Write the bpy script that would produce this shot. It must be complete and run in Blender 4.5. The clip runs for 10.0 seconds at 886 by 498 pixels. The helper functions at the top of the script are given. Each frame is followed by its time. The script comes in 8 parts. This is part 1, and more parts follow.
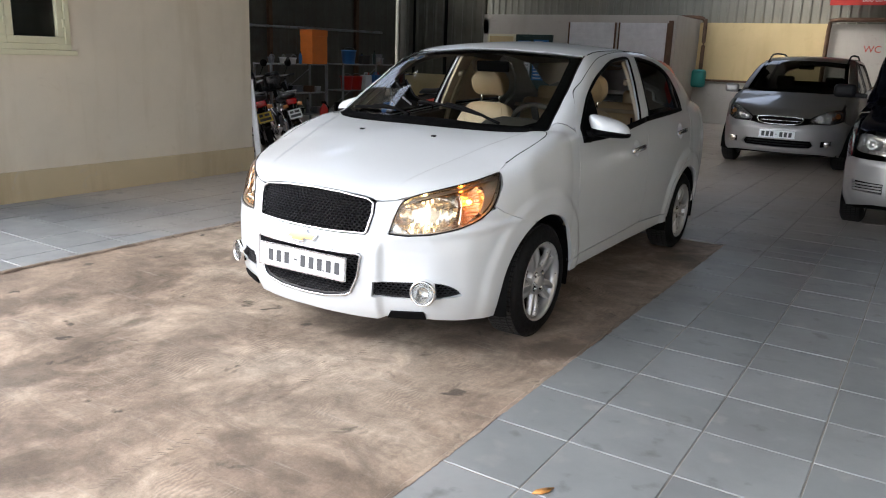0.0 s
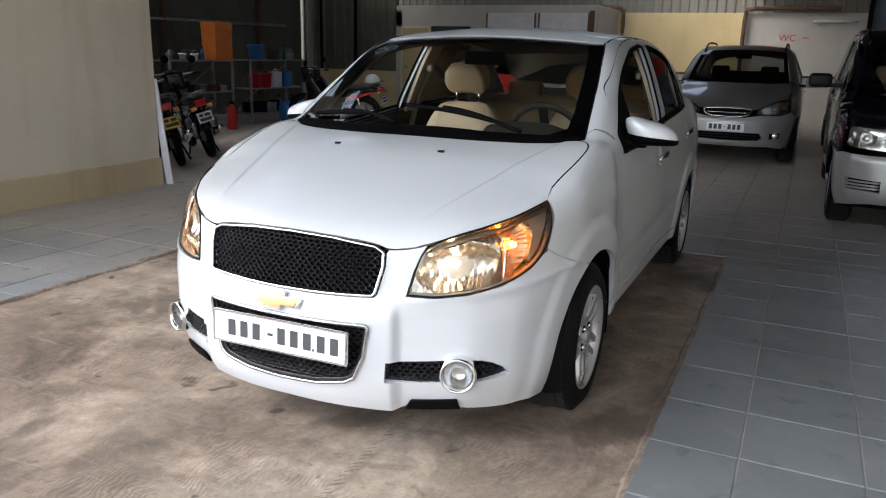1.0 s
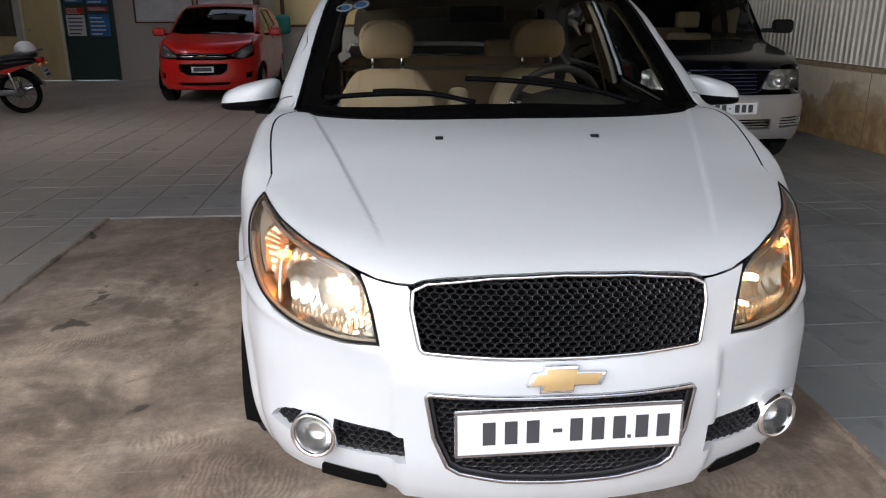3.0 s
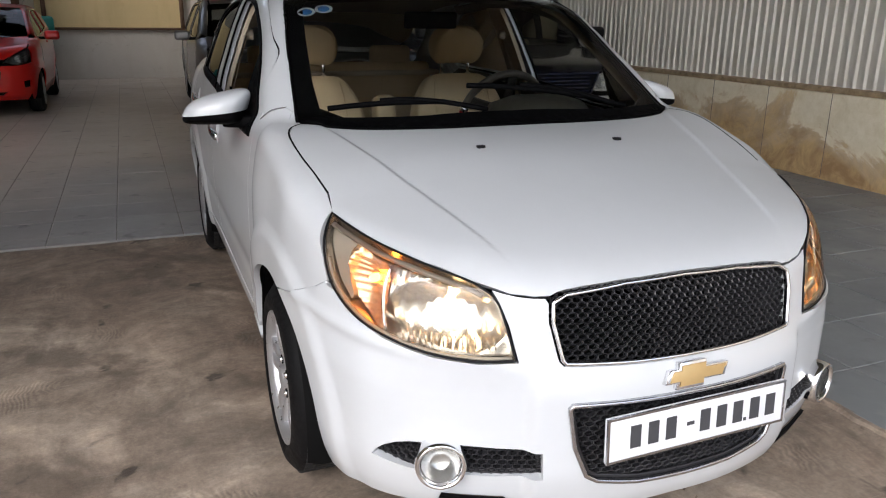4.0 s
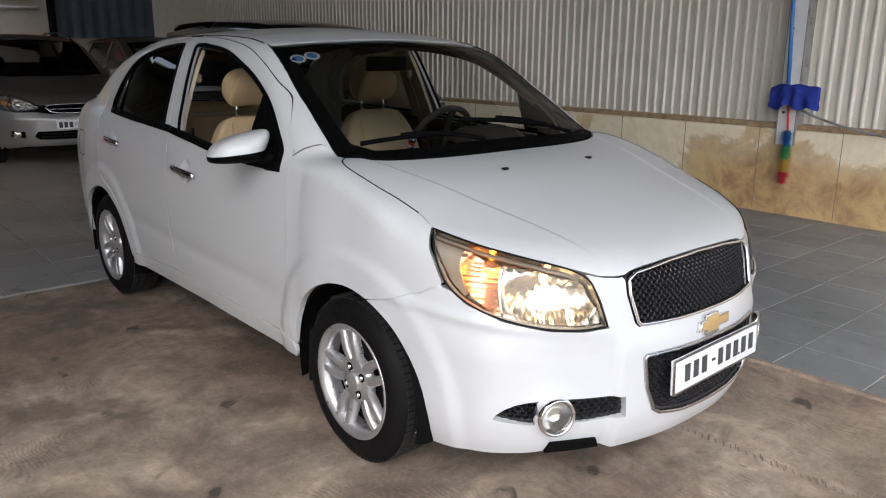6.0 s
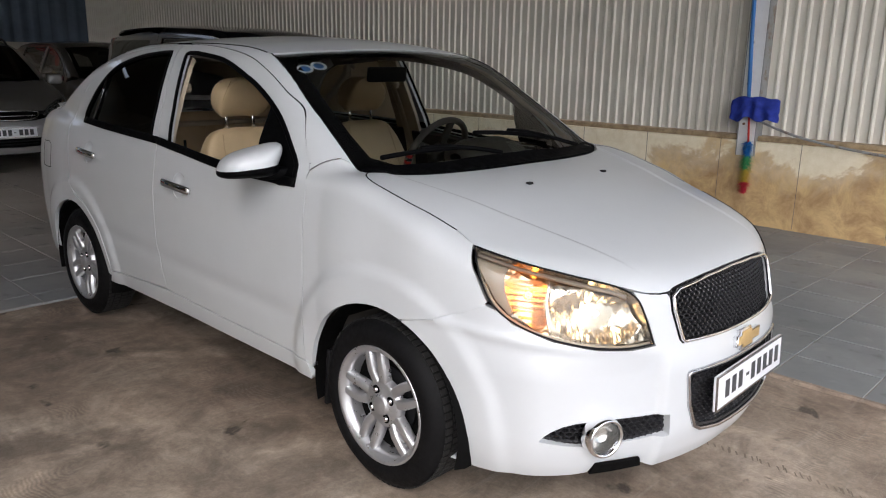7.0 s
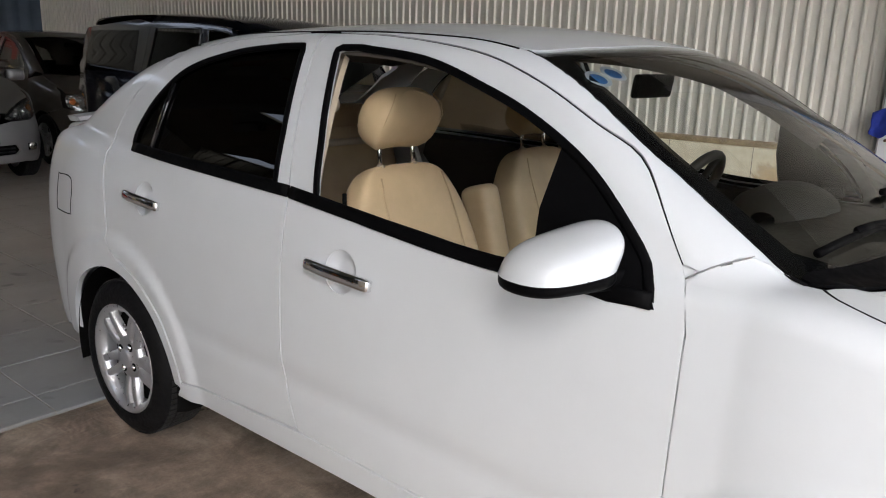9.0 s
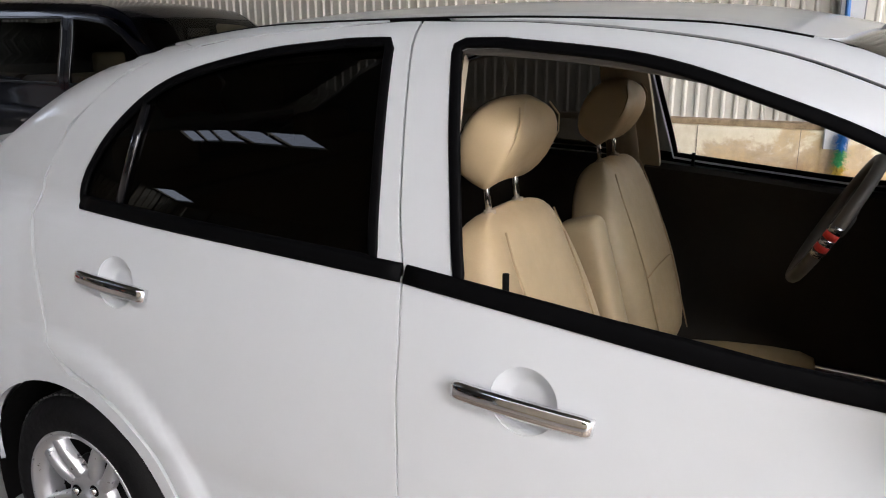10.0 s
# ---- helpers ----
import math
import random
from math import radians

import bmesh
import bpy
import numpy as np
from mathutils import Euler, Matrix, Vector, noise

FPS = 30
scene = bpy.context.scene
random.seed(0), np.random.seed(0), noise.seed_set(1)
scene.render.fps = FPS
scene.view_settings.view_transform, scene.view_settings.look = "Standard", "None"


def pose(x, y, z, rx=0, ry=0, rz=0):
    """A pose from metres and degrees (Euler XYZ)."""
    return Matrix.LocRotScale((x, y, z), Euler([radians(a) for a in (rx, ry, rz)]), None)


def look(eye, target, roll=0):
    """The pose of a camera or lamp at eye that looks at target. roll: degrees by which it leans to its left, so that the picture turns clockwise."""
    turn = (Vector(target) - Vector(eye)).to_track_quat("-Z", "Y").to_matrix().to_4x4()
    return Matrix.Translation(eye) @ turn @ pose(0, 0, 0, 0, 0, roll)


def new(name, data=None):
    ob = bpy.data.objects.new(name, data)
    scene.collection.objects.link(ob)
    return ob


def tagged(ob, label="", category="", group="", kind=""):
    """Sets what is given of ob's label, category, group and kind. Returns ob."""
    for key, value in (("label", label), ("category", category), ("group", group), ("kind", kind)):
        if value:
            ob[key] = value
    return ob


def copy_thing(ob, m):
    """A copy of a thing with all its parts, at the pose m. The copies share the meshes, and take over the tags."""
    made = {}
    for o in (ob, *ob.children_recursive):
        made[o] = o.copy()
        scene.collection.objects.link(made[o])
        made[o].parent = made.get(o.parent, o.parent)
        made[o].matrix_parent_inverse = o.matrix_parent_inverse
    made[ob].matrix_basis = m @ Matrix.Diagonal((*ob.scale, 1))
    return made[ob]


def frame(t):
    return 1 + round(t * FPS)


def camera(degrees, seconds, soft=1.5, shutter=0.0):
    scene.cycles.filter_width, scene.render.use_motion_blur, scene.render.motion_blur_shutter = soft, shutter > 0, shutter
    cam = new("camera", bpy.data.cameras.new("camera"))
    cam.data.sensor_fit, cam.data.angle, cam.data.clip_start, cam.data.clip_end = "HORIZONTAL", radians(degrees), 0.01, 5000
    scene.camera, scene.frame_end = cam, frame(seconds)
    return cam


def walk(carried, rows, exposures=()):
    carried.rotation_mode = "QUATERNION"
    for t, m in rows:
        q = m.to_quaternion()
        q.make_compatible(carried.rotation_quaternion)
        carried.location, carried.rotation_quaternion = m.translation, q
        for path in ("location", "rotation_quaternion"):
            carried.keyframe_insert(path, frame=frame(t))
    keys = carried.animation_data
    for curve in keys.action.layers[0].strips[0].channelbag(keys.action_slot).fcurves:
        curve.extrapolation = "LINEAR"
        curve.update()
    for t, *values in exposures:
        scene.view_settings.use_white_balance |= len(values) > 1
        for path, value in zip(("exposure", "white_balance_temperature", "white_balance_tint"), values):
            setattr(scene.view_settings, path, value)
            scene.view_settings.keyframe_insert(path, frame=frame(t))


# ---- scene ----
cam = camera(60.4, 10.0, soft=1.1)
PATH = [
    (0, (2.437, -3.449, 1.409), (1.395, -1.815, 0.913), 2.1),
    (0.5, (1.987, -3.124, 1.401), (1.03, -1.44, 0.905), 2.1),
    (1, (1.508, -2.819, 1.372), (0.691, -1.063, 0.87), 1.4),
    (1.5, (0.993, -2.652, 1.362), (0.398, -0.821, 0.823), 1.6),
    (2, (0.503, -2.529, 1.34), (0.134, -0.645, 0.779), 0.8),
    (2.5, (0.02, -2.448, 1.357), (-0.095, -0.541, 0.766), 0.3),
    (2.7, (-0.149, -2.432, 1.361), (-0.166, -0.524, 0.762), -0.0),
    (4, (-1.183, -2.162, 1.365), (-0.462, -0.392, 0.778), 0.6),
    (4.5, (-1.523, -1.956, 1.398), (-0.568, -0.306, 0.793), 0.8),
    (5, (-1.892, -1.934, 1.406), (-0.77, -0.376, 0.845), 1.0),
    (5.5, (-2.131, -2.063, 1.416), (-0.931, -0.556, 0.881), 0.4),
    (6.8, (-2.327, -1.896, 1.407), (-0.951, -0.525, 0.932), 0.8),
    (7, (-2.385, -1.773, 1.421), (-0.987, -0.428, 0.935), 1.0),
    (7.5, (-2.381, -1.439, 1.381), (-0.96, -0.117, 0.896), 1.5),
    (8, (-2.319, -1.017, 1.409), (-0.88, 0.284, 0.92), 1.9),
    (8.5, (-2.264, -0.553, 1.402), (-0.804, 0.724, 0.912), 2.2),
    (9, (-2.101, -0.092, 1.409), (-0.612, 1.15, 0.919), 1.8),
    (9.5, (-1.975, 0.383, 1.408), (-0.411, 1.529, 0.917), 0.6),
    (10, (-1.875, 0.869, 1.435), (-0.187, 1.799, 0.898), -0.3),
]
# the filming camera closes its iris as the white car fills its picture
EXPOSURES = [(0.0, 2.25, 6150, 11), (1.0, 1.98, 6050, 11), (2.5, 1.48, 6100, 13), (4.0, 1.48, 6250, 13), (5.0, 1.42, 6250, 13), (7.0, 1.44, 6250, 13), (8.5, 1.77, 6300, 12), (10.0, 2.46, 6280, 14)]
walk(cam, [(t, look(eye, target, roll)) for t, eye, target, roll in PATH], EXPOSURES)
# ---- daylight: overcast sky through the open front of the garage and added roof openings ----
world = bpy.data.worlds.new("world")
scene.world = world
world.use_nodes = True
wn, wl = world.node_tree.nodes, world.node_tree.links
sky = wn.new("ShaderNodeTexSky")
sky.sky_type = "NISHITA"
sky.sun_disc = False
sky.sun_elevation, sky.sun_rotation = radians(45), radians(225)
sky.dust_density, sky.air_density = 3.5, 1.0
haze = wn.new("ShaderNodeHueSaturation")
haze.inputs["Saturation"].default_value = 0.5
wl.new(sky.outputs[0], haze.inputs["Color"])
wl.new(haze.outputs[0], wn["Background"].inputs[0])
wn["Background"].inputs[1].default_value = 0.15
sun = new("sun", bpy.data.lights.new("sun", "SUN"))
sun.data.energy, sun.data.angle, sun.data.color = 0.2, radians(100), (1.0, 0.97, 0.93)
sun.matrix_world = look((-6, -6, 8.5), (0, 0, 0))


# ---- materials ----
def nodes_of(name):
    m = bpy.data.materials.new(name)
    m.use_nodes = True
    nt = m.node_tree
    return m, nt, nt.nodes["Principled BSDF"]


def setp(b, **kw):
    for k, v in kw.items():
        b.inputs[k.replace("_", " ")].default_value = v


def noise_tex(nt, scale, detail=6.0, rough=0.6, coords="Object", stretch=None, distort=0.0):
    tc = nt.nodes.new("ShaderNodeTexCoord")
    n = nt.nodes.new("ShaderNodeTexNoise")
    n.inputs["Scale"].default_value, n.inputs["Detail"].default_value = scale, detail
    n.inputs["Roughness"].default_value, n.inputs["Distortion"].default_value = rough, distort
    if stretch:
        mp = nt.nodes.new("ShaderNodeMapping")
        mp.inputs["Scale"].default_value = stretch
        nt.links.new(tc.outputs[coords], mp.inputs[0])
        nt.links.new(mp.outputs[0], n.inputs["Vector"])
    else:
        nt.links.new(tc.outputs[coords], n.inputs["Vector"])
    return n.outputs["Fac"]


def ramp(nt, fac, stops):
    r = nt.nodes.new("ShaderNodeValToRGB")
    e = r.color_ramp.elements
    while len(e) < len(stops):
        e.new(0.5)
    for el, (p, c) in zip(e, stops):
        el.position = p
        el.color = (*c, 1) if len(c) == 3 else c
    nt.links.new(fac, r.inputs[0])
    return r.outputs[0]


def grey(v):
    return (v, v, v)


def mix(nt, fac, a, b, how="MIX"):
    m = nt.nodes.new("ShaderNodeMix")
    m.data_type, m.blend_type = "RGBA", how
    for sock, val in ((m.inputs[0], fac), (m.inputs[6], a), (m.inputs[7], b)):
        if isinstance(val, (int, float)):
            sock.default_value = val
        elif isinstance(val, tuple):
            sock.default_value = (*val, 1)
        else:
            nt.links.new(val, sock)
    return m.outputs[2]


def bump(nt, b, height, strength=0.3, dist=0.01):
    n = nt.nodes.new("ShaderNodeBump")
    n.inputs["Strength"].default_value, n.inputs["Distance"].default_value = strength, dist
    nt.links.new(height, n.inputs["Height"])
    nt.links.new(n.outputs[0], b.inputs["Normal"])


def plain(name, col, rough=0.5, metal=0.0, vary=0.08, scale=6.0, bumpy=0.0, bscale=120.0, coat=0.0, spec=0.5, rvary=0.1, wear=None):
    """A paint, plastic, metal or cloth: its colour with soft large stains, finer grain in the gloss, and fine relief."""
    m, nt, b = nodes_of(name)
    setp(b, Metallic=metal, Coat_Weight=coat, Coat_Roughness=0.05, Specular_IOR_Level=spec)
    big = noise_tex(nt, scale)
    lo, hi = tuple(c * (1 - vary) for c in col), tuple(min(1, c * (1 + vary)) for c in col)
    out = ramp(nt, big, [(0.3, lo), (0.7, hi)])
    if wear:
        fine = noise_tex(nt, scale * 2.3, 10, 0.7)
        out = mix(nt, ramp(nt, fine, [(0.52, grey(0)), (0.66, grey(1))]), out, wear)
    nt.links.new(out, b.inputs["Base Color"])
    g = noise_tex(nt, scale * 7, 8)
    nt.links.new(ramp(nt, g, [(0.3, grey(max(0.02, rough - rvary))), (0.7, grey(min(1, rough + rvary)))]), b.inputs["Roughness"])
    if bumpy:
        bump(nt, b, noise_tex(nt, bscale, 4), bumpy, 0.004)
    return m


def glass(name, tint, rough=0.0, alpha=None):
    """Thin automotive glass: a tinted see-through layer under a mirror-like sheen."""
    m, nt, b = nodes_of(name)
    nt.nodes.remove(b)
    tr, gl, mx, fr = (nt.nodes.new(k) for k in ("ShaderNodeBsdfTransparent", "ShaderNodeBsdfGlossy", "ShaderNodeMixShader", "ShaderNodeFresnel"))
    tr.inputs[0].default_value = (*tint, 1)
    gl.inputs["Roughness"].default_value = rough
    fr.inputs[0].default_value = 1.5
    nt.links.new(fr.outputs[0], mx.inputs[0])
    nt.links.new(tr.outputs[0], mx.inputs[1])
    nt.links.new(gl.outputs[0], mx.inputs[2])
    nt.links.new(mx.outputs[0], nt.nodes["Material Output"].inputs[0])
    return m


def glow(name, col, strength):
    m, nt, b = nodes_of(name)
    setp(b, Base_Color=(*col, 1), Emission_Color=(*col, 1), Emission_Strength=strength, Roughness=0.3)
    return m


def concrete_mat():
    """Old trowelled slab: sweeping trowel streaks, dried mud, oil blots, pale scuffs and hairline cracks."""
    m, nt, b = nodes_of("worn_concrete")
    a = noise_tex(nt, 0.8, 12, 0.68, distort=0.8)
    fine = noise_tex(nt, 22, 14, 0.82, distort=0.5)
    mid = noise_tex(nt, 3.6, 14, 0.74, distort=1.4)
    streak = noise_tex(nt, 3.0, 12, 0.72, stretch=(2.6, 0.4, 1.0), distort=1.6)
    scuff = noise_tex(nt, 5.0, 10, 0.7, stretch=(0.3, 3.4, 1.0), distort=2.6)
    oil = noise_tex(nt, 1.5, 8, 0.6, distort=0.5)
    spots = noise_tex(nt, 4.6, 4, 0.5, distort=0.4)
    c = ramp(nt, a, [(0.32, (0.12, 0.092, 0.071)), (0.46, (0.215, 0.166, 0.126)), (0.57, (0.305, 0.247, 0.192)), (0.75, (0.41, 0.35, 0.287))])
    c = mix(nt, 0.24, c, ramp(nt, streak, [(0.32, grey(0.25)), (0.68, grey(0.8))]), "OVERLAY")
    c = mix(nt, 0.42, c, ramp(nt, mid, [(0.34, grey(0.22)), (0.66, grey(0.82))]), "OVERLAY")
    broad = noise_tex(nt, 1.7, 6, 0.62, distort=1.8)
    c = mix(nt, 0.55, c, ramp(nt, broad, [(0.34, grey(0.22)), (0.5, grey(0.5)), (0.66, grey(0.80))]), "OVERLAY")
    c = mix(nt, 0.36, c, ramp(nt, fine, [(0.3, grey(0.2)), (0.72, grey(0.85))]), "OVERLAY")
    c = mix(nt, ramp(nt, scuff, [(0.56, grey(0)), (0.70, grey(0.38))]), c, (0.41, 0.37, 0.32))
    c = mix(nt, ramp(nt, oil, [(0.54, grey(0)), (0.62, grey(0.6)), (0.75, grey(0.8))]), c, (0.075, 0.056, 0.041))
    c = mix(nt, ramp(nt, spots, [(0.66, grey(0)), (0.70, grey(0.8))]), c, (0.032, 0.026, 0.02))
    wv = nt.nodes.new("ShaderNodeTexWave")
    wv.inputs["Scale"].default_value, wv.inputs["Distortion"].default_value = 15.0, 26.0
    wv.inputs["Detail"].default_value, wv.inputs["Detail Scale"].default_value = 3.0, 0.35
    swirl_at = nt.nodes.new("ShaderNodeTexCoord")
    nt.links.new(swirl_at.outputs["Object"], wv.inputs["Vector"])
    comb = mix(nt, ramp(nt, oil, [(0.39, grey(0.9)), (0.44, grey(0))]), grey(0.5), wv.outputs["Color"])
    c = mix(nt, 0.16, c, comb, "OVERLAY")
    grit = noise_tex(nt, 85, 6, 0.7)
    c = mix(nt, 0.22, c, ramp(nt, grit, [(0.3, grey(0.2)), (0.7, grey(0.8))]), "OVERLAY")
    vo = nt.nodes.new("ShaderNodeTexVoronoi")
    vo.feature = "DISTANCE_TO_EDGE"
    vo.inputs["Scale"].default_value = 0.55
    tc = nt.nodes.new("ShaderNodeTexCoord")
    wob = nt.nodes.new("ShaderNodeTexNoise")
    wob.inputs["Scale"].default_value, wob.inputs["Detail"].default_value = 1.6, 8
    nt.links.new(tc.outputs["Object"], wob.inputs["Vector"])
    nt.links.new(mix(nt, 0.28, tc.outputs["Object"], wob.outputs["Color"]), vo.inputs["Vector"])
    crack = ramp(nt, vo.outputs["Distance"], [(0.0, grey(0.5)), (0.004, grey(0.3)), (0.007, grey(0))])
    crack = mix(nt, ramp(nt, mid, [(0.52, grey(0)), (0.6, grey(1))]), (0.0, 0.0, 0.0), crack)
    c = mix(nt, crack, c, (0.03, 0.025, 0.02))
    nt.links.new(c, b.inputs["Base Color"])
    nt.links.new(ramp(nt, a, [(0.2, grey(0.45)), (0.8, grey(0.78))]), b.inputs["Roughness"])
    bump(nt, b, mix(nt, 0.15, mix(nt, 0.5, fine, mix(nt, 0.5, streak, mid)), comb), 0.6, 0.012)
    return m


def tile_mat():
    m, nt, b = nodes_of("grey_floor_tile")
    oi = nt.nodes.new("ShaderNodeObjectInfo")
    gi = nt.nodes.new("ShaderNodeNewGeometry")
    a = noise_tex(nt, 1.3, 8, 0.6, coords="Object")
    geo_pos = nt.nodes.new("ShaderNodeTexNoise")
    geo_pos.inputs["Scale"].default_value, geo_pos.inputs["Detail"].default_value = 0.7, 9
    geo_pos.inputs["Roughness"].default_value = 0.68
    nt.links.new(gi.outputs["Position"], geo_pos.inputs["Vector"])
    sm = nt.nodes.new("ShaderNodeTexNoise")
    sm.inputs["Scale"].default_value, sm.inputs["Detail"].default_value = 6.0, 10
    nt.links.new(gi.outputs["Position"], sm.inputs["Vector"])
    rnd = nt.nodes.new("ShaderNodeMath")
    rnd.operation = "ADD"
    nt.links.new(oi.outputs["Random"], rnd.inputs[0])
    nt.links.new(gi.outputs["Random Per Island"], rnd.inputs[1])
    fr = nt.nodes.new("ShaderNodeMath")
    fr.operation = "FRACT"
    nt.links.new(rnd.outputs[0], fr.inputs[0])
    c = ramp(nt, fr.outputs[0], [(0.0, (0.175, 0.190, 0.198)), (1.0, (0.225, 0.241, 0.25))])
    c = mix(nt, ramp(nt, geo_pos.outputs["Fac"], [(0.42, grey(0)), (0.68, grey(0.6))]), c, (0.13, 0.137, 0.142))
    # dusty brown towards the back and left, paled to make up for missing light
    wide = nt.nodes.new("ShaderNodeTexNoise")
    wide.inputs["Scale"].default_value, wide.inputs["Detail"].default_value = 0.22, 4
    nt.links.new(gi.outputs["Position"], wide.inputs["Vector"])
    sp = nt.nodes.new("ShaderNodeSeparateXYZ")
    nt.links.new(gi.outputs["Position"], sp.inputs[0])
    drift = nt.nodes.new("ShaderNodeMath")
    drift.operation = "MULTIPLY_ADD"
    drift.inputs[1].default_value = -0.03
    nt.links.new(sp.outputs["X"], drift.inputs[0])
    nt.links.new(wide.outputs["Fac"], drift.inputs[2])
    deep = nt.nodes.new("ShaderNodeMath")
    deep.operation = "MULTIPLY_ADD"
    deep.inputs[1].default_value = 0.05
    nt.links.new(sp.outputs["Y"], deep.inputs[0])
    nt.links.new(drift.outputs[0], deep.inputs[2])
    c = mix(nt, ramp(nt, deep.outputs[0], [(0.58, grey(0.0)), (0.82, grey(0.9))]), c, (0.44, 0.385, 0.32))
    c = mix(nt, ramp(nt, sm.outputs["Fac"], [(0.6, grey(0)), (0.78, grey(0.5))]), c, (0.3, 0.3, 0.29))
    c = mix(nt, ramp(nt, sm.outputs["Fac"], [(0.28, grey(0.55)), (0.38, grey(0))]), c, (0.06, 0.06, 0.06))
    nt.links.new(c, b.inputs["Base Color"])
    nt.links.new(ramp(nt, geo_pos.outputs["Fac"], [(0.3, grey(0.28)), (0.7, grey(0.55))]), b.inputs["Roughness"])
    bump(nt, b, sm.outputs["Fac"], 0.12, 0.004)
    return m


def wall_mat(name, base, stain, low):
    """Old distempered plaster: broad rain stains, flaking towards the floor as the dirt has worked up, fine sand relief."""
    m, nt, b = nodes_of(name)
    a = noise_tex(nt, 0.8, 9, 0.6, distort=0.5)
    drip = noise_tex(nt, 2.2, 8, 0.6, stretch=(1.0, 1.6, 0.22))
    flake = noise_tex(nt, 5.0, 12, 0.72, distort=0.8)
    c = ramp(nt, a, [(0.3, tuple(v * 0.86 for v in base)), (0.7, base)])
    c = mix(nt, ramp(nt, drip, [(0.5, grey(0)), (0.72, grey(0.55))]), c, stain)
    c = mix(nt, ramp(nt, flake, [(0.58, grey(0)), (0.66, grey(0.5))]), c, low)
    nt.links.new(c, b.inputs["Base Color"])
    setp(b, Roughness=0.85)
    bump(nt, b, mix(nt, 0.5, flake, noise_tex(nt, 90, 4)), 0.35, 0.006)
    return m


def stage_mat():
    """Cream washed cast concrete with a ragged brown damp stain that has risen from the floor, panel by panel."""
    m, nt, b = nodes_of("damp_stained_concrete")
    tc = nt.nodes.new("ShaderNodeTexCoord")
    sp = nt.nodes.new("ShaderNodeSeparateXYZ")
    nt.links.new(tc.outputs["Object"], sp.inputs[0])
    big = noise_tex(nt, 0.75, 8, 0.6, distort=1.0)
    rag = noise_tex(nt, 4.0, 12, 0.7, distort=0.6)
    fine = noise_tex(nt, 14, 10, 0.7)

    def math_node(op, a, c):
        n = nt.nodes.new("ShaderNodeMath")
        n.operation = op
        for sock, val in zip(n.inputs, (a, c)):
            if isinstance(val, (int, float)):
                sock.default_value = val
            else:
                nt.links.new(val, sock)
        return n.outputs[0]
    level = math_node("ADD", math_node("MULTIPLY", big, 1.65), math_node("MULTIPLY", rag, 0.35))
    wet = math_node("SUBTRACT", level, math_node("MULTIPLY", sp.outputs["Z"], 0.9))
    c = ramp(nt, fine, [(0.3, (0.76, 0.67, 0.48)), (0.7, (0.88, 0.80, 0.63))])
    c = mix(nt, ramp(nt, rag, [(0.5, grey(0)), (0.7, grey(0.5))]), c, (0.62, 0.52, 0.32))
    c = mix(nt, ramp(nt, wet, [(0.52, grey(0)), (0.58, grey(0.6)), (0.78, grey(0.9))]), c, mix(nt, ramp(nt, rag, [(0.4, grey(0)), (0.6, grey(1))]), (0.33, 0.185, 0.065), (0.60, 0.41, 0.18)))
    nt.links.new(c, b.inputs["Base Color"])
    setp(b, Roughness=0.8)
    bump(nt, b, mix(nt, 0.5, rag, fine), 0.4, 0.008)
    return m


def car_paint(name, col, metal=0.0, rough=0.22, flake=0.0):
    m, nt, b = nodes_of(name)
    dust = noise_tex(nt, 3.0, 10, 0.7)
    c = ramp(nt, dust, [(0.35, tuple(v * 0.965 for v in col)), (0.65, col)])
    nt.links.new(c, b.inputs["Base Color"])
    setp(b, Metallic=metal, Roughness=rough + 0.12, Coat_Weight=0.8, Coat_Roughness=0.06, Coat_IOR=1.45)
    nt.links.new(ramp(nt, noise_tex(nt, 11, 8), [(0.3, grey(0.03)), (0.75, grey(0.12))]), b.inputs["Coat Roughness"])
    if flake:
        bump(nt, b, noise_tex(nt, 900, 2), flake, 0.0005)
    return m


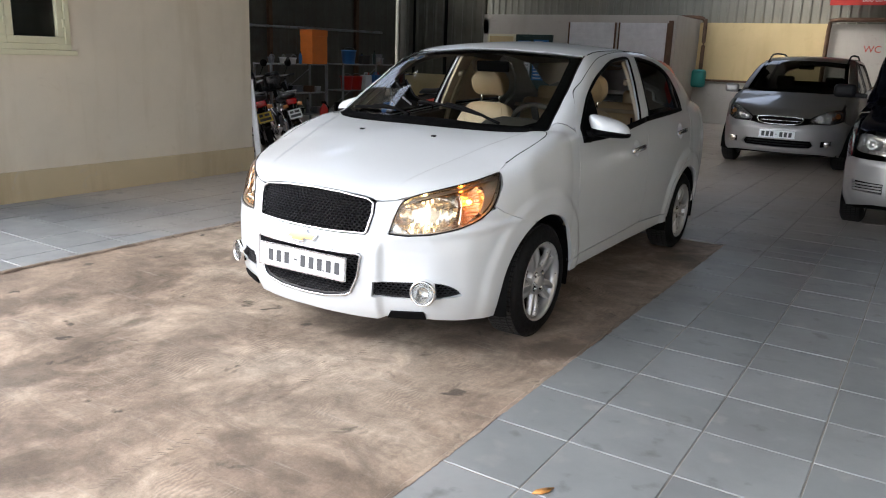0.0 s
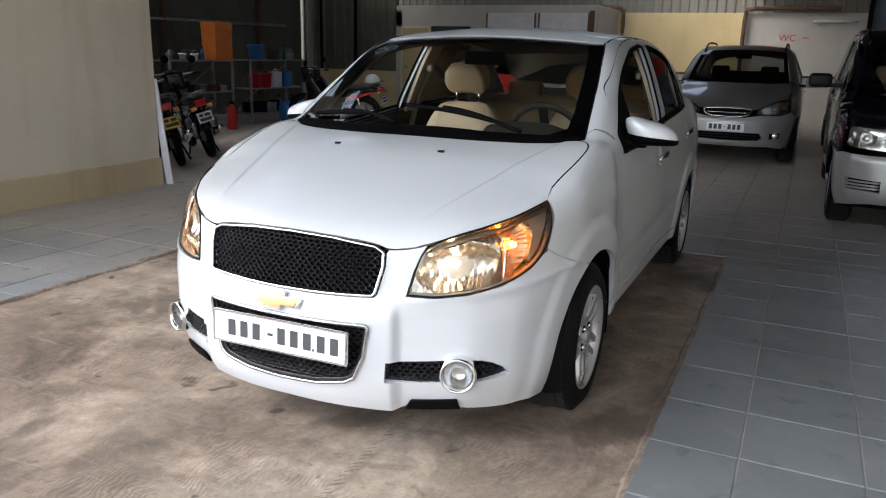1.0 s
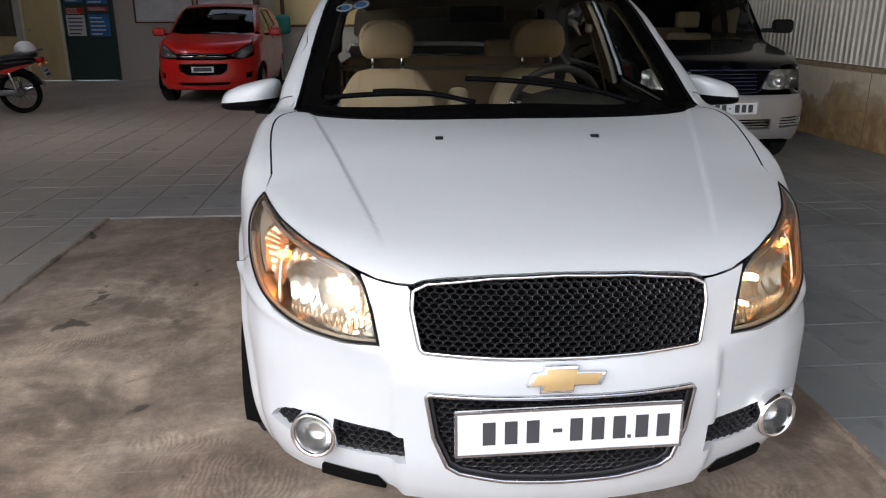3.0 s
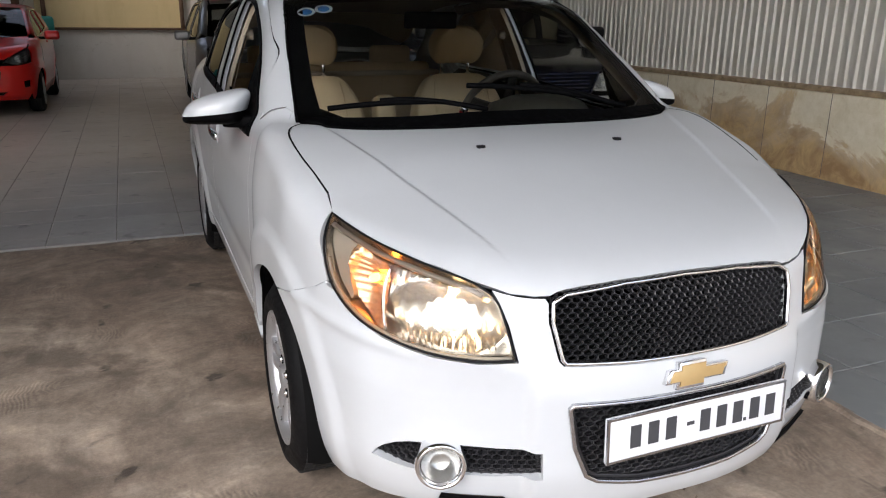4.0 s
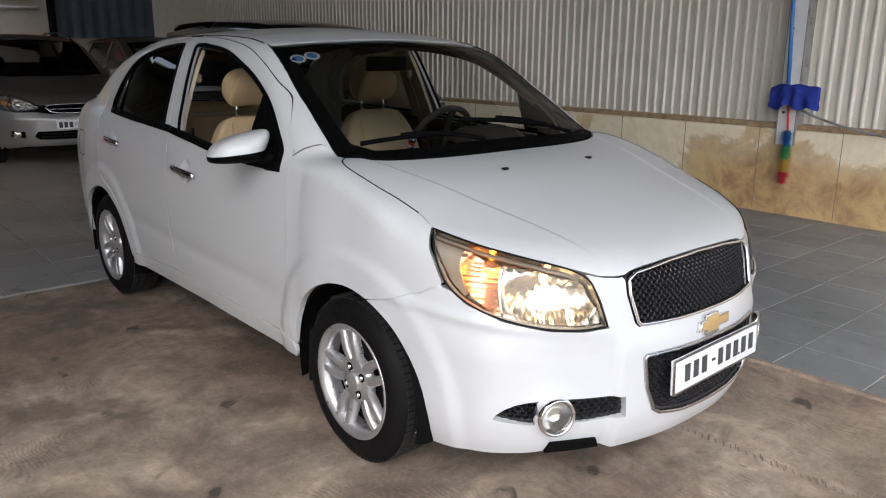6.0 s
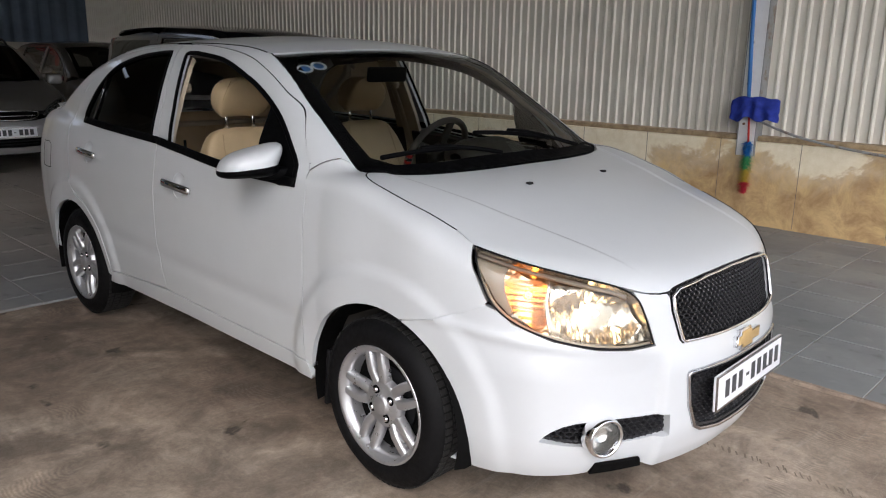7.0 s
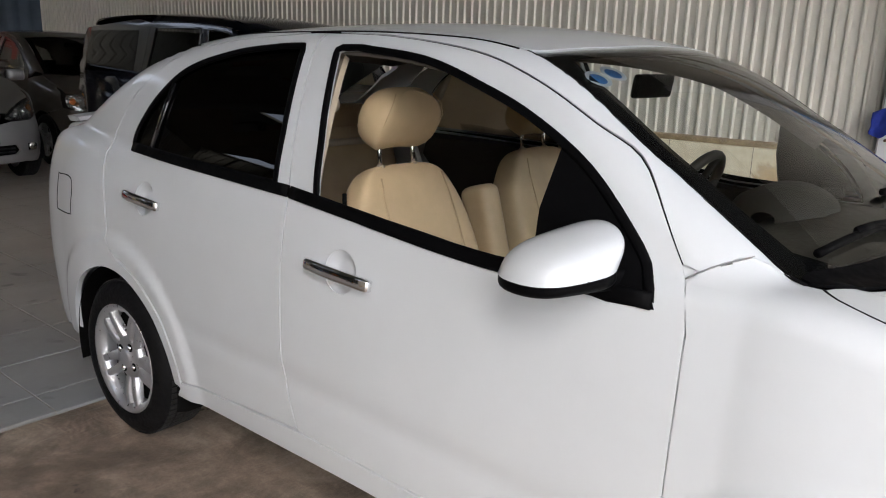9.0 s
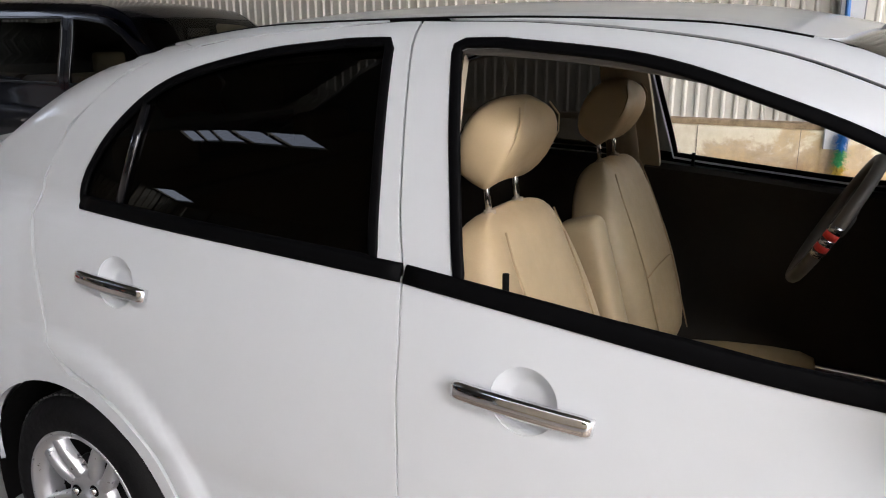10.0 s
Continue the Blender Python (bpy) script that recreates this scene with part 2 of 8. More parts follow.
M = {
    "white": car_paint("white_car_paint", (0.56, 0.584, 0.598)),
    "silver": car_paint("grey_metallic_paint", (0.18, 0.172, 0.155), 0.45, 0.28, 0.05),
    "silver_light": car_paint("silver_bumper_paint", (0.38, 0.375, 0.365), 0.5, 0.3, 0.05),
    "navy": car_paint("dark_navy_paint", (0.0012, 0.0018, 0.0055), 0.0, 0.10),
    "navy_trim": car_paint("blue_grille_paint", (0.006, 0.012, 0.05), 0.1, 0.15),
    "bronze": car_paint("brown_metallic_paint", (0.13, 0.115, 0.095), 0.6, 0.3, 0.05),
    "red": car_paint("red_car_paint", (0.62, 0.014, 0.01)),
    "grille_black": plain("grille_black", (0.020, 0.020, 0.022), 0.36, spec=0.4),
    "fog_bowl": plain("silvered_bowl", (0.62, 0.62, 0.62), 0.16, 0.8, 0.03),
    "black_plastic": plain("black_plastic", (0.006, 0.006, 0.007), 0.55, bumpy=0.1, spec=0.2),
    "trim_black": plain("black_trim_rubber", (0.0022, 0.0022, 0.0025), 0.55, bumpy=0.05, spec=0.04),
    "gloss_black": plain("gloss_black", (0.006, 0.006, 0.007), 0.12, rvary=0.05, coat=0.3),
    "matt_black": plain("matt_black", (0.004, 0.004, 0.004), 0.85, spec=0.06),
    "rubber": plain("tyre_rubber", (0.0045, 0.0045, 0.005), 0.65, vary=0.3, scale=9, bumpy=0.15, spec=0.15),
    "tread": plain("dusty_tread_rubber", (0.010, 0.0098, 0.0096), 0.85, vary=0.3, scale=12, bumpy=0.2),
    "alloy": plain("silver_alloy", (0.50, 0.505, 0.52), 0.34, 0.75, 0.05, bumpy=0.03),
    "chrome": plain("chrome", (0.86, 0.86, 0.87), 0.07, 1.0, 0.02, rvary=0.04),
    "satin_chrome": plain("satin_chrome", (0.55, 0.55, 0.57), 0.2, 1.0, 0.04),
    "gold": plain("gold_badge", (0.60, 0.42, 0.19), 0.38, 0.5, 0.06, 12),
    "leather": plain("beige_leather", (0.55, 0.42, 0.25), 0.48, vary=0.1, scale=5, bumpy=0.12, bscale=260),
    "leather_seam": plain("beige_seam_thread", (0.46, 0.34, 0.195), 0.6, vary=0.1),
    "dash_vinyl": plain("grey_brown_vinyl", (0.085, 0.076, 0.062), 0.6, bumpy=0.15, spec=0.3),
    "wheel_grip": plain("worn_grey_leather", (0.10, 0.085, 0.07), 0.5, vary=0.15),
    "cabin_beige": plain("beige_trim", (0.5, 0.42, 0.31), 0.65, bumpy=0.1),
    "cabin_dark": plain("dark_trim", (0.05, 0.045, 0.04), 0.75, bumpy=0.1, spec=0.2),
    "headliner": plain("grey_headliner", (0.16, 0.15, 0.135), 0.9, bumpy=0.1),
    "glass": glass("clear_windscreen", (0.90, 0.94, 0.92)),
    "glass_dark": glass("dark_tinted_glass", (0.025, 0.025, 0.025)),
    "glass_mid": glass("smoked_glass", (0.16, 0.17, 0.16)),
    "glass_light": glass("faintly_tinted_glass", (0.55, 0.57, 0.55)),
    "lens": glass("clear_lamp_lens", (0.93, 0.93, 0.9)),
    "window_pane": glass("green_window_pane", (0.3, 0.36, 0.34), 0.15),
    "plate": plain("white_plate", (0.74, 0.76, 0.78), 0.4, vary=0.05),
    "plate_yellow": plain("yellow_plate", (0.7, 0.5, 0.06), 0.45, vary=0.08),
    "ink": plain("black_ink", (0.05, 0.052, 0.058), 0.5),
    "amber": plain("amber_lens", (0.80, 0.34, 0.12), 0.2, coat=0.5),
    "amber_on": glow("amber_bulb", (1.0, 0.30, 0.03), 9.0),
    "bulb": glow("warm_bulb", (1.0, 0.68, 0.33), 3.6),
    "red_lens": plain("red_lens", (0.45, 0.01, 0.01), 0.15, coat=0.5),
    "reflector": plain("lamp_reflector", (0.62, 0.58, 0.52), 0.2, 0.88, 0.0, 3, rvary=0.0),
    # the lit indicator's amber glow is put into this reflector colour
    "amber_glow_reflector": plain("amber_glow_reflector", (0.78, 0.50, 0.31), 0.22, 0.75, 0.0, 3, rvary=0.0),
    "lamp_trim": plain("dark_lamp_trim", (0.22, 0.19, 0.16), 0.4, 0.1),
    "bezel": plain("grey_beige_bezel", (0.36, 0.325, 0.275), 0.35, 0.1),
    "concrete": concrete_mat(),
    "tile": tile_mat(),
    "grout": plain("grout", (0.24, 0.225, 0.20), 0.9, vary=0.3, bumpy=0.2),
    "wall_cream": wall_mat("cream_plaster", (0.76, 0.675, 0.535), (0.58, 0.49, 0.35), (0.66, 0.57, 0.43)),
    "wall_plinth": wall_mat("ochre_plinth", (0.62, 0.50, 0.31), (0.40, 0.30, 0.17), (0.52, 0.45, 0.35)),
    "wall_yellow": wall_mat("yellow_plaster", (0.66, 0.52, 0.27), (0.48, 0.36, 0.17), (0.55, 0.42, 0.22)),
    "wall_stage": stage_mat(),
    "wall_white": wall_mat("dirty_white_plaster", (0.55, 0.52, 0.46), (0.42, 0.38, 0.31), (0.40, 0.36, 0.30)),
    "sheet": plain("galvanised_sheet", (0.68, 0.65, 0.575), 0.5, 0.1, 0.10, 1.0, bumpy=0.05),
    "sheet_olive": plain("weathered_sheet", (0.22, 0.215, 0.175), 0.55, 0.1, 0.12, 1.0, bumpy=0.05),
    "sheet_dark": plain("old_sheet", (0.10, 0.098, 0.075), 0.6, 0.3, 0.2, 1.0, wear=(0.09, 0.08, 0.06)),
    "steel": plain("painted_steel", (0.3, 0.31, 0.31), 0.5, 0.4, 0.12, 4, wear=(0.2, 0.12, 0.07)),
    "rust": plain("rusty_steel", (0.13, 0.075, 0.045), 0.75, 0.3, 0.3, 6, bumpy=0.2),
    "cream_frame": plain("cream_window_paint", (0.68, 0.64, 0.44), 0.5, vary=0.05, bumpy=0.05),
    "white_plastic": plain("white_plastic", (0.7, 0.7, 0.7), 0.35),
    "orange": plain("orange_plastic", (0.62, 0.16, 0.025), 0.5),
    "red_plastic": plain("red_plastic", (0.55, 0.03, 0.02), 0.45),
    "blue_plastic": plain("blue_plastic", (0.04, 0.16, 0.42), 0.45),
    "blue_cloth": plain("blue_cloth", (0.012, 0.03, 0.26), 0.85, vary=0.25, scale=20, bumpy=0.4),
    "blue_dark": plain("faded_blue_tarpaulin", (0.07, 0.10, 0.14), 0.6, vary=0.25, scale=1.5, bumpy=0.1),
    "green_dark": plain("dark_green_paint", (0.015, 0.04, 0.035), 0.5),
    "green_plastic": plain("teal_plastic", (0.02, 0.22, 0.19), 0.5),
    "seat_black": plain("black_vinyl", (0.015, 0.015, 0.016), 0.4, bumpy=0.1),
    "engine": plain("grey_cast_metal", (0.22, 0.22, 0.23), 0.45, 0.7, 0.2, 30),
    "earth": plain("street_concrete", (0.30, 0.29, 0.27), 0.9, vary=0.2, scale=0.6, bumpy=0.3, bscale=20),
    "paper": plain("printed_paper", (0.6, 0.62, 0.64), 0.6),
    "poster_blue": plain("blue_poster", (0.03, 0.15, 0.42), 0.4, vary=0.4, scale=9),
    "banner_red": plain("red_banner", (0.45, 0.03, 0.02), 0.5),
    "wc_red": plain("faded_red_lettering", (0.5, 0.06, 0.04), 0.7, vary=0.2, scale=20),
    "mortar": plain("crumbled_mortar", (0.34, 0.25, 0.15), 0.9, vary=0.35, scale=14, bumpy=0.4, bscale=60),
    "mud": plain("dried_mud", (0.21, 0.172, 0.135), 0.95, vary=0.3, scale=8),
    "leaf": plain("dry_leaf", (0.42, 0.2, 0.05), 0.7, vary=0.3, scale=60),
}


# ---- mesh helpers ----
def link(name, bm, material, parent=None, label="", smooth=True):
    me = bpy.data.meshes.new(name)
    bm.to_mesh(me)
    bm.free()
    if smooth:
        me.polygons.foreach_set("use_smooth", [True] * len(me.polygons))
    for m in material if isinstance(material, (list, tuple)) else [material]:
        me.materials.append(m)
    ob = new(name, me)
    if parent is not None:
        ob.parent = parent
    if label:
        ob["label"] = label
    return ob


def part(name, bm, material, parent, label="", smooth=True):
    return link(name, bm, material, parent, label, smooth)


def raw(name, verts, faces, material, parent=None, label="", smooth=True, mats=None):
    me = bpy.data.meshes.new(name)
    me.from_pydata([tuple(map(float, v)) for v in verts], [], [tuple(map(int, q)) for q in faces])
    if smooth:
        me.polygons.foreach_set("use_smooth", [True] * len(me.polygons))
    for m in material if isinstance(material, (list, tuple)) else [material]:
        me.materials.append(m)
    if mats is not None:
        me.polygons.foreach_set("material_index", mats)
    me.update()
    ob = new(name, me)
    if parent is not None:
        ob.parent = parent
    if label:
        ob["label"] = label
    return ob


def empty(name, m=None, label="", category="", group="", kind=""):
    ob = new(name)
    if m is not None:
        ob.matrix_world = m
    return tagged(ob, label, category, group, kind)


def bm_box(bm, lo, hi, bevel=0.0, m=None, seg=2):
    lo, hi = Vector(lo), Vector(hi)
    r = bmesh.ops.create_cube(bm, size=1.0, matrix=Matrix.Translation((lo + hi) / 2) @ Matrix.Diagonal((*(hi - lo), 1)))
    vs = r["verts"]
    if bevel:
        es = list({e for v in vs for e in v.link_edges})
        out = bmesh.ops.bevel(bm, geom=es, offset=bevel, segments=seg, affect="EDGES", profile=0.6)
        vs = list({v for f in out["faces"] for v in f.verts} | {v for v in vs if v.is_valid})
    if m is not None:
        bmesh.ops.transform(bm, matrix=m, verts=vs)
    return vs


def box(lo, hi, bevel=0.0, m=None, seg=2):
    bm = bmesh.new()
    bm_box(bm, lo, hi, bevel, m, seg)
    return bm


def bm_cyl(bm, a, b, r0, r1=None, seg=20, caps=True):
    a, b = Vector(a), Vector(b)
    d = b - a
    m = Matrix.Translation((a + b) / 2) @ d.to_track_quat("Z", "Y").to_matrix().to_4x4()
    return bmesh.ops.create_cone(bm, cap_ends=caps, segments=seg, radius1=r0, radius2=r0 if r1 is None else r1, depth=d.length, matrix=m)["verts"]


def cyl(a, b, r0, r1=None, seg=20, caps=True):
    bm = bmesh.new()
    bm_cyl(bm, a, b, r0, r1, seg, caps)
    return bm


def tube(points, r, seg=8, closed=False, bm=None):
    """A round bar along a line of points."""
    bm = bm or bmesh.new()
    pts = [Vector(p) for p in points]
    n = len(pts)
    rings = []
    up = Vector((0, 0, 1))
    for i, p in enumerate(pts):
        a = pts[i - 1] if (i or closed) else p
        b = pts[(i + 1) % n] if (i < n - 1 or closed) else p
        d = (b - a).normalized()
        side = d.cross(up)
        if side.length < 1e-3:
            side = d.cross(Vector((1, 0, 0)))
        side.normalize()
        top = side.cross(d)
        rr = r[i] if isinstance(r, (list, tuple)) else r
        rings.append([bm.verts.new(p + rr * (math.cos(k * math.tau / seg) * side + math.sin(k * math.tau / seg) * top)) for k in range(seg)])
    for i in range(n if closed else n - 1):
        a, b = rings[i], rings[(i + 1) % n]
        for k in range(seg):
            bm.faces.new((a[k], a[(k + 1) % seg], b[(k + 1) % seg], b[k]))
    if not closed:
        bm.faces.new(rings[0][::-1])
        bm.faces.new(rings[-1])
    return bm


def lathe(profile, seg=48, axis="x", bm=None, m=None, closed=False):
    """Turns (along, radius) pairs round the x axis."""
    bm = bm or bmesh.new()
    rings = []
    for a, r in profile:
        rings.append([bm.verts.new((a, r * math.cos(k * math.tau / seg), r * math.sin(k * math.tau / seg))) for k in range(seg)])
    pairs = list(zip(rings, rings[1:])) + ([(rings[-1], rings[0])] if closed else [])
    for p, q in pairs:
        for k in range(seg):
            bm.faces.new((p[k], p[(k + 1) % seg], q[(k + 1) % seg], q[k]))
    if m is not None:
        bmesh.ops.transform(bm, matrix=m, verts=[v for ring in rings for v in ring])
    return bm


def extrude_poly(pts, depth, m=None, bevel=0.0, bm=None):
    """A flat outline in xz, given a depth along +y."""
    bm = bm or bmesh.new()
    vs = [bm.verts.new((x, 0, z)) for x, z in pts]
    f = bm.faces.new(vs)
    r = bmesh.ops.extrude_face_region(bm, geom=[f])
    up = [v for v in r["geom"] if isinstance(v, bmesh.types.BMVert)]
    bmesh.ops.translate(bm, verts=up, vec=(0, depth, 0))
    allv = vs + up
    bmesh.ops.recalc_face_normals(bm, faces=list({q for v in allv for q in v.link_faces}))
    if bevel:
        es = [e for v in vs for e in v.link_edges if all(w in vs for w in e.verts)]
        o = bmesh.ops.bevel(bm, geom=list(set(es)), offset=bevel, segments=2, affect="EDGES", profile=0.5)
        allv = list({v for q in o["faces"] for v in q.verts} | {v for v in allv if v.is_valid})
    if m is not None:
        bmesh.ops.transform(bm, matrix=m, verts=allv)
    return bm


def text_mesh(words, size, material, parent, m, depth=0.002, name="lettering"):
    cu = bpy.data.curves.new("text", "FONT")
    cu.body, cu.size, cu.extrude, cu.align_x = words, size, depth, "CENTER"
    tmp = bpy.data.objects.new("text", cu)
    scene.collection.objects.link(tmp)
    me = bpy.data.meshes.new_from_object(tmp.evaluated_get(bpy.context.evaluated_depsgraph_get()))
    bpy.data.objects.remove(tmp)
    me.transform(m)
    me.materials.append(material)
    ob = new(name, me)
    ob.parent = parent
    return ob


# ---- curves and car skins ----
def curve(points):
    """A smooth function through (x, y) pairs that never overshoots."""
    xs, ys = np.array([p[0] for p in points], float), np.array([p[1] for p in points], float)
    h, d = np.diff(xs), np.diff(ys) / np.diff(xs)
    s = np.zeros(len(xs))
    for i in range(1, len(xs) - 1):
        if d[i - 1] * d[i] > 0:
            w1, w2 = 2 * h[i] + h[i - 1], h[i] + 2 * h[i - 1]
            s[i] = (w1 + w2) / (w1 / d[i - 1] + w2 / d[i])
    s[0], s[-1] = d[0], d[-1]

    lo, hi = xs[0] - 2.0, xs[-1] + 2.0
    x = np.linspace(lo, hi, 8001)
    q = np.clip(x, xs[0], xs[-1])
    i = np.clip(np.searchsorted(xs, q) - 1, 0, len(xs) - 2)
    t = (q - xs[i]) / h[i]
    table = (2 * t**3 - 3 * t**2 + 1) * ys[i] + (t**3 - 2 * t**2 + t) * h[i] * s[i] + (3 * t**2 - 2 * t**3) * ys[i + 1] + (t**3 - t**2) * h[i] * s[i + 1]
    table += np.where(x < xs[0], (x - xs[0]) * s[0], 0) + np.where(x > xs[-1], (x - xs[-1]) * s[-1], 0)

    def at(v):
        f = np.clip((np.asarray(v, float) - lo) * (8000 / (hi - lo)), 0, 7999.999)
        k = f.astype(np.int64)
        return table[k] + (table[k + 1] - table[k]) * (f - k)
    return at


def smax(a, b, k):
    h = np.maximum(k - np.abs(a - b), 0) / k
    return np.maximum(a, b) + h * h * k / 4


def smin(a, b, k):
    return -smax(-a, -b, k)


def sstep(x, a, b):
    t = np.clip((np.asarray(x, float) - a) / (b - a), 0, 1)
    return t * t * (3 - 2 * t)


class Skin:
    """A car's outer form as one solid: a lower body (plan outline, tuck by height, bonnet and boot line) and a cabin on it.
    Nose towards -y, front axle at y = 0, symmetrical in x."""

    def __init__(self, c):
        self.c = c
        self.yc, self.yr = c["centres"]

        def polar(pts, y0, sign):
            return curve(sorted((math.atan2(x, sign * (y0 - y)), math.hypot(x, y - y0)) for x, y in pts))
        self.front, self.rear = polar(c["front"], self.yc, 1), polar(c["rear"], self.yr, -1)
        self.mid, self.top, self.crown = curve(c["mid"]), curve(c["top"]), curve(c["crown"])
        self.tuck_f, self.tuck_s, self.tuck_r = curve(c["tuck_front"]), curve(c["tuck_side"]), curve(c["tuck_rear"])
        self.roof, self.bow, self.arch = curve(c["roof"]), curve(c["bow"]), curve(c["roof_crown"])
        self.cab = curve(c["cabin_side"])
        self.cabplan = curve(c["cabin_plan"])

    def F(self, x, y, z):
        c = self.c
        u = np.abs(x)
        th_f, r_f = np.arctan2(u, np.maximum(self.yc - y, 1e-6)), np.hypot(u, y - self.yc)
        th_r, r_r = np.arctan2(u, np.maximum(y - self.yr, 1e-6)), np.hypot(u, y - self.yr)
        d = np.where(y < self.yc, r_f - self.front(th_f), np.where(y > self.yr, r_r - self.rear(th_r), u - self.mid(y)))
        wf = np.where(y < self.yc, 1 - sstep(th_f, 0.55, 1.1), 0)
        wr = np.where(y > self.yr, 1 - sstep(th_r, 0.55, 1.1), 0)
        d = d + wf * self.tuck_f(z) + wr * self.tuck_r(z) + (1 - wf - wr) * self.tuck_s(z)
        for yw in (0.0, c["wheelbase"]):
            q = np.hypot(y - yw, z - c["hub_z"])
            d = d - c["flare"] * sstep(q, c["arch"] + c.get("flare_span", 0.145), c["arch"] + 0.085)
        for zc, depth, width in c.get("creases", ()):
            s = z - (zc[0] + zc[1] * y)
            d = d + depth * np.exp(-((s / width) ** 2)) * sstep(y, 0.1, 0.5) * (1 - sstep(y, c["wheelbase"] - 0.5, c["wheelbase"] - 0.1))
        t = self.top(y) - self.crown(y) * u * u
        if "bonnet_line" in c:
            y0, u0, y1, u1, rise = c["bonnet_line"]
            uc = u0 + (u1 - u0) * (y - y0) / (y1 - y0)
            fade = sstep(y, y0 - 0.05, y0 + 0.2) * (1 - sstep(y, y1, y1 + 0.15))
            out = u - uc
            t = t + fade * (rise * (sstep(out, 0.008, -0.008) - 0.5) - 0.03 * (np.sqrt(out * out + 0.00012) + out) * 0.5 + 0.003)
        low = smax(d, z - t, c["soft_low"])
        zr = self.roof(y - self.bow(y) * u * u) - self.arch(y) * u * u
        cab = smax(smax(u - self.cab(z) + self.cabplan(y), z - zr, c["soft_cab"]), 0.86 - z, 0.01)
        return smin(low, cab, c["soft_join"])

    def ray(self, o, d, far):
        """The places where rays from inside points o along d leave the body."""
        lo, hi = np.zeros(len(o)), np.full(len(o), far)
        for _ in range(23):
            mid = (lo + hi) / 2
            p = o + d * mid[:, None]
            inside = self.F(p[:, 0], p[:, 1], p[:, 2]) < 0
            lo, hi = np.where(inside, mid, lo), np.where(inside, hi, mid)
        return o + d * lo[:, None]

    def side(self, q, s=1):
        q = np.asarray(q, float)
        o = np.stack([np.zeros(len(q)), q[:, 0], q[:, 1]], 1)
        return self.ray(o, np.tile([float(s), 0, 0], (len(q), 1)), 1.6)

    def over(self, q, s=1):
        q = np.asarray(q, float)
        o = np.stack([q[:, 0], q[:, 1], np.full(len(q), 0.35)], 1)
        return self.ray(o, np.tile([0, 0, 1.0], (len(q), 1)), 2.2)

    def nose(self, q, s=1):
        """q: angle round the front centre (0 is straight ahead, positive towards +x), height."""
        q = np.asarray(q, float)
        o = np.stack([np.zeros(len(q)), np.full(len(q), self.yc), q[:, 1]], 1)
        return self.ray(o, np.stack([np.sin(q[:, 0]), -np.cos(q[:, 0]), np.zeros(len(q))], 1), 2.0)

    def tail(self, q, s=1):
        q = np.asarray(q, float)
        o = np.stack([np.zeros(len(q)), np.full(len(q), self.yr), q[:, 1]], 1)
        return self.ray(o, np.stack([np.sin(q[:, 0]), np.cos(q[:, 0]), np.zeros(len(q))], 1), 2.0)

    def shoulder(self, q, s=1):
        """q: y, and the angle (times 0.42) of a ray turning about a line inside the wing, level at 0."""
        q = np.asarray(q, float)
        o = np.stack([np.full(len(q), 0.42), q[:, 0], np.full(len(q), 0.60)], 1)
        a = q[:, 1] / 0.42
        return self.ray(o, np.stack([np.cos(a), np.zeros(len(q)), np.sin(a)], 1), 1.0)

    def to_shoulder(self, p):
        p = np.asarray(p, float)
        return np.stack([p[:, 1], 0.42 * np.arctan2(p[:, 2] - 0.60, p[:, 0] - 0.42)], 1)

    def to_nose(self, p):
        p = np.asarray(p, float)
        return np.stack([np.arctan2(p[:, 0], self.yc - p[:, 1]), p[:, 2]], 1)

    def to_tail(self, p):
        p = np.asarray(p, float)
        return np.stack([np.arctan2(p[:, 0], p[:, 1] - self.yr), p[:, 2]], 1)

    def normal(self, p):
        e = 0.004
        g = np.stack([self.F(p[:, 0] + e, p[:, 1], p[:, 2]) - self.F(p[:, 0] - e, p[:, 1], p[:, 2]),
                      self.F(p[:, 0], p[:, 1] + e, p[:, 2]) - self.F(p[:, 0], p[:, 1] - e, p[:, 2]),
                      self.F(p[:, 0], p[:, 1], p[:, 2] + e) - self.F(p[:, 0], p[:, 1], p[:, 2] - e)], 1)
        return g / np.maximum(np.linalg.norm(g, axis=1, keepdims=True), 1e-9)


def inside_poly(p, poly):
    x, y = p[:, 0], p[:, 1]
    hit = np.zeros(len(p), bool)
    a, b = poly, np.roll(poly, -1, 0)
    for (x0, y0), (x1, y1) in zip(a, b):
        if y0 != y1:
            hit ^= ((y0 > y) != (y1 > y)) & (x < (x1 - x0) * (y - y0) / (y1 - y0) + x0)
    return hit


def resample(poly, h, closed=True):
    poly = np.asarray(poly, float)
    out = []
    n = len(poly)
    for i in range(n if closed else n - 1):
        a, b = poly[i], poly[(i + 1) % n]
        k = max(1, int(round(np.linalg.norm(b - a) / h)))
        out += [a + (b - a) * j / k for j in range(k)]
    if not closed:
        out.append(poly[-1])
    return np.array(out)


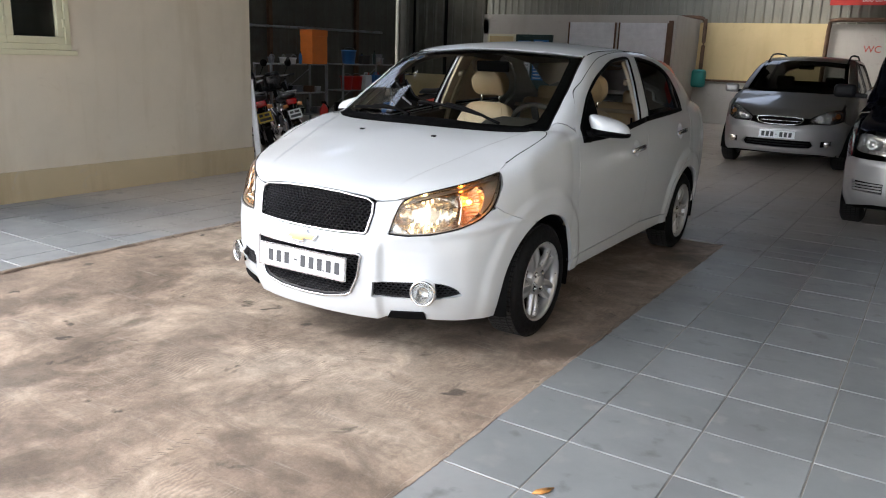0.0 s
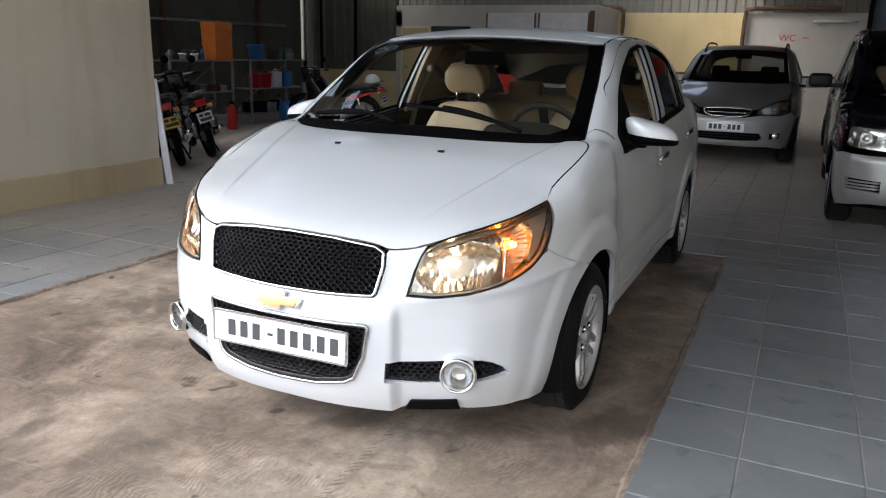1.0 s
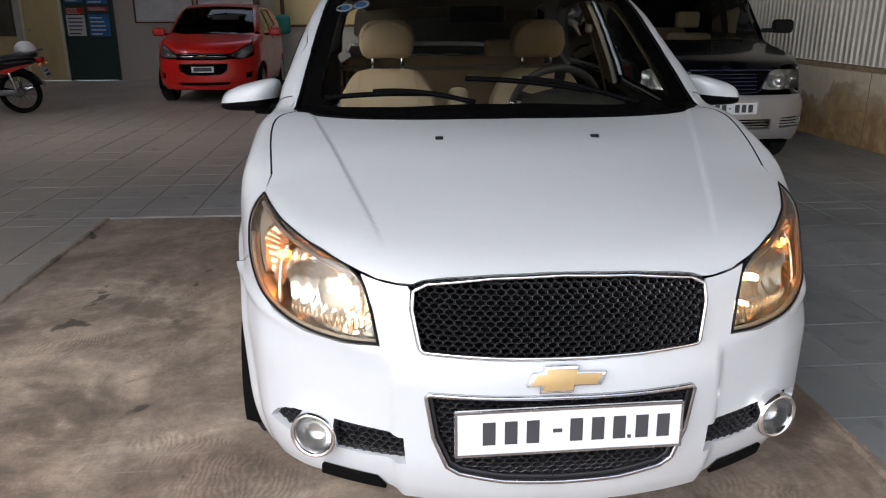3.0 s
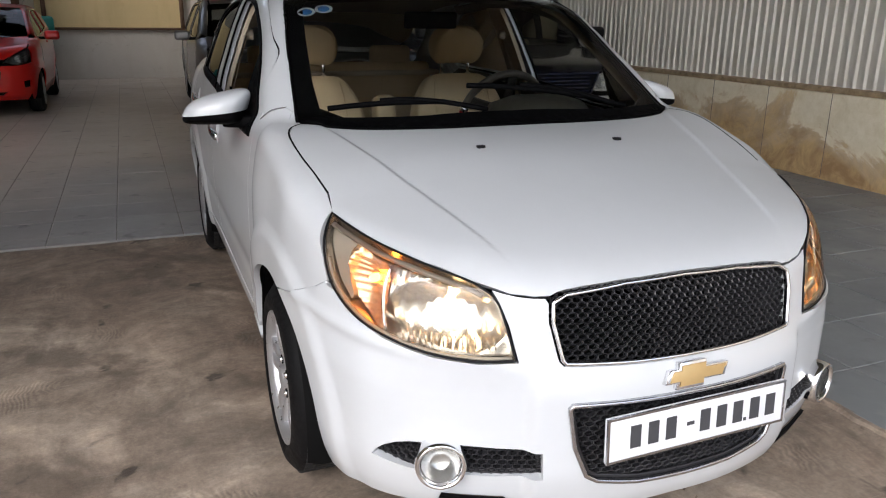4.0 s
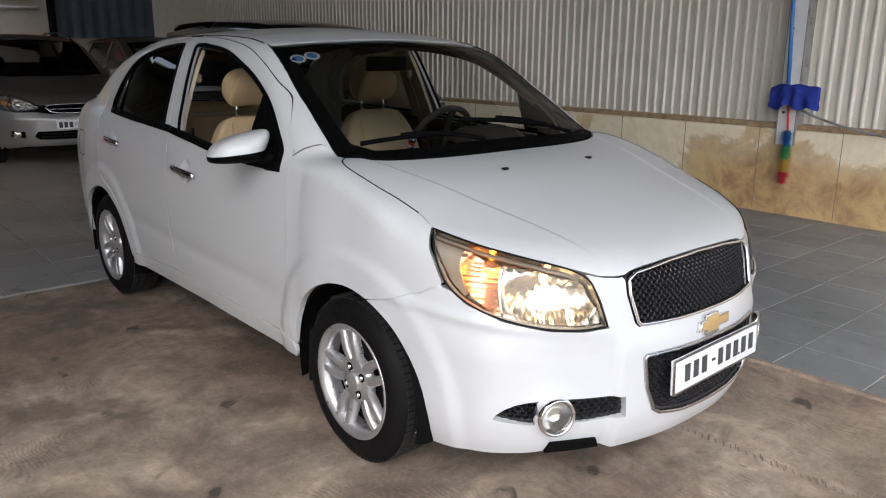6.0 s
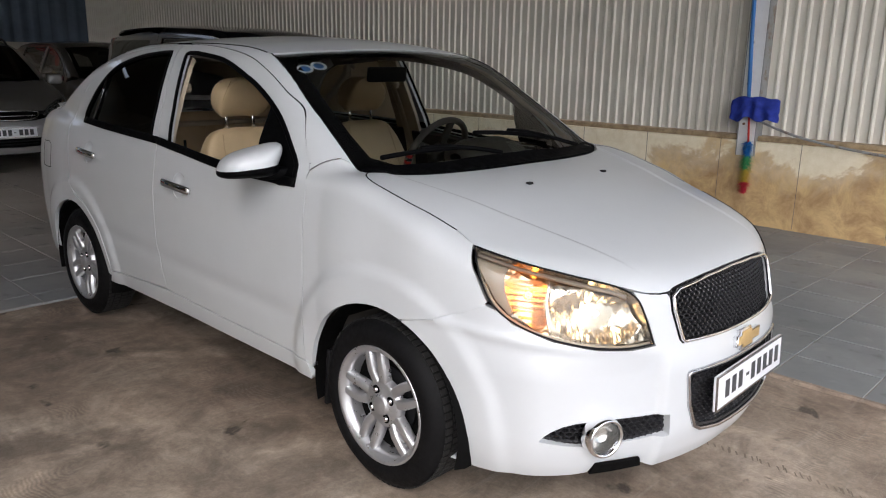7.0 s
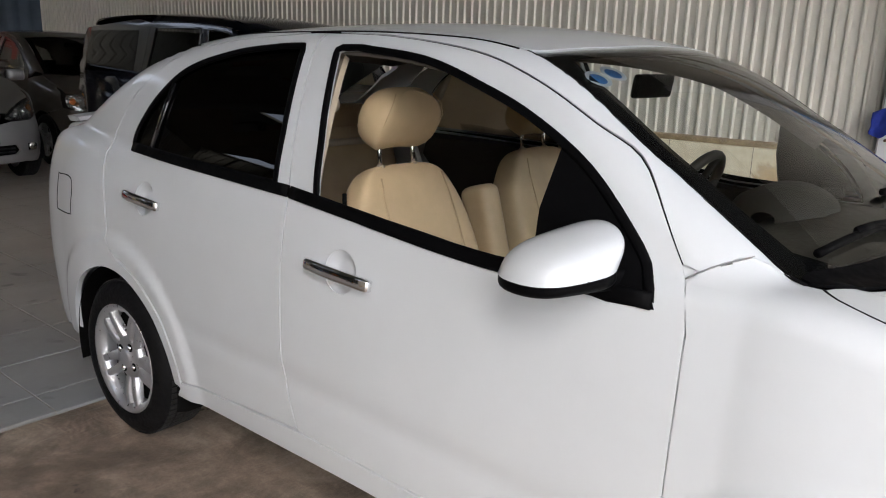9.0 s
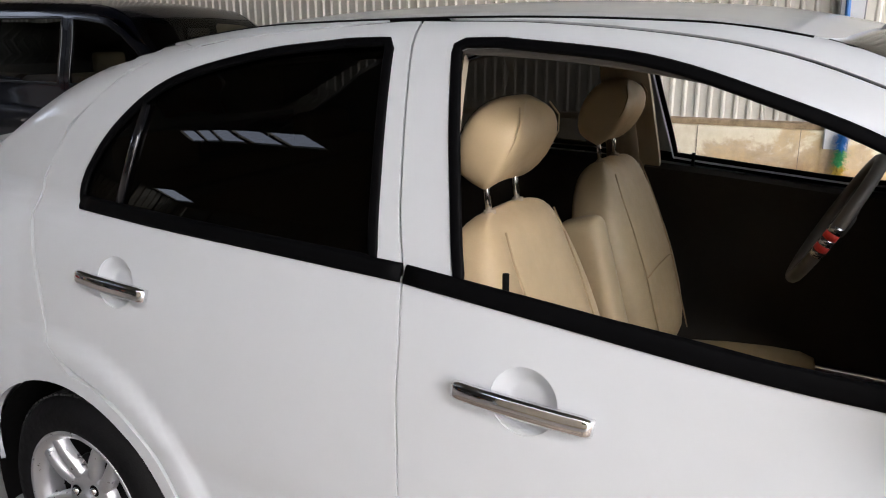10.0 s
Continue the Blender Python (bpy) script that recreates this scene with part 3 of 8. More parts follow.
def smooth_line(points, h=0.02, closed=False):
    """A Catmull-Rom line through the points, at even steps."""
    p = [np.array(q, float) for q in points]
    n = len(p)
    out = []
    for i in range(n if closed else n - 1):
        a = p[(i - 1) % n] if (closed or i) else 2 * p[0] - p[1]
        b, c = p[i], p[(i + 1) % n]
        d = p[(i + 2) % n] if (closed or i < n - 2) else 2 * p[-1] - p[-2]
        k = max(2, int(np.linalg.norm(c - b) / h))
        for j in range(k):
            t = j / k
            out.append(0.5 * (2 * b + (c - a) * t + (2 * a - 5 * b + 4 * c - d) * t * t + (3 * b - a - 3 * c + d) * t**3))
    if not closed:
        out.append(p[-1])
    return np.array(out)


def dist_to(p, poly):
    best = np.full(len(p), 9.0)
    a, b = poly, np.roll(poly, -1, 0)
    for s, e in zip(a, b):
        d = e - s
        t = np.clip(((p - s) @ d) / max(d @ d, 1e-12), 0, 1)
        best = np.minimum(best, np.linalg.norm(p - s - t[:, None] * d, axis=1))
    return best


def triangulate(outer, holes, h):
    from mathutils.geometry import delaunay_2d_cdt
    loops = [resample(outer, h)] + [resample(q, h * 0.6) for q in holes]
    lo, hi = loops[0].min(0), loops[0].max(0)
    gx, gy = np.meshgrid(np.arange(lo[0], hi[0], h), np.arange(lo[1], hi[1], h * 0.87))
    gx[1::2] += h / 2
    g = np.stack([gx.ravel(), gy.ravel()], 1)
    keep = inside_poly(g, loops[0])
    for q in loops[1:]:
        keep &= ~inside_poly(g, q)
    g = g[keep]
    for q in loops:
        if len(g):
            g = g[dist_to(g, q) > h * 0.55]
    verts, edges = [], []
    for q in loops:
        k = len(verts)
        verts += [Vector(v) for v in q]
        edges += [(k + i, k + (i + 1) % len(q)) for i in range(len(q))]
    verts += [Vector(v) for v in g]
    v, e, tri, *_ = delaunay_2d_cdt(verts, edges, [], 0, 1e-6)
    v, tri = np.array([tuple(q) for q in v]), np.array(tri)
    mid = v[tri].mean(1)
    ok = inside_poly(mid, loops[0])
    for q in loops[1:]:
        ok &= ~inside_poly(mid, q)
    tri = tri[ok]
    a, b, c = v[tri[:, 0]], v[tri[:, 1]], v[tri[:, 2]]
    area = np.abs((b[:, 0] - a[:, 0]) * (c[:, 1] - a[:, 1]) - (b[:, 1] - a[:, 1]) * (c[:, 0] - a[:, 0]))
    longest = np.maximum(np.maximum(np.linalg.norm(b - a, axis=1), np.linalg.norm(c - b, axis=1)), np.linalg.norm(a - c, axis=1))
    return v, tri[area > longest * h * 0.015]


def panel(name, skin, how, outer, material, parent, holes=(), h=0.03, lift=0.0, flange=0.02, s=1, label="", back=False, bulge=None):
    """A sheet on the car's skin. outer and holes are outlines in the sheet's own plan (how: skin.side, skin.over, skin.nose ...);
    its rims are turned inwards by the flange. s = -1 makes the mirrored one."""
    v, tri = triangulate(np.asarray(outer, float), [np.asarray(q, float) for q in holes], h)
    p = how(v)
    n = skin.normal(p)
    p = p + n * lift
    if bulge is not None:
        p = p + n * bulge(v)[:, None]
    # outward winding
    a, b, c = p[tri[:, 0]], p[tri[:, 1]], p[tri[:, 2]]
    flip = np.einsum("ij,ij->i", np.cross(b - a, c - a), n[tri[:, 0]]) < 0
    tri[flip] = tri[flip][:, ::-1]
    verts, faces = list(p), [tuple(t) for t in tri]
    vn = list(n)
    if bulge is not None:
        fn = np.cross(p[tri[:, 1]] - p[tri[:, 0]], p[tri[:, 2]] - p[tri[:, 0]])
        acc = np.zeros_like(p)
        for i in range(3):
            np.add.at(acc, tri[:, i], fn)
        vn = list(acc / np.maximum(np.linalg.norm(acc, axis=1, keepdims=True), 1e-12))
    if flange:
        count = {}
        for t in tri:
            for i in range(3):
                k = (t[i], t[(i + 1) % 3])
                count[k] = 1
        rim = [(i, j) for i, j in count if (j, i) not in count]
        ring = {}
        for i, j in rim:
            for k in (i, j):
                if k not in ring:
                    ring[k] = (len(verts), len(verts) + 1)
                    verts.append(p[k])
                    verts.append(p[k] - n[k] * flange)
                    vn += [np.zeros(3), np.zeros(3)]
        for i, j in rim:
            faces.append((ring[j][0], ring[i][0], ring[i][1], ring[j][1]))
            side = np.cross(p[j] - p[i], n[i]) * (1 if flange > 0 else -1)
            side /= max(np.linalg.norm(side), 1e-9)
            for k in (i, j):
                vn[ring[k][0]] = vn[ring[k][0]] + side
                vn[ring[k][1]] = vn[ring[k][1]] + side
    verts, vn = np.array(verts), np.array(vn)
    vn /= np.maximum(np.linalg.norm(vn, axis=1, keepdims=True), 1e-9)
    if s < 0:
        verts, vn = verts * [-1, 1, 1], vn * [-1, 1, 1]
        faces = [q[::-1] for q in faces]
    ob = raw(name, verts, faces, material, parent, label)
    ob.data.normals_split_custom_set_from_vertices([tuple(map(float, q)) for q in vn])
    return ob


def strip(name, line, normals, width, height, material, parent, s=1, label="", closed=False):
    """A raised moulding of rounded section along a line on the skin."""
    p, n = np.asarray(line), np.asarray(normals)
    k = len(p)
    d = np.gradient(p, axis=0)
    if closed:
        d = np.roll(p, -1, 0) - np.roll(p, 1, 0)
    d /= np.maximum(np.linalg.norm(d, axis=1, keepdims=True), 1e-9)
    w = np.cross(d, n)
    sec = [(-0.5, -0.6), (-0.5, 0.6), (-0.3, 1.0), (0.3, 1.0), (0.5, 0.6), (0.5, -0.6)]
    verts = np.concatenate([p + w * (a * width) + n * (b * height) for a, b in sec])
    m = len(sec)
    faces = []
    for i in range(k if closed else k - 1):
        j = (i + 1) % k
        for q in range(m):
            r = (q + 1) % m
            faces.append((q * k + i, q * k + j, r * k + j, r * k + i))
    if not closed:
        faces.append(tuple(q * k for q in range(m)))
        faces.append(tuple(q * k + k - 1 for q in reversed(range(m))))
    if s < 0:
        verts = verts * [-1, 1, 1]
    bm = bmesh.new()
    bv = [bm.verts.new(q) for q in verts]
    for q in faces:
        bm.faces.new([bv[i] for i in q])
    bmesh.ops.recalc_face_normals(bm, faces=bm.faces)
    return link(name, bm, material, parent, label)


# ---- the garage: measures in metres, the white car's front axle over the origin ----
WALL_L, WALL_R, BACK, ROOM_FRONT = -4.33, 4.45, 15.9, 14.0


def structure(name, bm, material, label, smooth=False):
    return tagged(link(name, bm, material, smooth=smooth), label, name.split("_")[0], kind="structure")


def corrugated(name, a, b, z0, z1, material, label, pitch=0.16, depth=0.022, inward=(0, 0)):
    """Trapezoid sheet along the line a-b, ribs upright; inward is the way the ribs stand out."""
    a, b, n = Vector((*a, 0)), Vector((*b, 0)), Vector((*inward, 0))
    d = (b - a)
    run = d.length
    d.normalize()
    prof, s = [], 0.0
    while s < run:
        prof += [(s, 0), (s + pitch * 0.58, 0), (s + pitch * 0.70, 1), (s + pitch * 0.86, 1)]
        s += pitch
    prof.append((run, 0))
    bm = bmesh.new()
    cols = []
    for t, o in prof:
        p = a + d * min(t, run) + n * (depth * o)
        cols.append([bm.verts.new((p.x, p.y, z0)), bm.verts.new((p.x, p.y, z1))])
    for p, q in zip(cols, cols[1:]):
        bm.faces.new((p[0], q[0], q[1], p[1]))
    back = bmesh.ops.extrude_face_region(bm, geom=bm.faces[:])
    bmesh.ops.translate(bm, verts=[v for v in back["geom"] if isinstance(v, bmesh.types.BMVert)], vec=-n * 0.02)
    bmesh.ops.recalc_face_normals(bm, faces=bm.faces)
    return structure(name, bm, material, label)


# ground: one sheet to the horizon, with the sunk concrete bay and tiles laid on it later
structure("ground", box((-400, -400, -0.30), (400, 400, -0.035)), M["earth"], "pale worn street concrete outside the garage")
bm = bmesh.new()
bmesh.ops.create_grid(bm, x_segments=70, y_segments=120, size=0.5, matrix=Matrix.Translation((-0.595, -2.09, 0)) @ Matrix.Diagonal((3.45, 9.84, 1, 1)))
for v in bm.verts:
    edge = min(abs(v.co.x + 2.32), abs(v.co.x - 1.13), abs(v.co.y - 2.83))
    v.co.z = -0.014 + 0.010 * noise.noise(v.co * 0.9) * min(1, edge * 4) + 0.004 * noise.noise(v.co * 5)
bay = structure("concrete_bay_floor", bm, M["concrete"], "oil-stained brown-grey concrete bay floor with scratches", True)

# near left wall with its window opening; the plinth stands proud of it
# wall ends here out of view, cut short to let in front light
WALL_END = -1.35
W_Y0, W_Y1, W_Z0, W_Z1 = -0.95, 0.72, 1.32, 2.45
bm = bmesh.new()
for lo, hi in (((-4.53, WALL_END, 0), (WALL_L, 2.9, W_Z0)), ((-4.53, WALL_END, W_Z1), (WALL_L, 2.9, 4.6)),
               ((-4.53, WALL_END, W_Z0), (WALL_L, W_Y0, W_Z1)), ((-4.53, W_Y1, W_Z0), (WALL_L, 2.9, W_Z1))):
    bm_box(bm, lo, hi)
structure("wall_left", bm, M["wall_cream"], "dusty cream plastered wall with rain streaks")
structure("plinth_left", box((WALL_L - 0.1, WALL_END, -0.03), (WALL_L + 0.025, 2.905, 0.27), 0.008), M["wall_plinth"], "flaking yellow painted plinth of the plastered wall")
structure("wall_left_return", box((-10.7, 2.7, 0), (-4.53, 2.9, 4.6)), M["wall_cream"], "plastered cross wall behind the parked motorbikes")
# unseen walls added to close the side room
structure("wall_left_front", box((-9.1, WALL_END, 0), (-4.53, WALL_END + 0.2, 4.6)), M["wall_cream"], "plain plastered front wall of the closed side room")
structure("wall_left_room", box((-9.3, WALL_END, 0), (-9.1, 2.7, 4.6)), M["wall_cream"], "plain plastered wall of the closed side room")

# workshop side wall and back walls
corrugated("wall_workshop", (-10.5, 2.9), (-10.5, 14.0), 0.0, 4.6, M["sheet_dark"], "dark corrugated steel side wall of the workshop", 0.25, 0.010, (1, 0))
structure("wall_workshop_low", box((-10.7, 14.0, 0), (-7.7, 14.2, 0.88), 0.01), M["wall_yellow"], "low yellow plastered wall under the dark sheeting")
corrugated("wall_workshop_back", (-10.7, 14.1), (-7.7, 14.1), 0.88, 4.6, M["sheet_dark"], "dark steel sheeting above the low yellow wall", 0.3, 0.03, (0, -1))

# box room at the back: front at y = 14, its right end stands before the yellow back wall
bm = bmesh.new()
for lo, hi in (((-7.7, 14.0, 0), (-7.55, 14.2, 2.3)), ((-7.7, 14.0, 1.95), (-5.75, 14.2, 2.3)), ((-5.75, 14.0, 0), (-2.95, 14.2, 2.3)),
               ((-2.95, 14.0, 0), (-2.8, 16.1, 2.3)), ((-7.7, 14.0, 2.3), (-2.8, 16.1, 2.42))):
    bm_box(bm, lo, hi)
structure("wall_box_room", bm, M["wall_white"], "off-white plastered front of a low box room")
structure("wall_back_low", box((-2.8, BACK - 0.08, 0), (9.0, BACK + 0.2, 1.03), 0.01), M["wall_white"], "grey-white lower part of the back wall with a ledge")
structure("wall_back", box((-2.8, BACK, 1.03), (0.0, BACK + 0.2, 2.36)), M["wall_yellow"], "pale yellow painted back wall")
structure("wall_back_right", box((0.0, BACK, 1.03), (9.0, BACK + 0.2, 2.36)), M["wall_white"], "dirty white back wall with the toilet sign")
corrugated("wall_back_sheet", (-9.6, BACK + 0.15), (9.0, BACK + 0.15), 2.30, 4.6, M["sheet_olive"], "grey corrugated sheeting above the back wall", 0.2, 0.025, (0, -1))

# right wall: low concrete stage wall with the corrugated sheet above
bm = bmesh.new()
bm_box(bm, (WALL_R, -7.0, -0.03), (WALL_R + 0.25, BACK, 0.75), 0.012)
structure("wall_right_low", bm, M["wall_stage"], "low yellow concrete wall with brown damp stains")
structure("wall_right_cap", box((WALL_R + 0.03, -7.0, 0.75), (WALL_R + 0.25, BACK, 0.795), 0.012), M["mortar"], "rough brown mortar ledge under the sheeting")
corrugated("wall_right_sheet", (WALL_R + 0.12, -7.0), (WALL_R + 0.12, BACK), 0.80, 4.6, M["sheet"], "grey corrugated steel wall sheeting", 0.10, 0.020, (-1, 0))

# unseen sheet roof; strip by the plastered wall and more gaps added for light
bm = bmesh.new()
for lo, hi in (((-3.9, -4.3), (4.8, 2.9)), ((-10.7, WALL_END), (-4.33, 2.9)), ((-10.7, 2.9), (-9.6, 4.25)), ((-4.9, 2.9), (4.8, 4.25)), ((-10.7, 4.25), (4.8, 6.5)), ((-10.7, 6.5), (-6.1, 9.6)), ((-5.5, 6.5), (4.8, 9.6)), ((-10.7, 9.6), (4.8, 12.6)), ((-10.7, 12.6), (-9.6, 15.4)), ((-9.6, 13.9), (-2.8, 15.4)), ((-8.2, 12.6), (-4.2, 13.9)), ((-4.2, 12.6), (-2.8, 13.0)), ((-0.9, 12.6), (4.8, 15.4)), ((-10.7, 15.4), (4.8, 16.1))):
    bm_box(bm, (*lo, 4.6), (*hi, 4.66))
# bars of the one row known from its reflection in the rear side glass
for k in range(1, 5):
    bm_box(bm, (-6.1, 6.5 + 0.62 * k - 0.05, 4.61), (-5.5, 6.5 + 0.62 * k + 0.05, 4.65))
structure("ceiling", bm, M["sheet_dark"], "dark sheet metal roof, out of view, with openings added for light")

# crumbled mortar edge where the tiles stop along the bay
random.seed(31)
bm = bmesh.new()
for side, x_edge in ((1, 1.13), (-1, -2.32)):
    prev, y = None, -4.2
    while y < 2.83:
        a = 0.012 + 0.03 * abs(noise.noise(Vector((y * 3.1, x_edge, 0)))) + random.uniform(0, 0.012)
        b = 0.004 + random.uniform(0, 0.008)
        z = random.uniform(-0.003, 0.002)
        row = [bm.verts.new((x_edge - side * a, y, -0.012)), bm.verts.new((x_edge - side * a * 0.5, y, z)), bm.verts.new((x_edge + side * b, y, 0.0015 + z * 0.3)), bm.verts.new((x_edge + side * b, y, -0.01))]
        if prev:
            for k in range(3):
                bm.faces.new((prev[k], prev[k + 1], row[k + 1], row[k]))
        prev = row
        y += random.uniform(0.015, 0.045)
bmesh.ops.recalc_face_normals(bm, faces=bm.faces)
structure("mortar_edge", bm, M["concrete"], "crumbling mortar edge between tiles and concrete bay")


# ---- car parts shared by all cars ----
def arc(cy, cz, r, a0, a1, n=24):
    return [(cy + r * math.cos(radians(a0 + (a1 - a0) * i / n)), cz + r * math.sin(radians(a0 + (a1 - a0) * i / n))) for i in range(n + 1)]


def mirror_outline(half):
    """A closed outline from its right half, given from the middle line outwards and back to it."""
    return [tuple(p) for p in half] + [(-p[0], p[1]) for p in half[::-1] if abs(p[0]) > 1e-6]


WHEELS = {}


def wheel(name, parent, place, s, radius=0.295, rim=0.205, width=0.185, spokes="twin", mat="alloy"):
    """A wheel as a part of its car; s = 1 has its face towards +x. The disc's face lies at place."""
    key = (radius, rim, width, spokes, mat)
    if key in WHEELS:
        ob = copy_thing(WHEELS[key], Matrix())
        ob.parent = parent
        ob.location, ob.rotation_euler = place, (radians(place[1] * 37 % 60), 0, 0 if s > 0 else math.pi)
        return ob
    ob = new(name)
    WHEELS[key] = ob
    ob.parent = parent
    ob.location = place
    ob.rotation_euler = (radians(11), 0, 0 if s > 0 else math.pi)
    w = width
    prof = [(-0.012, rim - 0.012), (0.004, rim + 0.004), (0.012, rim + 0.022), (0.006, rim + (radius - rim) * 0.6), (-0.012, radius - 0.012), (-0.03, radius - 0.002),
            (-w * 0.5, radius), (-w + 0.03, radius - 0.002), (-w + 0.012, radius - 0.014), (-w - 0.006, radius - 0.045), (-w + 0.004, rim)]
    bm = lathe(prof, 64)
    tyre = part("tyre", bm, [M["rubber"], M["tread"]], ob)
    # tread: grooves round the running face and blocks across it
    tv, tf = [], []
    for k in range(72):
        a = k * math.tau / 72
        for j, (x0, x1) in enumerate(((-0.05, -0.022), (-0.088, -0.057), (-0.127, -0.095), (-0.163, -0.134))):
            rot = Matrix.Rotation(a + j * 0.03, 3, "X")
            k0 = len(tv)
            tv += [rot @ Vector((x, y, z)) for x in (x0, x1) for y in (-0.0092, 0.0092) for z in (radius - 0.004, radius + 0.0010)]
            tf += [tuple(k0 + i for i in q) for q in ((0, 1, 3, 2), (4, 6, 7, 5), (0, 4, 5, 1), (2, 3, 7, 6), (1, 5, 7, 3))]
    raw("tread", tv, tf, M["tread"], tyre, smooth=False)
    bm = lathe([(-0.012, rim - 0.004), (0.0, rim + 0.004), (0.006, rim + 0.001), (0.004, rim - 0.008), (-0.006, rim - 0.016), (-0.012, rim - 0.024), (-0.03, rim - 0.027), (-w + 0.02, rim - 0.036), (-w, rim)], 64)
    part("rim", bm, M[mat], ob)
    bm = bmesh.new()
    if spokes == "twin":
        def spoke(a, lean):
            n = 7
            prev = None
            for i in range(n + 1):
                t = i / n
                r = 0.045 + (rim - 0.052) * t
                off = lean * (0.0160 + 0.0100 * sstep(t, 0.12, 0.45) + 0.004 * t)
                half = 0.0150 + 0.003 * (1 - t) ** 2 - 0.001 * t
                x = -0.022 + 0.016 * math.sin(t * math.pi * 0.75)
                ring = []
                for y, dx in ((-half * 1.1, -0.03), (-half, -0.004), (-half * 0.6, 0), (half * 0.6, 0), (half, -0.004), (half * 1.1, -0.03)):
                    v = Vector((x + dx, off + y, r))
                    v.rotate(Euler((a, 0, 0)))
                    ring.append(bm.verts.new(v))
                if prev:
                    for k in range(5):
                        bm.faces.new((prev[k], prev[k + 1], ring[k + 1], ring[k]))
                prev = ring
        for k in range(5):
            for lean in (-1, 1):
                spoke(k * math.tau / 5 + 0.2, lean)
    else:
        for k in range(6):
            vs = bm_box(bm, (-0.03, -0.028, 0.03), (-0.012, 0.028, rim - 0.01), 0.006)
            bmesh.ops.rotate(bm, verts=vs, cent=(0, 0, 0), matrix=Matrix.Rotation(k * math.tau / 6, 3, "X"))
    bmesh.ops.recalc_face_normals(bm, faces=bm.faces)
    part("spokes", bm, M[mat], ob)
    bm = lathe([(-0.045, 0.086), (-0.020, 0.082), (-0.014, 0.070), (-0.016, 0.040), (-0.004, 0.035), (-0.001, 0.029), (0.001, 0.0001)], 40)
    part("hub_cap", bm, M[mat], ob)
    for k in range(4):
        a = k * math.tau / 4 + 0.5
        yy, zz = 0.052 * math.cos(a), 0.052 * math.sin(a)
        part("nut_pocket", cyl((-0.03, yy, zz), (-0.0125, yy, zz), 0.0155, seg=18), M["matt_black"], ob)
        part("wheel_nut", cyl((-0.03, yy, zz), (-0.006, yy, zz), 0.0095, seg=6), M["chrome"], ob)
    # blackened disc and black sheet stand for the shade behind the spokes
    bm = lathe([(-0.060, 0.05), (-0.058, 0.118), (-0.063, 0.12), (-0.063, 0.05)], 40)
    part("brake_disc", bm, M["black_plastic"], ob)
    part("backing", lathe([(-0.064, 0.001), (-0.064, rim - 0.028)], 32), M["matt_black"], ob)
    return ob


def hex_mesh(name, skin, how, outline, material, parent, cell=(0.0245, 0.0155), deep=0.012, lift=-0.010, bar=0.11, s=1, scale=1.15, clear=None):
    """A grille of flattened hexagon openings on the skin; the first plan axis is an angle, scaled to metres."""
    cw, ch = cell[0] / scale, cell[1]
    poly = np.asarray(outline, float)
    lo, hi = poly.min(0), poly.max(0)
    cs = []
    for j, z in enumerate(np.arange(lo[1] - ch * 0.6, hi[1] + ch, ch * 0.78)):
        for t in np.arange(lo[0] - cw + (cw / 2 if j % 2 else 0), hi[0] + cw, cw):
            cs.append((t, z))
    cs = np.array(cs)
    mid = poly.mean(0)
    cs = cs[inside_poly(cs, mid + (poly - mid) * [1 + cw * 0.9 / (hi[0] - lo[0]) * 2, 1 + ch * 0.9 / (hi[1] - lo[1]) * 2])]
    if clear:
        cs = cs[np.hypot((cs[:, 0] - clear[0]) * scale, cs[:, 1] - clear[1]) > clear[2]]
    shape = np.array([(0.5, 0.24), (0, 0.5), (-0.5, 0.24), (-0.5, -0.24), (0, -0.5), (0.5, -0.24)]) * [cw, ch * 1.04]
    a = (cs[:, None] + shape * 0.98).reshape(-1, 2)
    b = (cs[:, None] + shape * (1 - 2 * bar)).reshape(-1, 2)
    n = len(cs)
    pa, pb = how(a), how(b)
    na = skin.normal(pb)
    pts = np.concatenate([pa + na * lift, pb + na * (lift + 0.002), pb + na * (lift - deep)])
    if s < 0:
        pts = pts * [-1, 1, 1]
    faces = []
    k = n * 6
    for i in range(n):
        for q in range(6):
            u, v = i * 6 + q, i * 6 + (q + 1) % 6
            faces += [(u, v, k + v, k + u), (k + u, k + v, 2 * k + v, 2 * k + u)]
    return raw(name, pts, faces, material, parent, smooth=False)


def number_plate(parent, m, w, h, bars, yellow=False):
    """A number plate whose characters are plain dark bars. m: its middle, face towards -y."""
    ob = part("number_plate", box((-w / 2, -0.004, -h / 2), (w / 2, 0.008, h / 2), 0.004), M["plate_yellow" if yellow else "plate"], parent, "white number plate with plain dark bars")
    ob.matrix_local = m
    for x0, x1, z0, z1 in bars:
        part("plate_bar", box((x0 * w, -0.0056, z0 * h), (x1 * w, -0.003, z1 * h)), M["ink"], ob, smooth=False)
    bm = bmesh.new()
    t = 0.006
    for lo, hi in (((-w / 2, -0.0062, -h / 2), (w / 2, -0.001, -h / 2 + t)), ((-w / 2, -0.0062, h / 2 - t), (w / 2, -0.001, h / 2)),
                   ((-w / 2, -0.0062, -h / 2 + t), (-w / 2 + t, -0.001, h / 2 - t)), ((w / 2 - t, -0.0062, -h / 2 + t), (w / 2, -0.001, h / 2 - t))):
        bm_box(bm, lo, hi)
    part("plate_rim", bm, M["satin_chrome"], ob, smooth=False)
    return ob


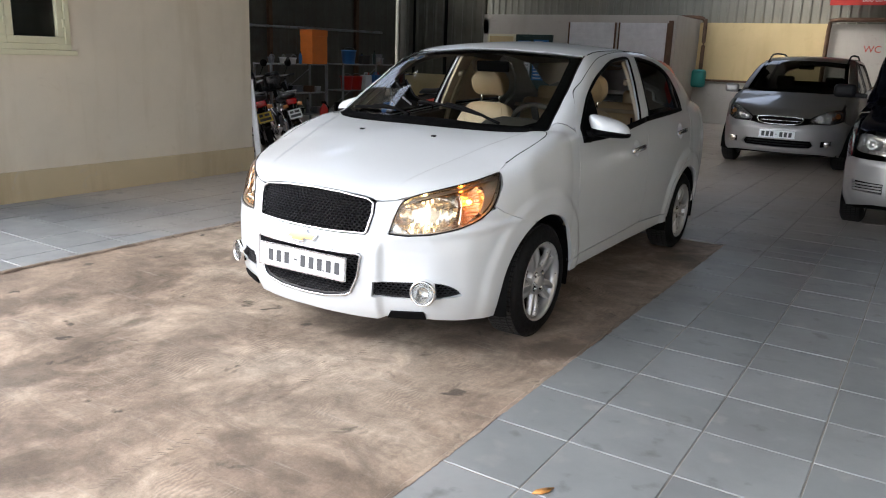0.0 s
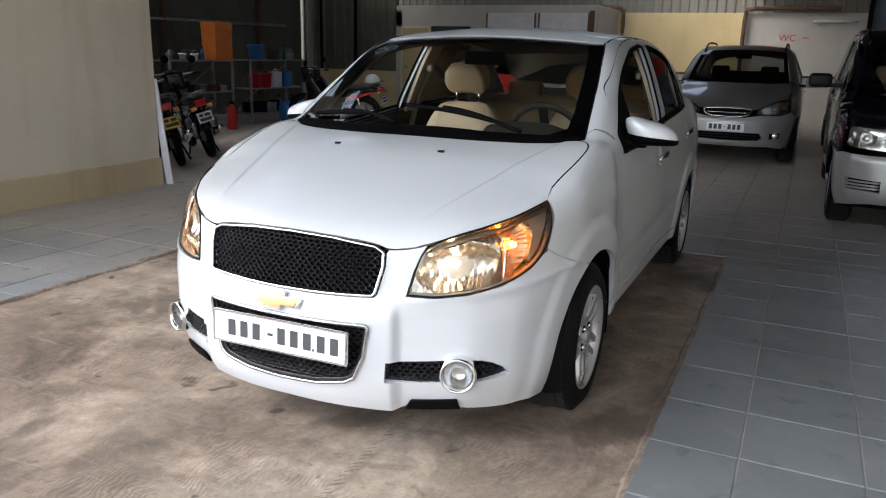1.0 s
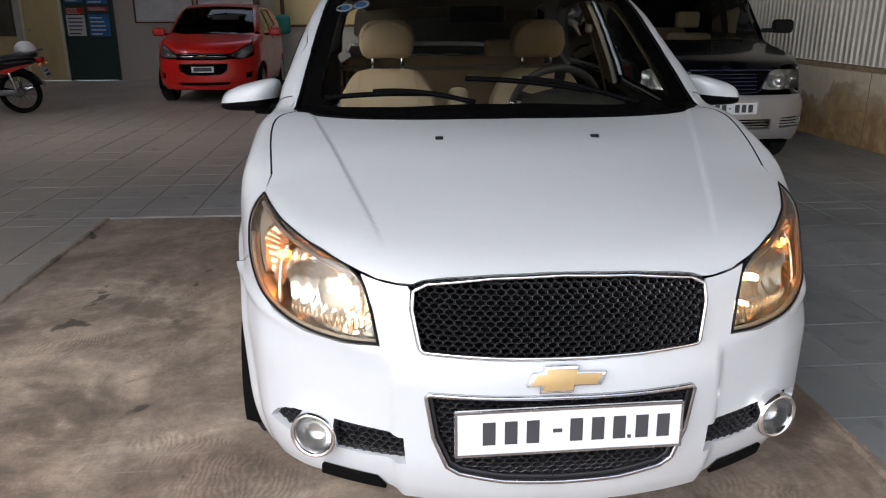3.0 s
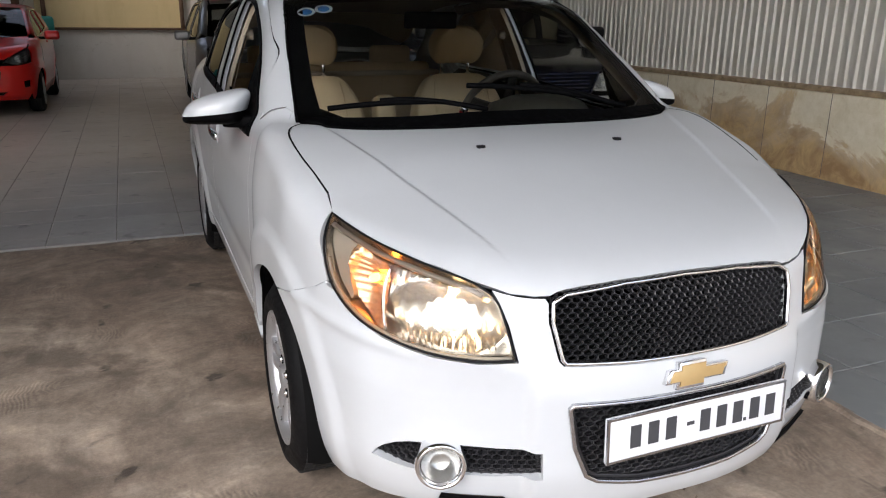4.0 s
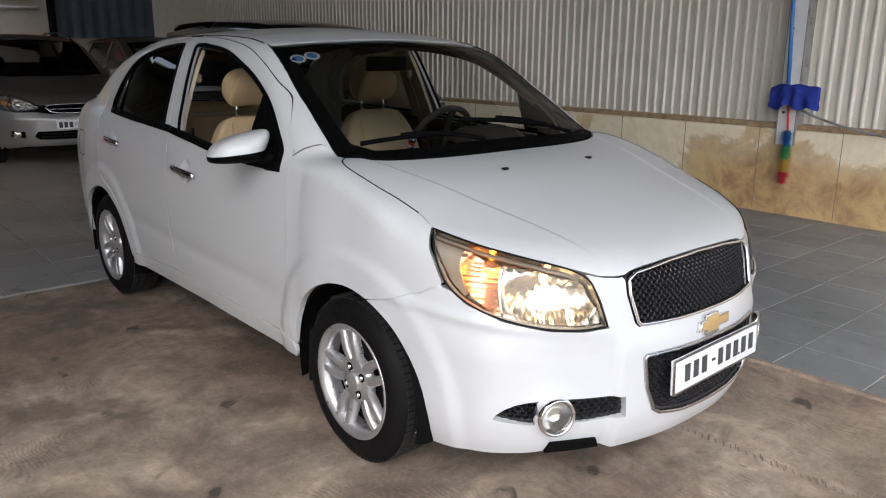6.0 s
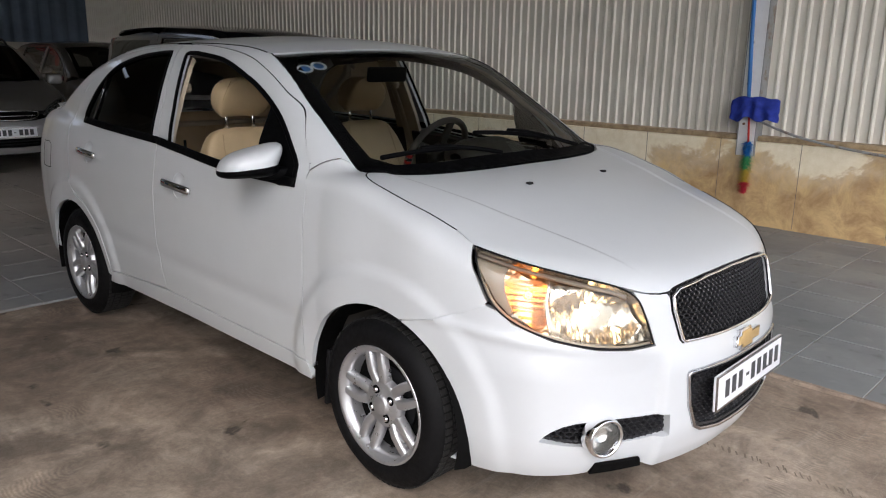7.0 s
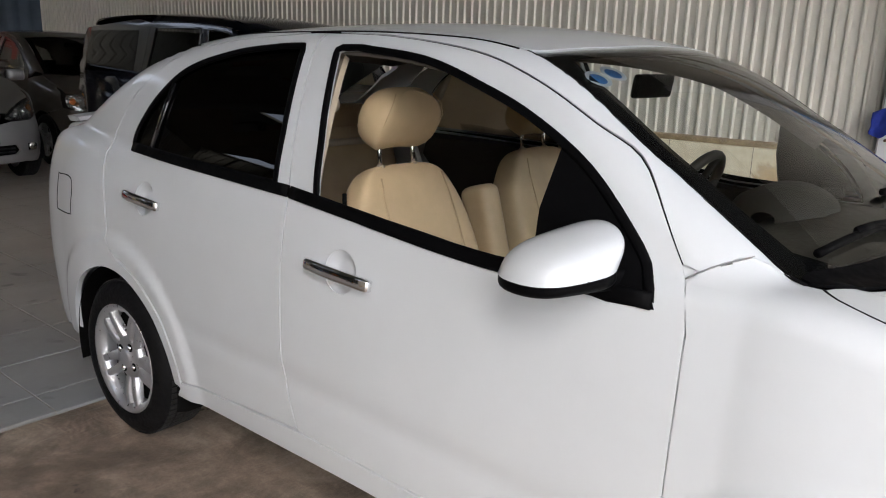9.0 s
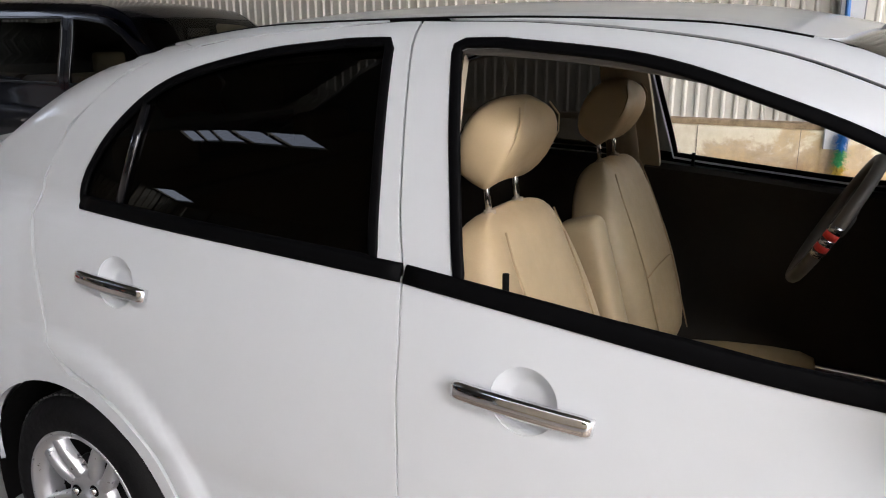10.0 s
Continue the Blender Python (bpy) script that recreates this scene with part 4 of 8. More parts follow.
PLATE_LONG = [(-0.38 + 0.095 * k, -0.38 + 0.095 * k + 0.055, -0.25, 0.25) for k in (0, 1, 2, 4, 5, 6)] + \
    [(-0.075, -0.035, -0.04, 0.04), (0.255, 0.27, -0.25, -0.18), (0.29, 0.345, -0.25, 0.25), (0.385, 0.44, -0.25, 0.25)]
PLATE_OLD = [(-0.43 + 0.125 * k, -0.43 + 0.125 * k + 0.085, -0.3, 0.3) for k in (0, 1, 2, 4, 5, 6)] + [(-0.05, 0.0, -0.04, 0.04)]


def seat(parent, name, x, y, z, s, rear=False):
    """A front seat: cushion, backrest with side bolsters, headrest on two chrome posts."""
    ob = new(name)
    ob.parent = parent
    ob.location = (x, y, z)

    def pad(nm, sections, mat="leather"):
        # sections: (y, z, half width, half thickness, tilt) from one end to the other
        bm = bmesh.new()
        rings = []
        for yy, zz, w, t, tilt in sections:
            zz = zz - {"headrest": 0.022, "backrest": 0.024}.get(nm, 0.0)
            ring = []
            for k in range(20):
                a = k * math.tau / 20
                cx, cy = math.copysign(abs(math.cos(a)) ** 0.55, math.cos(a)) * w, math.copysign(abs(math.sin(a)) ** 0.6, math.sin(a)) * t
                if cy < 0:
                    cy += 0.028 * (abs(cx) / max(w, 1e-6)) ** 3 * -1 + 0.01
                v = Vector((cx, cy, 0))
                v.rotate(Euler((tilt, 0, 0)))
                ring.append(bm.verts.new(v + Vector((0, yy, zz))))
            rings.append(ring)
        for p, q in zip(rings, rings[1:]):
            for k in range(20):
                bm.faces.new((p[k], p[(k + 1) % 20], q[(k + 1) % 20], q[k]))
        bm.faces.new(rings[0][::-1])
        bm.faces.new(rings[-1])
        bmesh.ops.recalc_face_normals(bm, faces=bm.faces)
        o = part(nm, bm, M[mat], ob)
        md = o.modifiers.new("soft", "SUBSURF")
        md.levels = md.render_levels = 1
        return o
    pad("cushion", [(-0.27, -0.07, 0.20, 0.04, math.pi / 2), (-0.26, -0.06, 0.235, 0.07, math.pi / 2), (0.0, -0.08, 0.245, 0.07, math.pi / 2), (0.22, -0.10, 0.23, 0.07, math.pi / 2)])
    back = pad("backrest", [(0.19, -0.03, 0.20, 0.06, -0.3), (0.215, 0.06, 0.25, 0.098, -0.3), (0.275, 0.25, 0.275, 0.098, -0.28), (0.315, 0.37, 0.262, 0.090, -0.26), (0.342, 0.455, 0.246, 0.080, -0.24),
                            (0.358, 0.525, 0.205, 0.068, -0.22), (0.366, 0.565, 0.180, 0.054, -0.2), (0.370, 0.588, 0.145, 0.032, -0.2), (0.372, 0.598, 0.09, 0.012, -0.2)])
    # piped seams: the centre panel's edges, its cross seam, and the bolsters' outer edges
    front = lambda zz: 0.205 + 0.155 * zz / 0.55 - 0.094 + 0.036 * max(0.0, zz - 0.32) / 0.25
    for sx in (-1, 1):
        seam = [Vector((sx * w, front(zz) - (0.012 if w > 0.16 else 0.0), zz)) for w, zz in ((0.150, 0.02), (0.152, 0.15), (0.152, 0.28), (0.150, 0.40), (0.146, 0.49), (0.135, 0.55))]
        part("stitching", tube(seam, 0.0022, 6), M["leather_seam"], back)
    part("stitching", tube([Vector((0.148 * t, front(0.26) - 0.001 - 0.004 * (1 - t * t), 0.26 + 0.012 * (1 - t * t))) for t in np.linspace(-1, 1, 9)], 0.0020, 6), M["leather_seam"], back)
    head = pad("headrest", [(0.404, 0.652, 0.070, 0.02, 0.45), (0.398, 0.662, 0.112, 0.042, 0.45), (0.382, 0.695, 0.138, 0.066, 0.45), (0.352, 0.755, 0.142, 0.074, 0.45),
                            (0.333, 0.793, 0.124, 0.062, 0.45), (0.323, 0.817, 0.094, 0.040, 0.45), (0.318, 0.828, 0.05, 0.012, 0.45)])
    for sx in (-1, 1):
        part("headrest_seam", tube([Vector((sx * w, yy, zz - 0.022)) for w, yy, zz in ((0.112, 0.350, 0.668), (0.124, 0.318, 0.70), (0.124, 0.290, 0.75), (0.108, 0.284, 0.787), (0.082, 0.297, 0.816))], 0.0018, 6), M["leather_seam"], head)
    for sx in (-1, 1):
        part("post", cyl((sx * 0.074, 0.362, 0.545), (sx * 0.074, 0.380, 0.69), 0.0068, seg=12), M["chrome"], ob)
        part("post_guide", cyl((sx * 0.074, 0.362, 0.560), (sx * 0.074, 0.364, 0.578), 0.013, seg=12), M["cabin_beige"], ob)
    return ob


# ---- the white saloon ----
SALOON = dict(
    centres=(0.3, 2.6), wheelbase=2.48, hub_z=0.285, arch=0.36, flare=0.014, flare_span=0.142,
    front=[(0, -0.862), (0.20, -0.85), (0.32, -0.823), (0.45, -0.778), (0.60, -0.705), (0.72, -0.585), (0.785, -0.45), (0.83, -0.22), (0.85, 0.05), (0.853, 0.3)],
    rear=[(0, 3.44), (0.25, 3.43), (0.5, 3.39), (0.7, 3.28), (0.79, 3.12), (0.835, 2.9), (0.852, 2.6)],
    mid=[(0.3, 0.853), (1.2, 0.855), (2.0, 0.855), (2.6, 0.852)],
    tuck_front=[(0.18, 0.05), (0.25, 0.018), (0.34, 0.0), (0.52, 0.0), (0.61, 0.022), (0.70, 0.042), (0.75, 0.055), (0.8, 0.075), (0.9, 0.15)],
    tuck_side=[(0.16, 0.08), (0.28, 0.03), (0.40, 0.014), (0.64, 0.0), (0.80, 0.003), (0.92, 0.018), (1.03, 0.05), (1.12, 0.11)],
    tuck_rear=[(0.2, 0.06), (0.35, 0.01), (0.6, 0.0), (0.8, 0.02), (1.0, 0.06), (1.12, 0.11)],
    top=[(-0.9, 0.70), (-0.80, 0.772), (-0.68, 0.835), (-0.4, 0.928), (-0.13, 0.997), (0.08, 1.026), (0.3, 1.045), (1.0, 1.06), (2.6, 1.09), (3.0, 1.115), (3.38, 1.095), (3.5, 1.06)],
    crown=[(-0.9, 0.11), (-0.3, 0.12), (-0.1, 0.075), (0.2, 0.012), (2.5, 0.01), (3.4, 0.03)],
    bonnet_line=(-0.70, 0.40, 0.15, 0.635, -0.0055),
    roof=[(-0.2, 0.85), (0.08, 1.02), (0.45, 1.245), (0.85, 1.455), (1.1, 1.497), (1.5, 1.515), (1.9, 1.507), (2.2, 1.476), (2.5, 1.41), (2.8, 1.29), (3.05, 1.16), (3.2, 1.07), (3.4, 0.95)],
    bow=[(0.0, 0.30), (0.4, 0.25), (0.9, 0.13), (1.5, 0.0), (2.2, 0.0), (2.8, -0.15), (3.1, -0.25)],
    roof_crown=[(0.1, 0.0), (0.5, 0.05), (0.9, 0.10), (1.5, 0.12), (2.3, 0.12), (2.9, 0.06)],
    cabin_side=[(0.2, 0.70), (0.8, 0.77), (0.9, 0.815), (1.035, 0.805), (1.2, 0.752), (1.35, 0.69), (1.425, 0.652), (1.52, 0.59)],
    cabin_plan=[(0.0, 0.075), (0.3, 0.038), (0.55, 0.018), (0.8, 0.010), (1.2, 0.0), (2.0, 0.0), (2.5, 0.03), (3.0, 0.10), (3.3, 0.18)],
    creases=[((0.47, 0.03), 0.005, 0.04)],
    soft_low=0.058, soft_cab=0.06, soft_join=0.02,
)
skin = Skin(SALOON)
HZ, AR, WB = 0.285, 0.36, 2.48

car = empty("white_saloon_car", None, "white four-door saloon car with lit headlamps and lowered windows", "car")

# outlines: (angle, height) on the nose, (y, z) on the sides, (x, y) from above
LAMP_TOP = [(0.873, 0.882), (0.80, 0.864), (0.72, 0.845), (0.60, 0.818), (0.50, 0.792), (0.455, 0.772), (0.425, 0.745)]
LAMP = LAMP_TOP + [(0.405, 0.69), (0.385, 0.615), (0.46, 0.612), (0.55, 0.622), (0.66, 0.645), (0.76, 0.685), (0.82, 0.735), (0.852, 0.80)]
LAMP = np.concatenate([smooth_line(LAMP[:9], 0.012)[:-1], smooth_line(LAMP[8:] + LAMP[:1], 0.012)[:-1]])
HOOD_EDGE = LAMP_TOP[:5] + [(0.45, 0.778), (0.40, 0.762), (0.35, 0.756), (0.318, 0.757)]
GRILLE = [(0.0, 0.775), (0.15, 0.771), (0.285, 0.757), (0.312, 0.742), (0.312, 0.70), (0.292, 0.615), (0.285, 0.607), (0.15, 0.603), (0.0, 0.601)]
LOWER = [(0.0, 0.512), (0.12, 0.512), (0.270, 0.511), (0.276, 0.503), (0.262, 0.40), (0.235, 0.325), (0.21, 0.308), (0.12, 0.290), (0.0, 0.284)]
FOG = [(0.326, 0.386), (0.42, 0.391), (0.51, 0.397), (0.56, 0.398), (0.60, 0.394), (0.632, 0.384), (0.658, 0.369), (0.678, 0.351), (0.690, 0.333), (0.65, 0.325), (0.60, 0.319), (0.52, 0.313), (0.42, 0.310), (0.322, 0.314)]
SEAM = [(0.40, 0.725), (0.35, 0.698), (0.24, 0.655), (0.12, HZ + math.sqrt(AR**2 - 0.12**2))]

# bumper with openings
arch_front = [(y, z) for y, z in arc(0, HZ, AR, 109.5, 195, 30)]
seam3 = skin.side([(-a, b) for a, b in SEAM[:-1]] + arch_front)
seamN = [tuple(q) for q in skin.to_nose(seam3)]
half = [(0.0, 0.594), (0.15, 0.596), (0.288, 0.600), (0.299, 0.612), (0.320, 0.70), (0.3205, 0.742), (0.327, 0.7515), (0.35, 0.7522), (0.38, 0.7555), (0.412, 0.762), (0.436, 0.769), (0.429, 0.758),
        (0.4195, 0.742), (0.399, 0.69), (0.379, 0.609), (0.46, 0.606), (0.55, 0.616), (0.665, 0.640), (0.768, 0.682), (0.80, 0.712)] + seamN + \
       [(0.95, 0.185), (0.75, 0.196), (0.57, 0.204), (0.545, 0.206), (0.53, 0.246), (0.40, 0.240), (0.38, 0.205), (0.36, 0.196), (0.2, 0.20), (0.0, 0.203)]
low_hole = mirror_outline(LOWER)
fog_r, fog_l = [tuple(p) for p in FOG], [(-a, b) for a, b in FOG]
bumper = panel("front_bumper", skin, skin.nose, mirror_outline(half), M["white"], car, [low_hole, fog_r, fog_l], 0.011, flange=0.03,
               bulge=lambda v: -0.018 * sstep(np.abs(v[:, 0]), 0.338, 0.366) * (1 - sstep(np.abs(v[:, 0]), 0.48, 0.75)) * (1 - sstep(v[:, 1], 0.53, 0.60)) + 0.009 * np.exp(-((v[:, 1] - 0.56 - 0.10 * np.abs(v[:, 0])) / 0.016) ** 2) * sstep(np.abs(v[:, 0]), 0.36, 0.45))


def ring_line(outline, how, h=0.012, lift=0.0, closed=True):
    q = resample(np.asarray(outline, float), h, closed)
    p = how(q)
    n = skin.normal(p)
    return p + n * lift, n


p, n = ring_line(mirror_outline(GRILLE), skin.nose, 0.015, 0.004)
strip("grille_frame", p, n, 0.009, 0.008, M["chrome"], car, closed=True, label="chrome grille surround")
p, n = ring_line(mirror_outline(LOWER), skin.nose, 0.015, 0.003)
strip("lower_grille_frame", p, n, 0.011, 0.007, M["satin_chrome"], car, closed=True)
for outline, deep in ((mirror_outline(LOWER), -0.006), (FOG, -0.032), (fog_l, -0.032)):
    o = np.asarray(outline, float)
    o = o.mean(0) + (o - o.mean(0)) * [0.985, 0.955]
    p, n = ring_line(o, skin.nose, 0.015, deep)
    strip("grille_lining", p, n, 0.016, 0.004, M["grille_black"], car, closed=True)
upper = hex_mesh("grille", skin, skin.nose, mirror_outline(GRILLE), M["grille_black"], car)
panel("grille_backing", skin, skin.nose, mirror_outline(GRILLE), M["matt_black"], car, h=0.05, lift=-0.06, flange=0)
hex_mesh("lower_grille", skin, skin.nose, low_hole, M["grille_black"], car, (0.026, 0.0165), lift=-0.013)
panel("lower_grille_backing", skin, skin.nose, low_hole, M["matt_black"], car, h=0.05, lift=-0.06, flange=0)
for s in (1, -1):
    for half_fog in ([q for q in FOG if q[0] < 0.53], [q for q in FOG if q[0] > 0.5]):
        hex_mesh("fog_grille", skin, skin.nose, half_fog, M["grille_black"], car, (0.024, 0.016), s=s, lift=-0.026, clear=(0.53, 0.355, 0.056))
    panel("fog_backing", skin, skin.nose, FOG, M["matt_black"], car, h=0.04, lift=-0.055, flange=0, s=s)
    c = skin.nose([(0.53, 0.355)])
    nn = skin.normal(c)[0]
    c = c[0]
    axis = Vector((nn[0] * s * 0.6, nn[1], nn[2] * 0.3)).normalized()
    fog = new("fog_lamp")
    fog.parent = car
    fog.matrix_local = Matrix.Translation(Vector((c[0] * s, c[1], c[2])) + axis * 0.008) @ axis.to_track_quat("X", "Z").to_matrix().to_4x4()
    part("bezel", lathe([(-0.03, 0.046), (0.008, 0.050), (0.014, 0.054), (0.012, 0.059), (0.0, 0.062), (-0.03, 0.062)], 48), M["chrome"], fog)
    part("bowl", lathe([(0.0, 0.047), (-0.012, 0.042), (-0.03, 0.028), (-0.036, 0.012), (-0.037, 0.0001)], 32), M["fog_bowl"], fog)
    part("fog_lens", lathe([(0.004, 0.049), (0.009, 0.035), (0.012, 0.018), (0.013, 0.0001)], 32), M["lens"], fog)
    panel("bumper_insert", skin, skin.nose, [(0.397, 0.243), (0.532, 0.249), (0.544, 0.210), (0.382, 0.207)], M["matt_black"], car, h=0.03, lift=-0.004, flange=0.01, s=s)

# badge, a plain gold cross-bar shape in a chrome rim
bw = [(-0.045, 0.0285), (0.025, 0.0285), (0.022, 0.0145), (0.083, 0.0145), (0.07, -0.0145), (0.016, -0.0145), (0.013, -0.0285), (-0.057, -0.0285), (-0.0535, -0.0145), (-0.083, -0.0145), (-0.07, 0.0145), (-0.048, 0.0145)]
c = skin.nose([(0.0, 0.560)])[0]
tilt = pose(0, c[1] - 0.016, 0.560, -14)
bw = [(a * 1.12, b * 1.12) for a, b in bw]
badge = part("badge", extrude_poly(bw, 0.016, tilt, 0.003), M["chrome"], car, "gold badge with a chrome rim")
part("badge_face", extrude_poly([(a * 0.88, b * 0.76) for a, b in bw], 0.006, tilt @ pose(0, -0.003, 0), 0.001), M["gold"], badge)
number_plate(car, pose(0.008, -0.884, 0.440, -3, 0, 1.2), 0.535, 0.113, PLATE_LONG)
part("plate_bracket", box((-0.15, -0.878, 0.39), (0.15, -0.80, 0.48), 0.004), M["black_plastic"], car)

# bonnet
edge3 = skin.nose(HOOD_EDGE)
front3 = skin.nose([(0.30, 0.764), (0.2, 0.776), (0.1, 0.781), (0.0, 0.783)])
hood_half = [tuple(q) for q in smooth_line([(0.0, 0.06), (0.20, 0.064), (0.35, 0.078), (0.50, 0.105), (0.61, 0.146), (0.68, 0.199)], 0.02)] + \
    [tuple(q) for q in smooth_line([(0.700, 0.208), (0.731, 0.18), (0.750, 0.125), (0.755, 0.05), (0.748, -0.05), (0.735, -0.15), (0.724, -0.235)], 0.02)] + \
    [(p[0] - 0.001, p[1]) for p in edge3] + [(p[0], p[1] + 0.001) for p in front3]
hood_half[-1] = (0.0, hood_half[-1][1])
panel("bonnet", skin, skin.over, mirror_outline(hood_half), M["white"], car, h=0.0095, lift=0.0, flange=0.018)
for s in (1, -1):
    p = skin.over(smooth_line([(0.699, 0.213), (0.7335, 0.181), (0.7545, 0.125), (0.7575, 0.05), (0.7505, -0.05), (0.7375, -0.15), (0.7265, -0.235)], 0.02))
    # black strip laid on the skin for the shade between bonnet and wing
    strip("bonnet_gap", p, skin.normal(p), 0.0055, 0.0006, M["matt_black"], car, s=s)
    c = skin.over([(s * 0.2375, -0.13)])[0]
    jet = part("washer_jet", box((-0.012, -0.008, -0.003), (0.012, 0.01, 0.007), 0.003), M["black_plastic"], car)
    jet.location = c

# sides
GAP = 0.0045
DOOR_F = [(0.400, 0.338), (0.398, 0.617), (0.395, 0.826), (0.398, 0.94), (0.425, 1.03), (0.553, 1.205), (0.689, 1.286), (0.853, 1.365), (1.046, 1.422), (1.337, 1.455), (1.607, 1.463),
          (1.562, 1.16), (1.535, 1.04), (1.527, 0.92), (1.524, 0.557), (1.508, 0.46), (1.481, 0.362)]
DOOR_F = [tuple(q) for q in smooth_line(DOOR_F[3:11], 0.03)][1:] + DOOR_F[11:] + DOOR_F[:4]
WIN_F = [tuple(q) for q in smooth_line([(1.432, 1.035), (1.455, 1.14), (1.480, 1.25), (1.508, 1.39), (1.514, 1.42)], 0.03)] + [(1.500, 1.427)] + \
    [tuple(q) for q in smooth_line([(1.43, 1.428), (1.18, 1.403), (0.985, 1.350), (0.826, 1.290), (0.661, 1.198), (0.52, 1.07), (0.468, 0.985)], 0.03)] + [(0.9, 0.988), (1.3, 1.022)]
DOOR_R = [(1.487, 0.365), (1.513, 0.46), (1.5295, 0.557), (1.5325, 0.92), (1.5405, 1.04), (1.5675, 1.16), (1.6125, 1.463), (1.704, 1.460), (2.081, 1.428), (2.34, 1.362), (2.515, 1.236), (2.578, 1.11),
          (2.556, 1.0), (2.512, 0.85), (2.492, 0.74)] + arc(WB, HZ, 0.41, 103, 172, 16) + [(2.07, 0.333)]
DOOR_R = DOOR_R[:6] + [tuple(q) for q in smooth_line(DOOR_R[6:16], 0.03)] + DOOR_R[16:]
WIN_R = [(1.597, 1.052), (1.612, 1.16)] + [tuple(q) for q in smooth_line([(1.626, 1.272), (1.645, 1.415)], 0.05)] + [(1.656, 1.43)] + \
    [tuple(q) for q in smooth_line([(1.75, 1.428), (1.967, 1.405), (2.205, 1.342), (2.352, 1.238), (2.418, 1.14), (2.425, 1.09)], 0.03)] + [(2.41, 1.07)]
a_top = HZ + math.sqrt(AR**2 - 0.12**2)
HOOD_SIDE = [tuple(p[1:]) for p in skin.over([(0.702, 0.215), (0.736, 0.182), (0.757, 0.125), (0.760, 0.05), (0.753, -0.05), (0.740, -0.15), (0.729, -0.235)])] + [tuple(p[1:]) for p in skin.nose([(0.878, 0.886)])]
FENDER = [(0.396, 0.335), (0.394, 0.617), (0.391, 0.826), (0.394, 0.94), (0.418, 1.024), (0.402, 1.041), (0.367, 1.060), (0.33, 1.071), (0.30, 1.060), (0.275, 1.045)] + HOOD_SIDE + [(-0.345, 0.83), (-0.366, 0.80), (-0.405, 0.735)] + [(-a, b + 0.004) for a, b in SEAM[1:3]] + [(0 - 0.115, a_top + 0.003)] + arc(0, HZ, AR, 106, 6, 30)
ends = [FENDER.index(HOOD_SIDE[0]), FENDER.index(HOOD_SIDE[-1])]
HOOD_LINE = smooth_line([(0.702, 0.215), (0.736, 0.182), (0.757, 0.125), (0.760, 0.05), (0.753, -0.05), (0.740, -0.15), (0.729, -0.235)], 0.02)
WING = np.concatenate([skin.side(resample(np.asarray(FENDER[:ends[0]], float), 0.025, False)), skin.over(HOOD_LINE), skin.nose([(0.878, 0.886)]),
                       skin.side(resample(np.asarray(FENDER[ends[1] + 1:], float), 0.025, False))])
WING = [tuple(q) for q in skin.to_shoulder(WING)]
QUARTER = [(2.1, 1.432), (2.35, 1.368), (2.526, 1.241), (2.59, 1.11), (2.568, 1.0), (2.524, 0.85), (2.504, 0.748)] + arc(WB, HZ, 0.398, 98, 172, 16) + [(2.085, 0.30)] + \
    arc(WB, HZ, AR, 176, 6, 34) + [(2.87, 0.285), (3.02, 0.29), (3.04, 0.63), (3.16, 0.70), (3.26, 0.74), (3.22, 0.86), (3.20, 1.0), (3.08, 1.07), (2.95, 1.115), (2.80, 1.20), (2.62, 1.31), (2.40, 1.405), (2.1, 1.468)]
SILL = [(0.405, 0.333), (1.48, 0.358), (2.07, 0.329), (2.085, 0.30), (2.11, 0.268), (1.3, 0.276), (0.375, 0.268), (0.368, 0.29), (0.388, 0.329)]
def dish_outline(y, z):
    return [(y + 0.058 * math.cos(a), z + 0.056 * math.sin(a)) for a in np.linspace(0, math.tau, 37)[:-1]]


